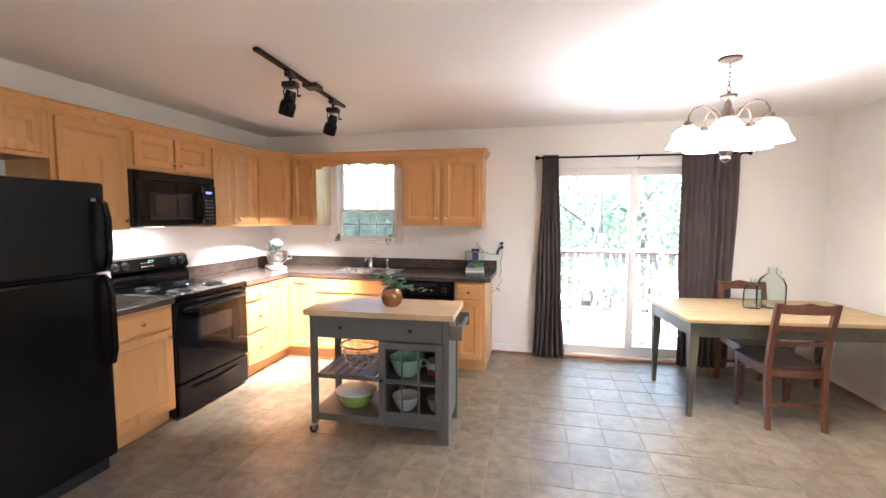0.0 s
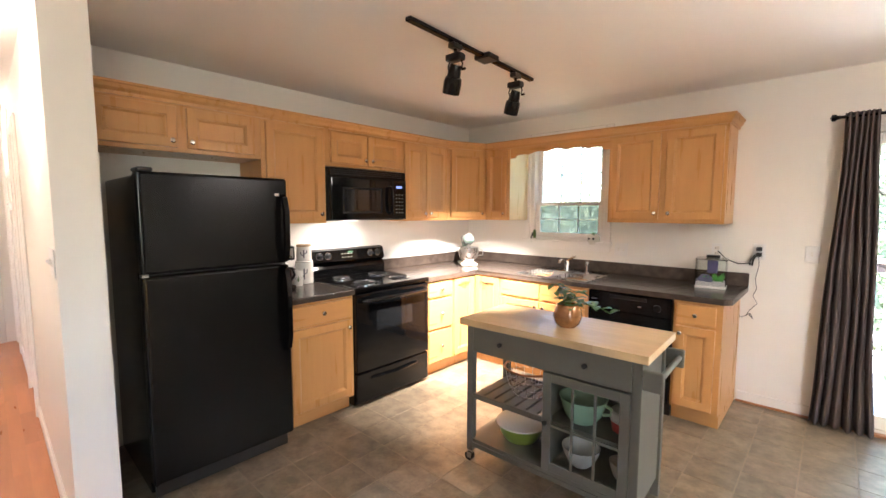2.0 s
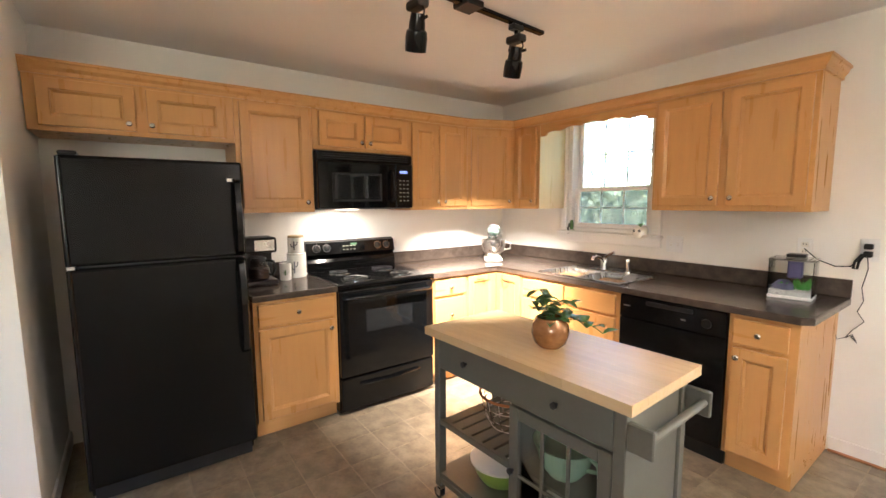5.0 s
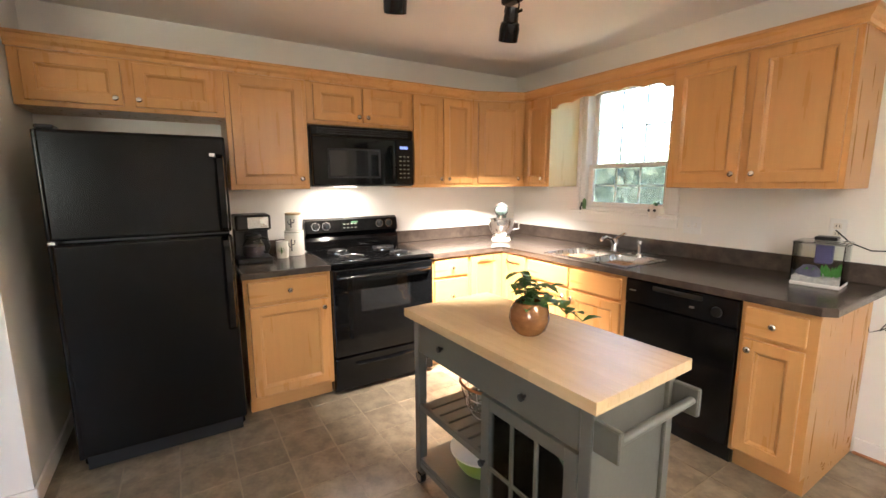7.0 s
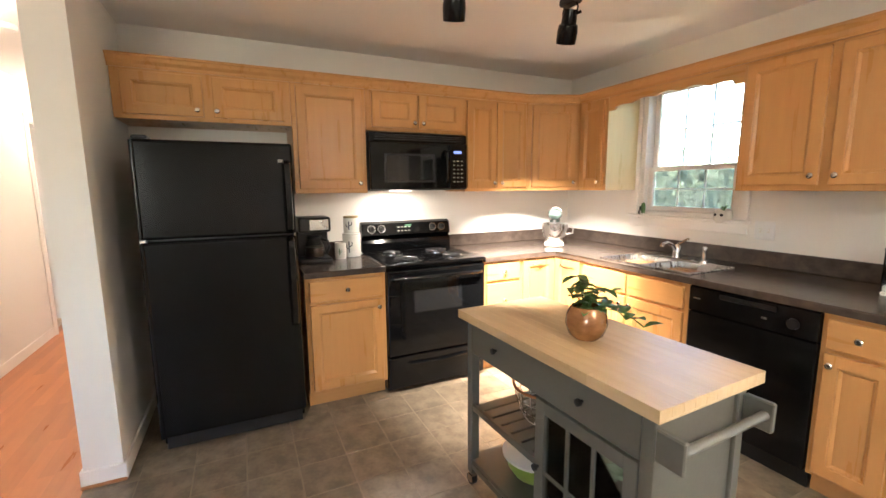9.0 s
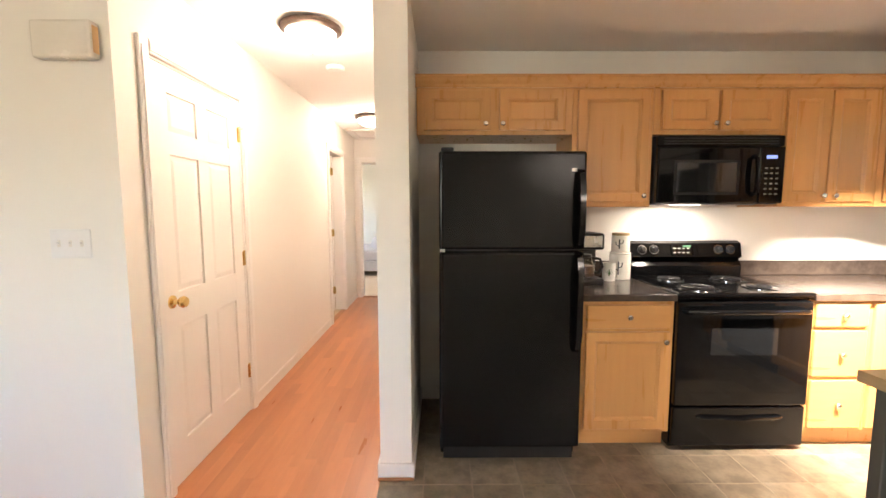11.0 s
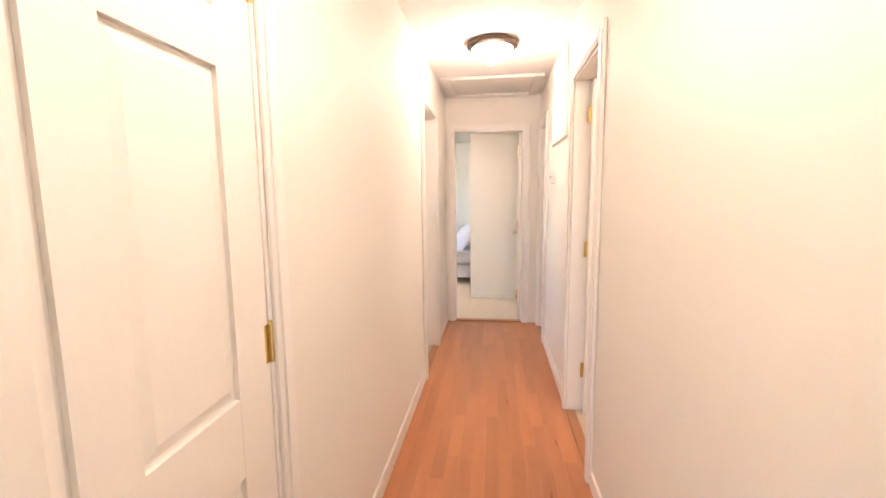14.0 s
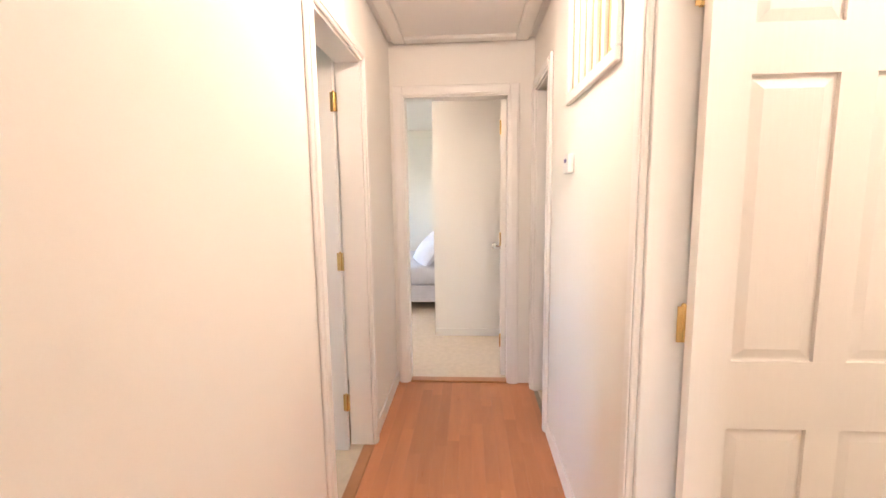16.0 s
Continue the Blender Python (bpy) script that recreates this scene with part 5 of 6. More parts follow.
mx = thing("stand_mixer", "pale aqua stand mixer with steel bowl in the corner", "mixer", (-1.56, 5.98, CZ), 50)
part("base", boxes((-0.08, 0.08, -0.16, 0.13, 0.0, 0.035), bevel=0.02, seg=3), CERAMIC, mx, "white base", True)
sec = lambda z, s: [(s * 0.05 * math.cos(a), 0.08 + 0.04 * math.sin(a), z) for a in (2 * math.pi * k / 16 for k in range(16))]
part("column", loft(B(), [sec(0.033, 1.2), sec(0.1, 0.9), sec(0.19, 0.85), sec(0.25, 1.0)]), MIXERGREEN, mx, "", True)
ell = []
for k in range(13):
    u = k / 12
    r = 0.058 * math.sqrt(max(1 - (2 * u - 1) ** 4, 0.02))
    ell.append([(r * math.cos(a), 0.15 - 0.33 * u, 0.27 + r * 0.85 * math.sin(a)) for a in (2 * math.pi * j / 18 for j in range(18))])
part("motor_head", loft(B(), ell), MIXERGREEN, mx, "pale aqua rounded motor head", True)
part("hub_band", lathe(B(), [(0.05, 0), (0.06, 0.002), (0.06, 0.014), (0.05, 0.016)], (0, -0.06, 0.27), 24, pose(0, 0, 0, 90)), CHROME, mx, "chrome band", True)
part("bowl", lathe(B(), [(0.0, 0.036), (0.05, 0.036), (0.055, 0.05), (0.09, 0.085), (0.108, 0.15), (0.108, 0.19), (0.112, 0.192), (0.104, 0.19), (0.1, 0.15), (0.08, 0.09), (0.0, 0.06)], (0, -0.07, 0), 32), STEEL, mx, "polished steel bowl", True)
hook_tube(mx, "bowl_handle", [(0.105, -0.07, 0.17), (0.15, -0.07, 0.16), (0.15, -0.07, 0.11), (0.095, -0.07, 0.1)], 0.006, STEEL)
part("beater_shaft", rod(B(), (0, -0.07, 0.22), (0, -0.07, 0.1), 0.012), STEEL, mx)

cm = thing("coffee_maker", "black drip coffee maker with glass carafe", "coffee maker", (-1.67, 3.975, CZ), 90)
part("base", boxes((-0.105, 0.105, -0.12, 0.1, 0.0, 0.035), bevel=0.01, seg=2), BLACKPLASTIC, cm)
part("tower", boxes((-0.105, 0.105, 0.03, 0.1, 0.0355, 0.31), bevel=0.01, seg=2), BLACKPLASTIC, cm)
hd = part("brew_head", boxes((-0.105, 0.105, -0.11, 0.0295, 0.21, 0.31), bevel=0.014, seg=2), BLACKPLASTIC, cm)
part("display_panel", boxes((-0.035, 0.088, -0.1125, -0.1105, 0.225, 0.295), bevel=0.001), STEEL, hd, "silver control panel")
cf = part("carafe", lathe(B(), [(0.0, 0.037), (0.055, 0.037), (0.068, 0.06), (0.066, 0.11), (0.045, 0.15), (0.048, 0.16), (0.044, 0.16), (0.041, 0.15), (0.062, 0.11), (0.064, 0.06), (0.0, 0.042)], (0, -0.05, 0), 28), GLASS, cm, "clear glass carafe", True)
part("coffee", lathe(B(), [(0.0, 0.043), (0.06, 0.045), (0.0625, 0.075), (0.061, 0.108), (0.0, 0.108)], (0, -0.05, 0), 24), SEATWOOD, cf, "", True)
part("carafe_lid", lathe(B(), [(0.0, 0.1605), (0.048, 0.1605), (0.046, 0.178), (0.0, 0.182)], (0, -0.05, 0), 24), BLACKPLASTIC, cf, "", True)
hook_tube(cf, "carafe_handle", [(0.045, -0.08, 0.16), (0.075, -0.12, 0.155), (0.085, -0.13, 0.11), (0.07, -0.11, 0.07), (0.055, -0.09, 0.07)], 0.009, BLACKPLASTIC)


def canister(z, r, h, mark):
    c = thing("canister", "round cream canister with a dark cactus motif", "canister", (-1.775, 4.265, z), 60, group="stacked canisters")
    part("body", lathe(B(), [(0.0, 0.0), (r - 0.004, 0.0), (r, 0.004), (r, h - 0.02), (r - 0.003, h - 0.016), (0.0, h - 0.016)], seg=32), CERAMIC, c, "", True)
    part("lid", lathe(B(), [(0.0, h - 0.0155), (r - 0.001, h - 0.0155), (r, h - 0.004), (r - 0.005, h), (0.0, h)], seg=32), TABLETOP if mark else CERAMIC, c, "wooden lid" if mark else "", True)
    bm = tube(B(), [(0, -r - 0.001, h * 0.2), (0, -r - 0.001, h * 0.68)], 0.0045, 8)
    tube(bm, [(-0.022, -r + 0.004, h * 0.55), (-0.02, -r + 0.003, h * 0.4), (0, -r, h * 0.34)], 0.0035, 8)
    tube(bm, [(0.022, -r + 0.004, h * 0.65), (0.02, -r + 0.003, h * 0.5), (0, -r, h * 0.44)], 0.0035, 8)
    part("cactus_motif", bm, PILLOWDARK, c, "dark green cactus motif", True)
    return c


canister(CZ, 0.066, 0.175, False)
canister(CZ + 0.175, 0.056, 0.125, True)
mg = thing("mug", "small cream mug with green plant motif", "mug", (-1.70, 4.165, CZ), 70)
part("cup", lathe(B(), [(0.0, 0.0), (0.038, 0.0), (0.041, 0.05), (0.04, 0.115), (0.037, 0.115), (0.037, 0.05), (0.0, 0.006)], seg=28), CERAMIC, mg, "", True)
bm = B()
for k in range(5):
    leaf_blade(bm, (0, -0.0425, 0.03), (0.35 * (k - 2), -0.05, 1.0), 0.05, 0.01, 0.0)
part("plant_motif", bm, LEAF, mg)

# fish tank with its filter
ft = thing("fish_tank", "small clear plastic fish tank with gravel and plants", "fish tank", (0.57, 6.225, CZ), 6)
TW, TD, TH = 0.095, 0.085, 0.205
part("bottom_tray", boxes((-TW, TW, -TD, TD, 0.0, 0.018), bevel=0.004), WHITEPLASTIC, ft)
for r in ((-TW, TW, -TD, -TD + 0.004), (-TW, TW, TD - 0.004, TD), (-TW, -TW + 0.004, -TD + 0.0045, TD - 0.0045), (TW - 0.004, TW, -TD + 0.0045, TD - 0.0045)):
    part("side", boxes((*r, 0.0185, TH)), PANE, ft, "clear plastic wall").visible_shadow = False
part("lid", boxes((-TW - 0.003, TW + 0.003, -TD - 0.003, TD + 0.003, TH + 0.0005, TH + 0.01), bevel=0.003), PANE, ft, "clear plastic lid")
part("gravel", boxes((-TW + 0.005, TW - 0.005, -TD + 0.005, TD - 0.005, 0.0185, 0.045), bevel=0.003), GRAVEL, ft, "white gravel")
flt = part("filter", boxes((-0.03, 0.035, 0.02, 0.07, 0.1, TH + 0.0), bevel=0.006), BLUEGREY, ft, "dark violet filter box")
part("filter_cap", boxes((-0.04, 0.045, 0.02, 0.1, TH + 0.0105, TH + 0.028), bevel=0.004), BLACKPLASTIC, flt)
bm = lathe(B(), [(0.0, 0.045), (0.05, 0.045), (0.045, 0.07), (0.028, 0.09), (0.0, 0.098)], (-0.035, -0.02, 0), 14)
for v in bm.verts:
    v.co += Vector((noise.noise(v.co * 40), noise.noise(v.co * 40 + Vector((5, 0, 0))), noise.noise(v.co * 40 + Vector((0, 5, 0))))) * 0.008
part("rock", bm, ROCK, ft, "blue-grey ornamental rock", True)
rnd = random.Random(8)
bm = B()
for k in range(40):
    leaf_blade(bm, (0.045 + rnd.uniform(-0.03, 0.03), rnd.uniform(-0.04, 0.03), 0.046), (rnd.uniform(-0.5, 0.5), rnd.uniform(-0.5, 0.5), 1), rnd.uniform(0.03, 0.065), 0.01, 0.0)
part("plastic_plant", bm, AQUAPLANT, ft, "bright green plastic plant")
bm = B()
for k in range(10):
    leaf_blade(bm, (-0.045 + rnd.uniform(-0.02, 0.02), -0.05, 0.046), (rnd.uniform(-0.6, 0.6), -0.1, 1), rnd.uniform(0.03, 0.05), 0.012, 0.0)
part("plastic_plant", bm, AQUAPLANT, ft, "bright green plastic plant")


def wall_plate(name, label, at, rz, w, h, kind_, n=1):
    """A cover plate, local: faces -y."""
    t = thing(name, label, "switch" if kind_ == "switch" else "outlet", at, rz)
    part("plate", boxes((-w / 2, w / 2, -0.006, -0.0005, -h / 2, h / 2), bevel=0.003), WHITEPLASTIC, t)
    for k in range(n):
        x = (k - (n - 1) / 2) * 0.046
        if kind_ == "switch":
            part("slot", boxes((x - 0.006, x + 0.006, -0.0075, -0.0062, -0.013, 0.013)), CERAMIC, t)
            part("toggle", boxes((x - 0.004, x + 0.004, -0.02, -0.0076, -0.002, 0.009), bevel=0.001), WHITEPLASTIC, t)
        else:
            for z in (-0.02, 0.02):
                part("socket", boxes((x - 0.016, x + 0.016, -0.0085, -0.0062, z - 0.014, z + 0.014), bevel=0.002), CERAMIC, t)
                part("slot", boxes((x - 0.008, x - 0.005, -0.009, -0.0086, z - 0.005, z + 0.006), (x + 0.005, x + 0.008, -0.009, -0.0086, z - 0.005, z + 0.006)), BLACKPLASTIC, t)
    return t


wall_plate("wall_switch", "white double switch plate beside the kitchen window", (-0.165, Y_WIN, 1.105), 0, 0.115, 0.115, "switch", 2)
wall_plate("wall_switch", "white single switch plate beside the sliding door", (1.115, Y_WIN, 1.15), 0, 0.075, 0.115, "switch")
wall_plate("wall_outlet", "white wall outlet above the fish tank", (0.56, Y_WIN, 1.14), 0, 0.07, 0.115, "outlet")
out = wall_plate("wall_outlet", "white wall outlet with two black plugs", (0.825, Y_WIN, 1.15), 0, 0.075, 0.118, "outlet")
wall_plate("wall_switch", "white triple switch plate on the end wall", (X_SW, 1.605, 1.208), 90, 0.165, 0.118, "switch", 3)
wall_plate("wall_switch", "white triple switch plate at the mouth of the hall", (-1.14, Y_HR, 1.228), 0, 0.165, 0.118, "switch", 3)
pl = thing("power_adapter", "black plug adapters with dangling cords on the outlet", "adapter", (0.825, Y_WIN - 0.0095, 1.15))
part("plug", boxes((-0.017, 0.017, -0.035, 0.0, 0.006, 0.034), bevel=0.004), BLACKPLASTIC, pl)
part("plug", boxes((-0.017, 0.017, -0.04, 0.0, -0.036, -0.006), bevel=0.004), BLACKPLASTIC, pl)
hook_tube(pl, "tank_cord", [(-0.01, -0.03, -0.02), (-0.06, -0.03, -0.09), (-0.12, -0.04, -0.095), (-0.19, -0.08, -0.06), (-0.235, -0.13, 0.0)], 0.0032, BLACKPLASTIC, "black power cord")
hook_tube(pl, "cord_bundle", [(-0.02, -0.03, -0.02), (-0.045, -0.03, -0.06), (-0.05, -0.03, -0.1), (-0.035, -0.03, -0.1), (-0.03, -0.03, -0.06), (-0.015, -0.03, -0.03)], 0.006, BLACKPLASTIC, "tied black cord bundle")
pts = [(0.0, -0.02, -0.035), (0.005, -0.012, -0.1), (-0.012, -0.01, -0.2), (0.0, -0.01, -0.27), (-0.02, -0.01, -0.33), (0.01, -0.01, -0.38), (-0.035, -0.01, -0.44), (-0.055, -0.01, -0.48), (-0.09, -0.01, -0.5), (-0.1, -0.01, -0.46), (-0.13, -0.01, -0.42), (-0.13, -0.01, -0.36), (-0.155, -0.01, -0.31), (-0.14, -0.01, -0.26), (-0.135, -0.01, -0.2)]
hook_tube(pl, "thin_cord", pts, 0.0022, BLACKPLASTIC, "thin dangling cord")
hook_tube(pl, "cord_end", [(-0.055, -0.012, -0.48), (-0.03, -0.012, -0.46), (-0.01, -0.012, -0.5), (-0.035, -0.012, -0.47)], 0.004, BLACKPLASTIC)

ch = thing("door_chime", "plain cream door chime box high on the wall", "door chime", (X_SW, 1.668, 1.915), 90)
part("cover", boxes((-0.115, 0.115, -0.05, -0.001, 0.0, 0.14), bevel=0.012, seg=2), CERAMIC, ch)
part("side_grille", boxes((0.1152, 0.117, -0.04, -0.012, 0.02, 0.12)), PALEMAPLE, ch)

th = thing("thermostat", "small white thermostat on the hall wall", "thermostat", (-4.28, Y_HR, 1.48))
part("case", boxes((-0.045, 0.045, -0.028, -0.001, -0.04, 0.04), bevel=0.006, seg=2), WHITEPLASTIC, th)
part("dial", boxes((-0.02, 0.02, -0.03, -0.0282, 0.004, 0.02)), BLUEGREY, th)

vg = thing("return_air_grille", "white return air grille high on the hall wall", "vent", (-4.02, Y_HR, 1.728))
GW, GH = 0.31, 0.575
part("grille_frame", boxes((-GW, GW, -0.022, -0.001, 0, 0.045), (-GW, GW, -0.022, -0.001, GH - 0.045, GH), (-GW, -GW + 0.045, -0.0215, -0.001, 0.045, GH - 0.045), (GW - 0.045, GW, -0.0215, -0.001, 0.045, GH - 0.045), bevel=0.005), TRIM, vg)
part("backing", boxes((-GW + 0.045, GW - 0.045, -0.003, -0.0012, 0.045, GH - 0.045)), PALEMAPLE, vg)
for k in range(5):
    x = -GW + 0.045 + (k + 1) * (2 * GW - 0.09) / 6
    part("slat", boxes((x - 0.012, x + 0.012, -0.018, -0.0035, 0.0455, GH - 0.0455), bevel=0.002), TRIM, vg)
part("strike_plate", boxes((R2[0] + 0.0165, R2[0] + 0.019, 2.85, 2.88, 0.9, 0.98)), STEEL, thing("door_strike", "steel strike plate in the side-room door frame", "strike plate"))

# window sill ornaments
def sill_figure():
    t = thing("cactus_figurine", "small cactus in a white pot with black figure", "ornament", (-1.03, Y_WIN - 0.025, 1.135))
    part("pot", lathe(B(), [(0.0, 0.0), (0.02, 0.0), (0.024, 0.035), (0.0, 0.035)], seg=20), CERAMIC, t, "", True)
    part("cactus", lathe(B(), [(0.0, 0.0355), (0.014, 0.036), (0.017, 0.07), (0.014, 0.11), (0.0, 0.122)], seg=16), LEAF, t, "", True)
    part("figure", tube(B(), [(-0.03, -0.005, 0.0), (-0.034, -0.005, 0.05), (-0.02, -0.01, 0.058), (-0.02, -0.01, 0.085), (-0.005, -0.01, 0.075)], 0.007), BLACKPLASTIC, t, "black figure", True)
    part("tool", tube(B(), [(0.035, -0.008, 0.01), (0.06, -0.008, 0.012), (0.085, -0.008, 0.018)], 0.006), BLACKPLASTIC, t, "", True)
    p = thing("planter", "round white planter with two black spots and a succulent", "planter", (-0.415, Y_WIN - 0.012, 1.135))
    part("pot", lathe(B(), [(0.0, 0.0), (0.04, 0.0), (0.056, 0.03), (0.055, 0.07), (0.045, 0.085), (0.042, 0.08), (0.0, 0.075)], seg=28), CERAMIC, p, "", True)
    for x in (-0.022, 0.018):
        part("spot", lathe(B(), [(0.0, 0), (0.011, 0.0), (0.008, 0.006), (0.0, 0.007)], (x, -0.05, 0.055), 14, pose(0, 0, 0, 90)), BLACKPLASTIC, p, "black spot", True)
    bm = B()
    r = random.Random(3)
    for k in range(18):
        a = r.uniform(0, 6.28)
        leaf_blade(bm, (0, 0, 0.08), (math.cos(a), math.sin(a), r.uniform(0.4, 1.6)), r.uniform(0.03, 0.05), 0.014, 0.0)
    part("succulent", bm, LEAF, p)


sill_figure()

# hat rack in the entry, beyond the end of the switch wall
hr = thing("hat_rack", "low black metal hat rack with hooks in the entry", "rack", (-0.855, 0.78, 0.0), 180)
for s in (-1, 1):
    part("post", tube(B(), [(s * 0.14, 0, 0.0), (s * 0.14, 0, 0.75), (s * 0.13, 0, 0.775), (s * 0.105, 0, 0.785), (0.0, 0, 0.785)], 0.011), BLACK, hr, "", True)
    part("foot", boxes((s * 0.14 - 0.012, s * 0.14 + 0.012, -0.11, 0.11, 0.0, 0.014)), BLACK, hr)
part("cross_bar", boxes((-0.129, 0.129, -0.008, 0.008, 0.33, 0.38)), BLACK, hr, "flat lower bar with hooks")
part("cross_bar", boxes((-0.129, 0.129, -0.008, 0.008, 0.66, 0.70)), BLACK, hr)
for x, z in ((-0.09, 0.345), (0.0, 0.345), (0.09, 0.345), (-0.14, 0.72), (0.14, 0.72), (0.0, 0.80)):
    part("hook", tube(B(), [(x, -0.008, z), (x + 0.012, -0.03, z - 0.03), (x + 0.026, -0.045, z - 0.03), (x + 0.034, -0.05, z - 0.005)], 0.004), BLACK, hr, "", True)
ha = thing("straw_hat", "cream straw hat hanging on the rack", "hat", (-0.80, 0.815, 0.60), 170)
hm = pose(0, -0.02, 0, 84)
bm = lathe(B(), [(0.085, 0.0), (0.12, -0.004), (0.15, 0.006), (0.152, 0.01), (0.12, 0.001), (0.085, 0.005)], seg=40)
for v in bm.verts:
    v.co.z += 0.018 * math.sin(2 * math.atan2(v.co.y, v.co.x)) * max(0.0, (v.co.xy.length - 0.09) / 0.06)
part("brim", bm, STRAW, ha, "wide rolled brim", True, m=hm)
bm = lathe(B(), [(0.086, 0.003), (0.084, 0.04), (0.076, 0.085), (0.055, 0.1), (0.025, 0.088), (0.0, 0.082)], seg=40)
for v in bm.verts:
    v.co.x *= 0.86 + 0.14 * (1 - min(v.co.z / 0.1, 1.0))
part("crown", bm, STRAW, ha, "pinched crown", True, m=hm)
cane = thing("walking_stick", "thin black walking stick hanging on the hat rack", "stick", (-0.865, 0.80, 0.0))
part("shaft", rod(B(), (0, 0, 0.012), (0.0, 0.0, 0.44), 0.0065), BLACK, cane, "", True)
part("tip", rod(B(), (0, 0, 0.0), (0, 0, 0.014), 0.009), BLACKPLASTIC, cane)
part("wrist_strap", tube(B(), [(0.0, 0.006, 0.44), (0.012, 0.008, 0.41), (0.004, 0.009, 0.37), (-0.006, 0.008, 0.40), (0.0, 0.006, 0.44)], 0.003), WHITEPLASTIC, cane, "pale wrist strap", True)

# ---- dining space ----
TB = 5.5
tb = thing("dining_table", "wooden dining table with pale top and distressed green base", "dining table", (2.225, 5.165, 0), TB)
TLN, TWD, TZ = 1.48, 0.84, 0.735
tt = part("tabletop", boxes((0.02, TLN - 0.02, 0.02, TWD - 0.02, TZ - 0.03, TZ - 0.024)), TABLETOP, tb)
for k in range(6):
    part("board", boxes((0, TLN, 0, TWD / 6 - 0.0008, 0, 0.024), bevel=0.002), TABLETOP, tt, m=pose(0, k * TWD / 6, TZ - 0.0239))
for r in ((0.05, TLN - 0.05, 0.045, 0.07), (0.05, TLN - 0.05, TWD - 0.07, TWD - 0.045)):
    part("apron", boxes((*r, TZ - 0.135, TZ - 0.0305), bevel=0.003), TABLEGREEN, tb)
for r in ((0.045, 0.07, 0.071, TWD - 0.071), (TLN - 0.07, TLN - 0.045, 0.071, TWD - 0.071)):
    part("apron", boxes((*r, TZ - 0.135, TZ - 0.0305), bevel=0.003), TABLEGREEN, tb)
for x in (0.045, TLN - 0.105):
    for y in (0.045, TWD - 0.105):
        sq = lambda e, z: [(x + e, y + e, z), (x + 0.06 - e, y + e, z), (x + 0.06 - e, y + 0.06 - e, z), (x + e, y + 0.06 - e, z)]
        part("leg", loft(B(), [sq(0.016, 0.0), sq(0.008, 0.3), sq(-0.001, TZ - 0.16), sq(-0.003, TZ - 0.031)]), TABLEGREEN, tb)


def chair(at, rz, label):
    """Local: the seat faces +y, the back is at y = 0."""
    t = thing("dining_chair", label, "chair", at, rz, group="chairs at the dining table")
    W, D, SH, H = 0.39, 0.42, 0.435, 0.885
    ring = lambda z, e: [(e, 0.02 + e, z), (W - e, 0.02 + e, z), (W + 0.012 - e, D - 0.03, z), (W - 0.03, D - e, z), (0.03, D - e, z), (-0.012 + e, D - 0.03, z)]
    part("seat", loft(B(), [ring(SH - 0.022, 0.004), ring(SH - 0.016, 0.0), ring(SH - 0.004, 0.0), ring(SH, 0.006)]), SEATWOOD, t, "dark wooden seat")
    for x in (0.0, W - 0.035):
        s = lambda y, z, e=0.0: [(x + e, y, z), (x + 0.035 - e, y, z), (x + 0.035 - e, y + 0.03, z), (x + e, y + 0.03, z)]
        part("back_post", loft(B(), [s(-0.03, 0.0, 0.003), s(0.0, 0.25), s(0.01, SH), s(-0.02, 0.68), s(-0.065, H)]), CHAIRWOOD, t)
    for x in (0.005, W - 0.04):
        q = lambda e, z: [(x + e, D - 0.055 + e, z), (x + 0.035 - e, D - 0.055 + e, z), (x + 0.035 - e, D - 0.02 - e, z), (x + e, D - 0.02 - e, z)]
        part("front_leg", loft(B(), [q(0.005, 0.0), q(0.0, 0.25), q(-0.002, SH - 0.0225)]), CHAIRWOOD, t)
    for z, hgt, y, wavy in ((H - 0.07, 0.065, -0.058, True), (0.695, 0.035, -0.026, False), (0.59, 0.03, -0.012, False)):
        bm = B()
        n = 16
        secs = []
        for k in range(n + 1):
            u = k / n
            x = 0.034 + (W - 0.068) * u
            bow = -0.018 * math.sin(math.pi * u)
            top = hgt + (0.014 * math.sin(math.pi * u) - 0.012 * abs(math.sin(2 * math.pi * u)) if wavy else 0)
            secs.append([(x, y + bow, z), (x, y + bow + 0.016, z), (x, y + bow + 0.013, z + top), (x, y + bow - 0.003, z + top)])
        part("back_rail", loft(bm, secs), CHAIRWOOD, t)
    for r in ((0.036, W - 0.036, 0.012, 0.03), (0.041, W - 0.041, D - 0.05, D - 0.03)):
        part("seat_rail", boxes((*r, SH - 0.075, SH - 0.0225)), CHAIRWOOD, t)
    for x in (0.008, W - 0.03):
        part("side_rail", boxes((x, x + 0.02, 0.04, D - 0.056, SH - 0.075, SH - 0.0225)), CHAIRWOOD, t)
        part("corner_brace", tube(B(), [(x + 0.01, D - 0.045, 0.25), (x + 0.01, D - 0.07, 0.33), (x + 0.01, D - 0.16, SH - 0.07)], 0.007), CHAIRWOOD, t, "", True)
    part("stretcher", boxes((0.036, W - 0.036, 0.002, 0.016, 0.16, 0.185)), CHAIRWOOD, t)
    return t


chair((2.735, 5.165, 0), 5, "red-brown wooden ladder-back dining chair pulled to the table")
chair((3.165, 6.115, 0), 183, "red-brown wooden ladder-back dining chair behind the table")


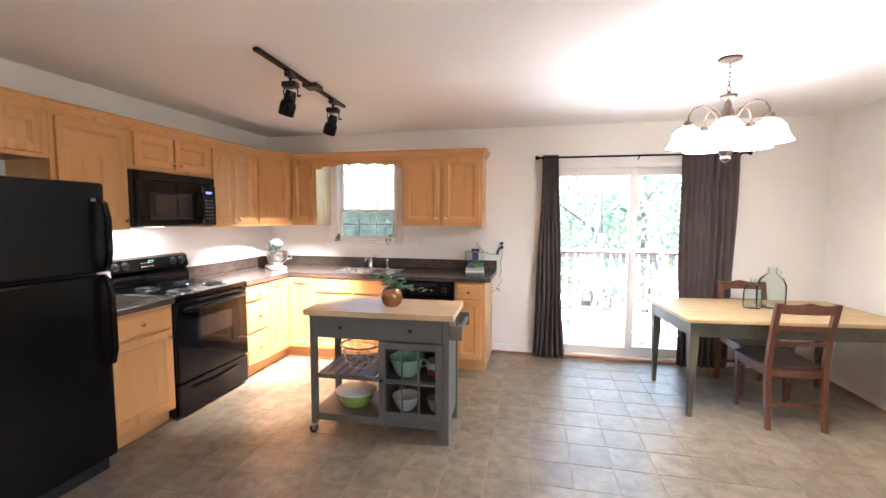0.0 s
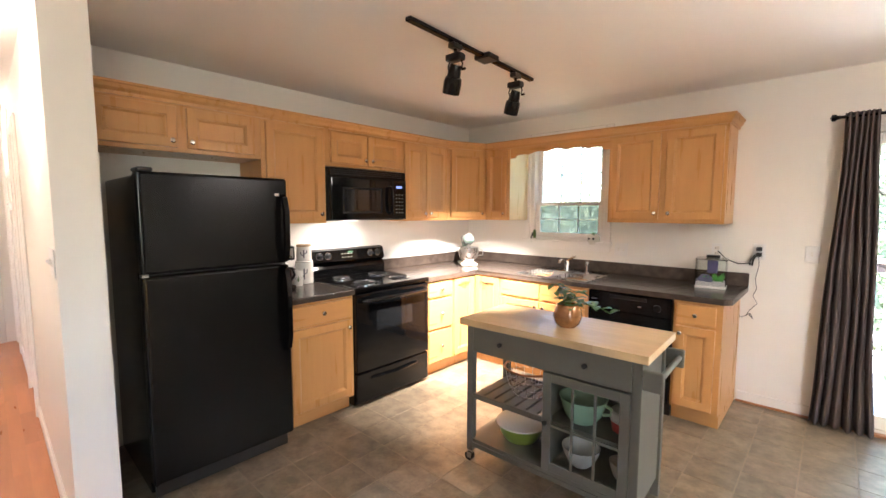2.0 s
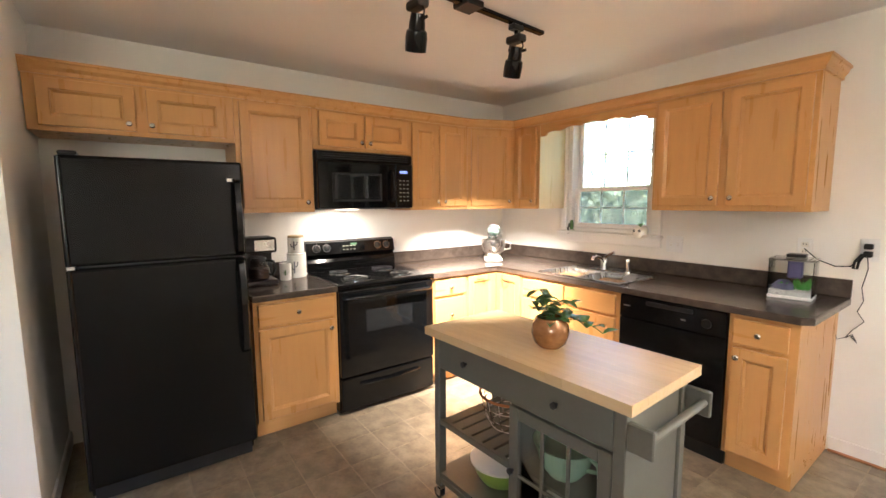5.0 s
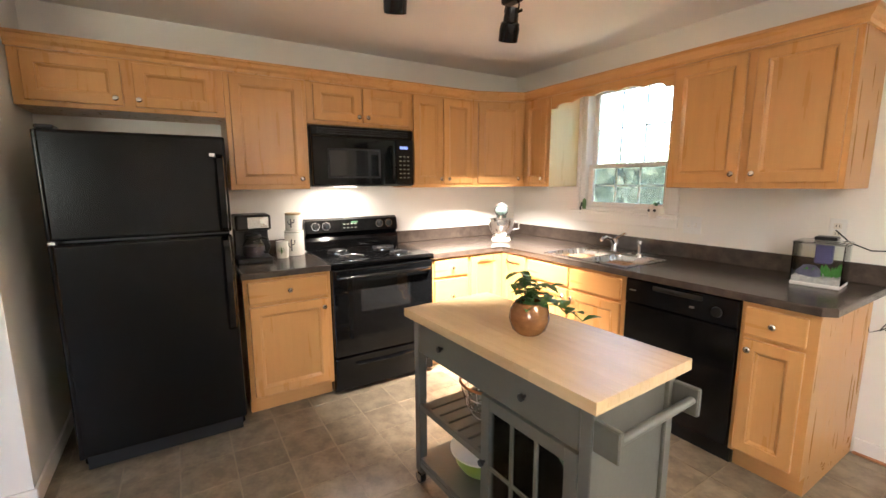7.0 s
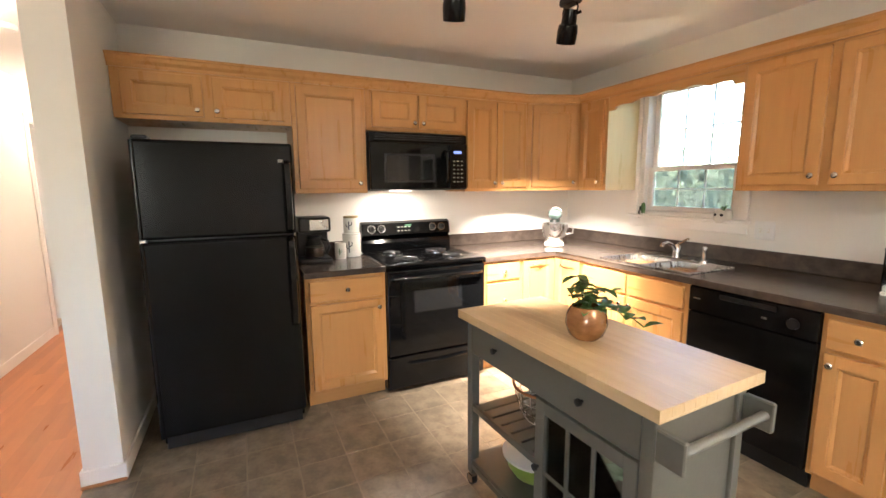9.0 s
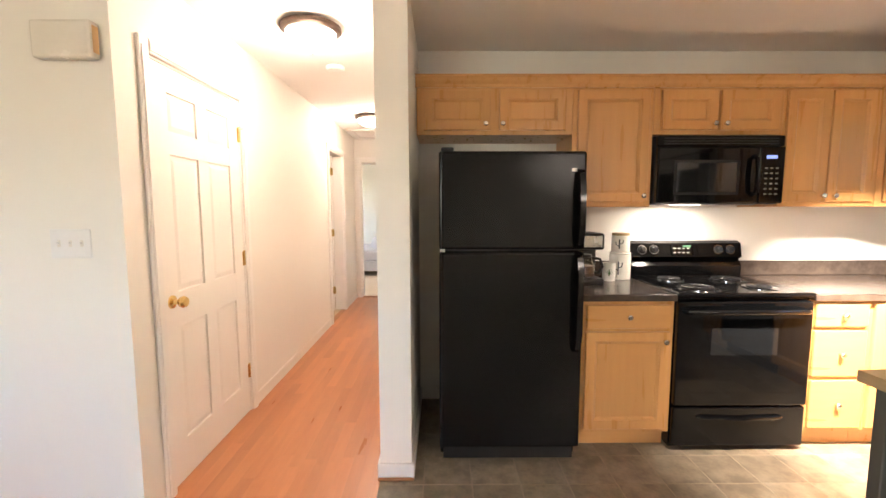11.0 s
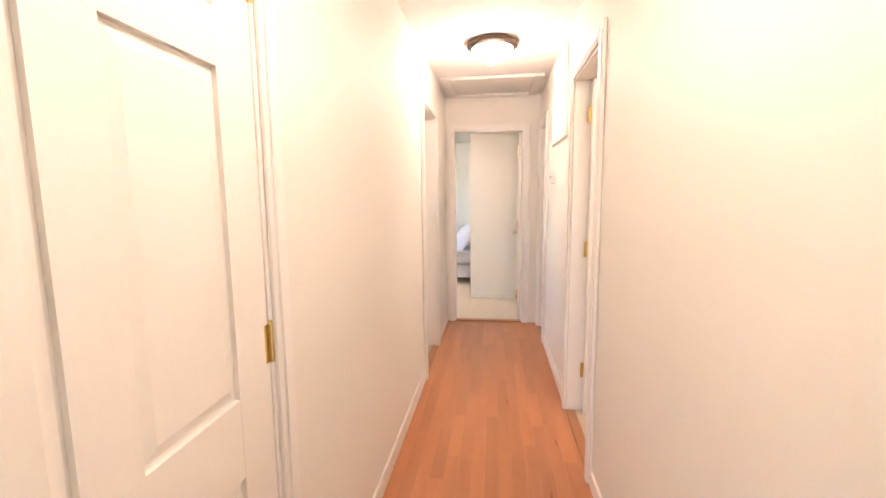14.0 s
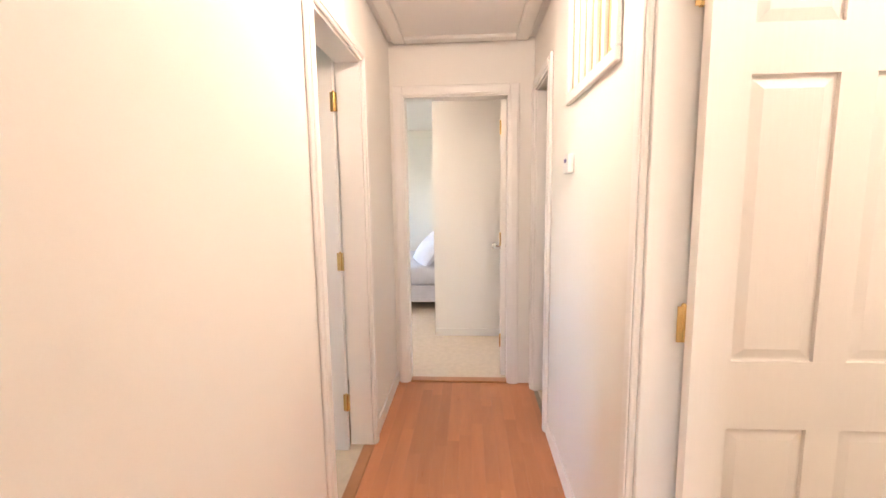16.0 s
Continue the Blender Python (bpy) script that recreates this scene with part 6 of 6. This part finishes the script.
def jug(at, r, h, handle):
    t = thing("glass_jug", "clear pale-aqua glass jug on the dining table", "jug", at, group="glass jugs on the table")
    part("body", lathe(B(), [(0.0, 0.004), (r * 0.9, 0.0), (r, 0.015), (r, h * 0.55), (r * 0.8, h * 0.72), (r * 0.32, h * 0.86), (r * 0.28, h * 0.94), (r * 0.34, h), (r * 0.28, h), (r * 0.23, h * 0.94), (r * 0.26, h * 0.86), (r * 0.75, h * 0.71), (r - 0.004, h * 0.55), (r - 0.004, 0.018), (0.0, 0.01)], seg=32), AQUAGLASS, t, "", True)
    if handle:
        part("ring_handle", tube(B(), [(r * 0.28, 0, h * 0.92), (r * 0.55, 0, h * 0.93), (r * 0.6, 0, h * 0.84), (r * 0.42, 0, h * 0.82)], 0.006), AQUAGLASS, t, "", True)


jug((2.86, 5.70, TZ), 0.062, 0.235, True)
jug((3.02, 5.765, TZ), 0.098, 0.32, True)

# curtains on a rod
rd_ = thing("curtain_rod", "black metal curtain rod with ball finials", "curtain rod", (0, Y_WIN - 0.085, 2.04))
part("pole", rod(B(), (1.20, 0, 0), (3.04, 0, 0), 0.0095, seg=14), BLACK, rd_, "", True)
for x, s in ((1.20, -1), (3.04, 1)):
    part("finial", lathe(B(), [(0.0, 0), (0.012, 0.0), (0.012, 0.012), (0.022, 0.022), (0.022, 0.04), (0.0, 0.05)], (x, 0, 0), 16, pose(0, 0, 0, 0, 90 * s)), BLACK, rd_, "", True)
for x in (1.235, 2.13, 3.0):
    part("bracket", tube(B(), [(x, 0.084, -0.03), (x, 0.05, -0.03), (x, 0.0, -0.012)], 0.006), BLACK, rd_, "", True)


def curtain(xa, xb, xa2, xb2, folds, label, seed):
    """A hanging cloth between xa and xb at the top and xa2 and xb2 at the foot."""
    rr = random.Random(seed)
    n, rows = folds * 10, 22
    ph = [rr.uniform(-0.6, 0.6) for _ in range(folds + 2)]
    verts, faces = [], []
    for j in range(rows + 1):
        v = j / rows
        z = 2.065 - v * 2.045
        for k in range(n + 1):
            u = k / n
            a, c = xa + (xa2 - xa) * v ** 1.3, xb + (xb2 - xb) * v ** 1.3
            x = a + (c - a) * u + 0.006 * math.sin(9 * v + 5 * u + ph[0])
            amp = 0.021 + 0.016 * v + 0.008 * math.sin(u * 11 + ph[1])
            if 0.012 < v < 0.03:
                amp *= 0.8
            y = Y_WIN - 0.085 + amp * math.sin(2 * math.pi * folds * u + ph[int(u * folds)] * 0.5 + 0.7 * v * math.sin(u * 6 + ph[2])) - 0.02 * v
            verts.append((x, y, z))
    for j in range(rows):
        for k in range(n):
            i = j * (n + 1) + k
            faces.append((i, i + 1, i + n + 2, i + n + 1))
    me = bpy.data.meshes.new("curtain")
    me.from_pydata(verts, [], faces)
    me.materials.append(CURTAIN)
    me.shade_smooth()
    ob = new("curtain", me)
    mod = ob.modifiers.new("thick", "SOLIDIFY")
    mod.thickness = 0.003
    return tagged(ob, label, "curtain", "curtains at the sliding door")


curtain(1.225, 1.385, 1.16, 1.475, 6, "dark taupe curtain drawn aside and gathered at the sliding door", 1)
curtain(2.50, 2.99, 2.53, 2.95, 9, "dark taupe curtain half drawn over the sliding door", 2)

# chandelier
cd_ = thing("chandelier", "bronze five-arm chandelier with lit opal glass shades", "chandelier", (2.25, 4.755, CEIL_Z))
part("canopy", lathe(B(), [(0.0, -0.002), (0.065, -0.002), (0.06, -0.016), (0.02, -0.028), (0.0, -0.03)], seg=28), BRONZE, cd_, "bronze ceiling canopy", True)
for k in range(6):
    z = -0.04 - k * 0.026
    ring = [(0.009 * math.cos(a) if k % 2 else 0, 0 if k % 2 else 0.009 * math.cos(a), z + 0.017 * math.sin(a)) for a in (2 * math.pi * j / 12 for j in range(13))]
    part("chain_link", tube(B(), ring, 0.0025, 6), BRONZE, cd_, "", True)
part("column", lathe(B(), [(0.0, -0.19), (0.01, -0.19), (0.012, -0.205), (0.045, -0.212), (0.04, -0.225), (0.014, -0.24), (0.02, -0.28), (0.034, -0.31), (0.03, -0.35), (0.012, -0.38), (0.016, -0.46), (0.04, -0.50), (0.042, -0.53), (0.02, -0.56), (0.028, -0.575), (0.012, -0.595), (0.0, -0.6)], seg=24), BRONZE, cd_, "turned bronze column", True)
for k in range(5):
    a = radians(72 * k + 33)
    c, s = math.cos(a), math.sin(a)
    prof = [(0.03, -0.385), (0.055, -0.33), (0.09, -0.28), (0.135, -0.262), (0.18, -0.278), (0.2, -0.315), (0.205, -0.355)]
    arm = part("arm", tube(B(), [(r * c, r * s, z) for r, z in prof], 0.005), BRONZE, cd_, "curved bronze arm", True)
    part("socket", lathe(B(), [(0.0, -0.35), (0.02, -0.35), (0.026, -0.37), (0.036, -0.377), (0.03, -0.387), (0.0, -0.387)], (0.205 * c, 0.205 * s, 0), 18), BRONZE, arm, "", True)
    part("shade", lathe(B(), [(0.032, -0.387), (0.055, -0.395), (0.078, -0.425), (0.089, -0.465), (0.108, -0.497), (0.114, -0.502), (0.109, -0.499), (0.085, -0.465), (0.073, -0.425), (0.05, -0.398)], (0.205 * c, 0.205 * s, 0), 28), SHADEGLOW, arm, "lit opal glass bell shade", True)
    lamp("chandelier_bulb", "POINT", CHANDELIER_W, pose(2.25 + 0.205 * c, 4.755 + 0.205 * s, CEIL_Z - 0.46), size=0.035)

# ---- bedroom seen through the hall ----
bd = thing("bed", "bed with pale grey spread and dark gap under the frame", "bed", (-8.75, 0.35, 0.012))
part("box_base", boxes((0.03, 1.5, 0.03, 2.0, 0.1, 0.3), bevel=0.01), LINEN, bd)
part("mattress", boxes((0, 1.53, 0, 2.03, 0.301, 0.52), bevel=0.05, seg=3), LINEN, bd, "", True)
for x, y in ((0.06, 0.06), (1.44, 0.06), (0.06, 1.93), (1.44, 1.93)):
    part("leg", boxes((x, x + 0.04, y, y + 0.04, 0.0, 0.0995)), SEATWOOD, bd)


def pillow(at, r, w, h, d, material, label):
    bm = B()
    bmesh.ops.create_cube(bm, size=1.0)
    bmesh.ops.subdivide_edges(bm, edges=bm.edges[:], cuts=7, use_grid_fill=True)
    for v in bm.verts:
        x, y, z = v.co * 2
        f = (1 - 0.75 * abs(x) ** 3) * (1 - 0.75 * abs(z) ** 3)
        v.co = Vector((x * w / 2, y * d / 2 * max(f, 0.12), z * h / 2))
    ob = single("pillow", bm, material, label, "pillow", at, group="pillows on the bed", smooth=True)
    ob.matrix_basis = pose(*at, *r)


pillow((-7.62, 2.12, 0.74), (-24, 0, 6), 0.66, 0.46, 0.2, LINEN, "white pillow propped at the head of the bed")
pillow((-7.56, 1.86, 0.70), (-38, 8, 25), 0.48, 0.42, 0.18, LINEN, "pale blue-grey pillow leaning on another")
pillow((-7.95, 1.95, 0.72), (-32, 0, 0), 0.45, 0.42, 0.17, PILLOWDARK, "charcoal cushion on the bed")

# ---- outdoors ----
GZ = -2.6
bm = B()
bmesh.ops.create_grid(bm, x_segments=60, y_segments=60, size=1.0)
for v in bm.verts:
    v.co = Vector((math.copysign(abs(v.co.x) ** 3, v.co.x) * 900, math.copysign(abs(v.co.y) ** 3, v.co.y) * 900, 0))
    v.co.z = GZ + 0.25 * noise.noise(v.co * 0.05) + (0.0 if v.co.length < 30 else 0.6 * noise.noise(v.co * 0.02))
single("ground", bm, GROUND, "forest floor of leaf litter and moss", "ground", kind="structure")
single("foundation", boxes((-9.4, X_EAST + 0.12, Y_SOUTH - 0.12, Y_WIN + 0.14, GZ - 0.4, -0.2505)), SIDING, "house foundation wall below the floors", "foundation", kind="structure")

DX0, DX1, DY0, DY1, DZ = -0.3, 4.3, Y_WIN + 0.145, 9.15, -0.06
deck = thing("deck", "weathered grey wooden deck behind the house", "deck", (0, 0, 0), kind="structure")
part("joists", boxes((DX0 + 0.02, DX1 - 0.02, DY0 + 0.02, DY1 - 0.02, DZ - 0.25, DZ - 0.0255)), RAILWOOD, deck)
for x, y in ((DX0 + 0.1, DY1 - 0.2), (2.0, DY1 - 0.2), (DX1 - 0.2, DY1 - 0.2)):
    part("deck_post", boxes((x, x + 0.1, y, y + 0.1, GZ - 0.3, DZ - 0.2505)), RAILWOOD, deck)
plank = mesh_of("deck_board", boxes((DX0, DX1, 0, 0.134, -0.025, 0), bevel=0.003), DECK)
y = DY0
while y < DY1 - 0.1:
    ob = new("deck_board", plank)
    ob.parent = deck
    ob.matrix_basis = pose(0, y, DZ)
    y += 0.14

rail = thing("deck_railing", "brown wooden deck railing with square balusters", "railing", (0, 0, DZ))


def railing(a, c, fixed, along):
    put = lambda u0, u1, v0, v1, z0, z1, nm: part(nm, boxes((u0, u1, v0, v1, z0, z1)) if along == "x" else boxes((v0, v1, u0, u1, z0, z1)), RAILWOOD, rail)
    put(a, c, fixed - 0.07, fixed + 0.07, 0.96, 1.0, "cap_rail")
    put(a, c, fixed - 0.02, fixed + 0.02, 0.86, 0.959, "top_rail")
    put(a, c, fixed - 0.02, fixed + 0.02, 0.08, 0.16, "bottom_rail")
    u = a + 0.06
    while u < c - 0.03:
        put(u, u + 0.035, fixed - 0.055, fixed - 0.0205, 0.1, 0.94, "baluster")
        u += 0.135
    u = a
    while u < c + 0.01:
        put(u - 0.045, u + 0.045, fixed + 0.0205, fixed + 0.11, 0.0, 0.955, "post")
        u += (c - a) / 3


railing(DX0, DX1 - 0.15, DY1 - 0.12, "x")
railing(DY0 + 0.05, DY1 - 0.3, DX1 - 0.12, "y")
railing(DY0 + 0.05, DY1 - 0.3, DX0 + 0.12, "y")

# metal garden furniture on the deck
WHITEMETAL = surface("white_painted_metal", (0.7, 0.7, 0.69), None, 0.4, scale=8, fine=80, bump=0.02)
pt = thing("patio_table", "round white metal patio table on the deck", "patio table", (2.15, 8.05, DZ))
part("table_top", lathe(B(), [(0.0, 0.70), (0.44, 0.70), (0.45, 0.71), (0.44, 0.72), (0.0, 0.72)], seg=40), WHITEMETAL, pt, "", True)
for k in range(4):
    a = radians(90 * k + 40)
    c, s = math.cos(a), math.sin(a)
    part("leg", tube(B(), [(0.36 * c, 0.36 * s, 0.7), (0.2 * c, 0.2 * s, 0.4), (0.33 * c, 0.33 * s, 0.0)], 0.011), WHITEMETAL, pt, "", True)


def patio_chair(at, rz):
    t = thing("patio_chair", "white metal patio chair with curved back on the deck", "patio chair", at, rz, group="patio chairs")
    part("seat", lathe(B(), [(0.0, 0.42), (0.2, 0.425), (0.21, 0.435), (0.2, 0.44), (0.0, 0.435)], seg=28), WHITEMETAL, t, "", True)
    part("back_hoop", tube(B(), [(-0.2, -0.05, 0.43), (-0.23, -0.13, 0.62), (-0.18, -0.2, 0.82), (0, -0.23, 0.9), (0.18, -0.2, 0.82), (0.23, -0.13, 0.62), (0.2, -0.05, 0.43)], 0.011), WHITEMETAL, t, "", True)
    for k in range(7):
        x = -0.15 + 0.05 * k
        part("back_wire", tube(B(), [(x * 0.8, -0.18, 0.44), (x, -0.2, 0.65), (x * 0.9, -0.225, 0.87 - abs(x) * 0.5)], 0.005, 6), WHITEMETAL, t, "", True)
    for x, y_ in ((-0.15, 0.12), (0.15, 0.12), (-0.15, -0.14), (0.15, -0.14)):
        part("leg", tube(B(), [(x, y_, 0.425), (x * 1.1, y_ * 1.15, 0.2), (x * 1.3, y_ * 1.35, 0.0)], 0.01), WHITEMETAL, t, "", True)


patio_chair((1.45, 7.75, DZ), -100)
patio_chair((2.0, 8.72, DZ), 170)
patio_chair((2.85, 7.85, DZ), 100)
um = thing("leaning_pole", "white pole leaning against the deck railing", "pole", (3.25, 8.3, DZ))
part("shaft", rod(B(), (0.0, 0.0, 0.0), (-0.72, 0.62, 2.45), 0.024), WHITEMETAL, um, "", True)
part("cap", lathe(B(), [(0.0, 0), (0.03, 0.0), (0.02, 0.05), (0.0, 0.055)], (-0.72, 0.62, 2.45), 12), WHITEMETAL, um, "", True)


def leaf_cloud(name, n, spread, seed, size, lift):
    """Many small bent leaves strewn in uneven clumps."""
    r = np.random.RandomState(seed)
    clumps = r.normal(0, 1, (34, 3)) * spread + (0, 0, lift)
    which = r.randint(0, 34, n)
    c = clumps[which] + r.normal(0, 1, (n, 3)) * 0.42
    d = r.normal(0, 1, (n, 3))
    d /= np.linalg.norm(d, axis=1)[:, None]
    e = np.cross(d, r.normal(0, 1, (n, 3)))
    e /= np.linalg.norm(e, axis=1)[:, None]
    s = size * r.uniform(0.6, 1.4, n)[:, None]
    v = np.stack([c - d * s, c + e * s * 0.5, c + d * s, c - e * s * 0.5], 1).reshape(-1, 3)
    f = np.arange(4 * n).reshape(-1, 4)
    me = bpy.data.meshes.new(name)
    me.from_pydata(v.tolist(), [], f.tolist())
    me.materials.append(FOREST)
    return me


CROWNS = [leaf_cloud("crown", 4800, (1.9, 1.9, 2.2), 11 + k, 0.075, 5.6 + k * 0.5) for k in range(3)]
UNDERS = [leaf_cloud("foliage", 3200, (1.3, 1.3, 0.8), 31 + k, 0.06, 1.2) for k in range(2)]


def tree_mesh(seed, h):
    r = random.Random(seed)
    bm = B()
    lean = (r.uniform(-0.5, 0.5), r.uniform(-0.5, 0.5))
    rings = []
    for k in range(9):
        u = k / 8
        rad = 0.17 * (1 - 0.75 * u) + 0.08 * max(0, 0.15 - u)
        rings.append([(lean[0] * u * u + rad * math.cos(a), lean[1] * u * u + rad * math.sin(a), h * u - 0.3) for a in (2 * math.pi * j / 10 for j in range(10))])
    loft(bm, rings)
    for k in range(9):
        u = r.uniform(0.35, 0.9)
        a = r.uniform(0, 6.28)
        p = (lean[0] * u * u, lean[1] * u * u, h * u)
        n = r.uniform(1.2, 2.4)
        rod(bm, p, (p[0] + n * math.cos(a), p[1] + n * math.sin(a), p[2] + n * 0.55), 0.05 * (1.2 - u), 0.012, 7)
    return mesh_of("trunk", bm, BARK, True)


TRUNKS = [tree_mesh(s, h) for s, h in ((1, 8.5), (2, 9.5), (3, 10.5))]
r = random.Random(21)
spots = []
for k in range(34):
    a = radians(r.uniform(38, 112))
    d = r.uniform(9.5, 27)
    x, y = 1.3 + d * math.cos(a), 3.5 + d * math.sin(a)
    if y > 10.6 and all(math.hypot(x - p, y - q) > 1.5 for p, q in spots):
        spots.append((x, y))
for k, (x, y) in enumerate(spots):
    t = thing("tree", "tall forest tree with thin leafy crown", "tree", (x, y, GZ), r.uniform(0, 360), group="forest trees behind the deck")
    s = r.uniform(0.85, 1.25)
    for nm, me in (("trunk", TRUNKS[k % 3]), ("crown", CROWNS[(k // 2) % 3])):
        ob = new(nm, me)
        ob.parent = t
        ob.matrix_basis = Matrix.Diagonal((s, s, s, 1))
for k in range(18):
    a = radians(r.uniform(40, 125))
    d = r.uniform(9.5, 22)
    x, y = 1.3 + d * math.cos(a), 3.5 + d * math.sin(a)
    if y < 10.8:
        continue
    t = thing("shrub", "leafy understorey shrub in the forest", "shrub", (x, y, GZ), r.uniform(0, 360), group="understorey shrubs")
    s = r.uniform(0.8, 1.7)
    ob = new("foliage", UNDERS[k % 2])
    ob.parent = t
    ob.matrix_basis = Matrix.Diagonal((s, s, s * 1.3, 1))
    part("stem", rod(B(), (0, 0, -0.1), (0.1, 0, 1.4), 0.03, 0.012, 6), BARK, t)
# a far belt of woods
rr_ = np.random.RandomState(4)
n = 26000
ang = np.radians(rr_.uniform(20, 160, n))
dist = rr_.uniform(34, 60, n)
hgt = GZ + rr_.beta(1.2, 2.0, n) * np.where(ang > np.radians(108), 6.5, 15)
c = np.stack([1.3 + dist * np.cos(ang), 3.5 + dist * np.sin(ang), hgt], 1)
d = rr_.normal(0, 1, (n, 3))
d /= np.linalg.norm(d, axis=1)[:, None]
e = np.cross(d, rr_.normal(0, 1, (n, 3)))
e /= np.linalg.norm(e, axis=1)[:, None]
s = rr_.uniform(0.35, 0.8, n)[:, None]
v = np.stack([c - d * s, c + e * s * 0.6, c + d * s, c - e * s * 0.6], 1).reshape(-1, 3)
me = bpy.data.meshes.new("far_woods")
me.from_pydata(v.tolist(), [], np.arange(4 * n).reshape(-1, 4).tolist())
me.materials.append(FOREST)
tagged(new("far_woods", me), "distant belt of green woods behind the deck", "woods", kind="stuff")

# ---- floors, piece by piece ----
TS = 0.2375
tile_mesh = mesh_of("tile", boxes((0, TS - 0.006, 0, TS - 0.006, -0.0015, 0.0), bevel=0.0012), TILE)
X_T0, Y_T0 = -0.74, 1.62
tiles = []
kx = math.floor((X_T0 - 0.685) / TS)
while 0.685 + kx * TS < X_EAST:
    ky = math.floor((Y_T0 - 3.483) / TS)
    while 3.483 + ky * TS < Y_WIN:
        x, y = 0.685 + kx * TS, 3.483 + ky * TS
        if x > X_EAST - TS and X_EAST - x < 0.03 or (x < X_T0 - 0.03 and y < PART_Y1):
            ky += 1
            continue
        tiles.append((x, y))
        ky += 1
    kx += 1
for kx2 in range(-12, -5):
    for ky2 in range(-3, 13):
        x, y = 0.685 + kx2 * TS, 3.483 + ky2 * TS
        if X_RANGE - TS < x < X_T0 and y > PART_Y1 - TS and (x, y) not in tiles:
            tiles.append((x, y))
tiles = sorted(set((round(x, 4), round(y, 4)) for x, y in tiles if x > X_RANGE - TS and y < Y_WIN and x < X_EAST - 0.02 and not (x < -1.2 and y < PART_Y1 - TS)),
               key=lambda p: math.hypot(p[0] - 0.6, p[1] - 4.4))
for x, y in tiles[:300]:
    ob = new("tile", tile_mesh)
    ob.parent = FLOORBASE
    ob.matrix_basis = pose(x, y, 0)
bm = B()
for x, y in tiles[300:]:
    box(bm, x, x + TS - 0.006, y, y + TS - 0.006, -0.0015, 0.0)
rest = part("tile_rest", bm, TILE, FLOORBASE)
tagged(rest, kind="stuff")


def planks(x0, x1, y0, y1, w, seed, limit):
    r = random.Random(seed)
    cache = {}
    y = y0
    extra = B()
    made = 0
    while y < y1 - 0.005:
        x = x1 + r.uniform(0.0, 0.4)
        wid = min(w, y1 - y)
        while x > x0:
            ln = r.choice((0.42, 0.58, 0.74, 0.9))
            a, c = max(x - ln, x0), min(x, x1)
            if c - a > 0.02:
                key = (round(c - a, 3), round(wid, 4))
                if made < limit:
                    if key not in cache:
                        cache[key] = mesh_of("plank", boxes((0, key[0] - 0.0002, 0, key[1] - 0.0002, -0.0015, 0.0)), PLANK)
                    ob = new("plank", cache[key])
                    ob.parent = FLOORBASE
                    ob.matrix_basis = pose(a, y, 0.002)
                    made += 1
                else:
                    box(extra, a, c - 0.0002, y, y + wid - 0.0002, -0.0015, 0.0)
            x -= ln
        y += w
    if len(extra.verts):
        tagged(part("plank_rest", extra, PLANK, FLOORBASE), kind="stuff")
    else:
        extra.free()


planks(X_END, X_T0 - 0.001, Y_HL - 0.13, Y_HR, 0.0667, 3, 220)
planks(-1.25, X_EAST, Y_SOUTH, Y_T0 - 0.002, 0.0667, 4, 0)
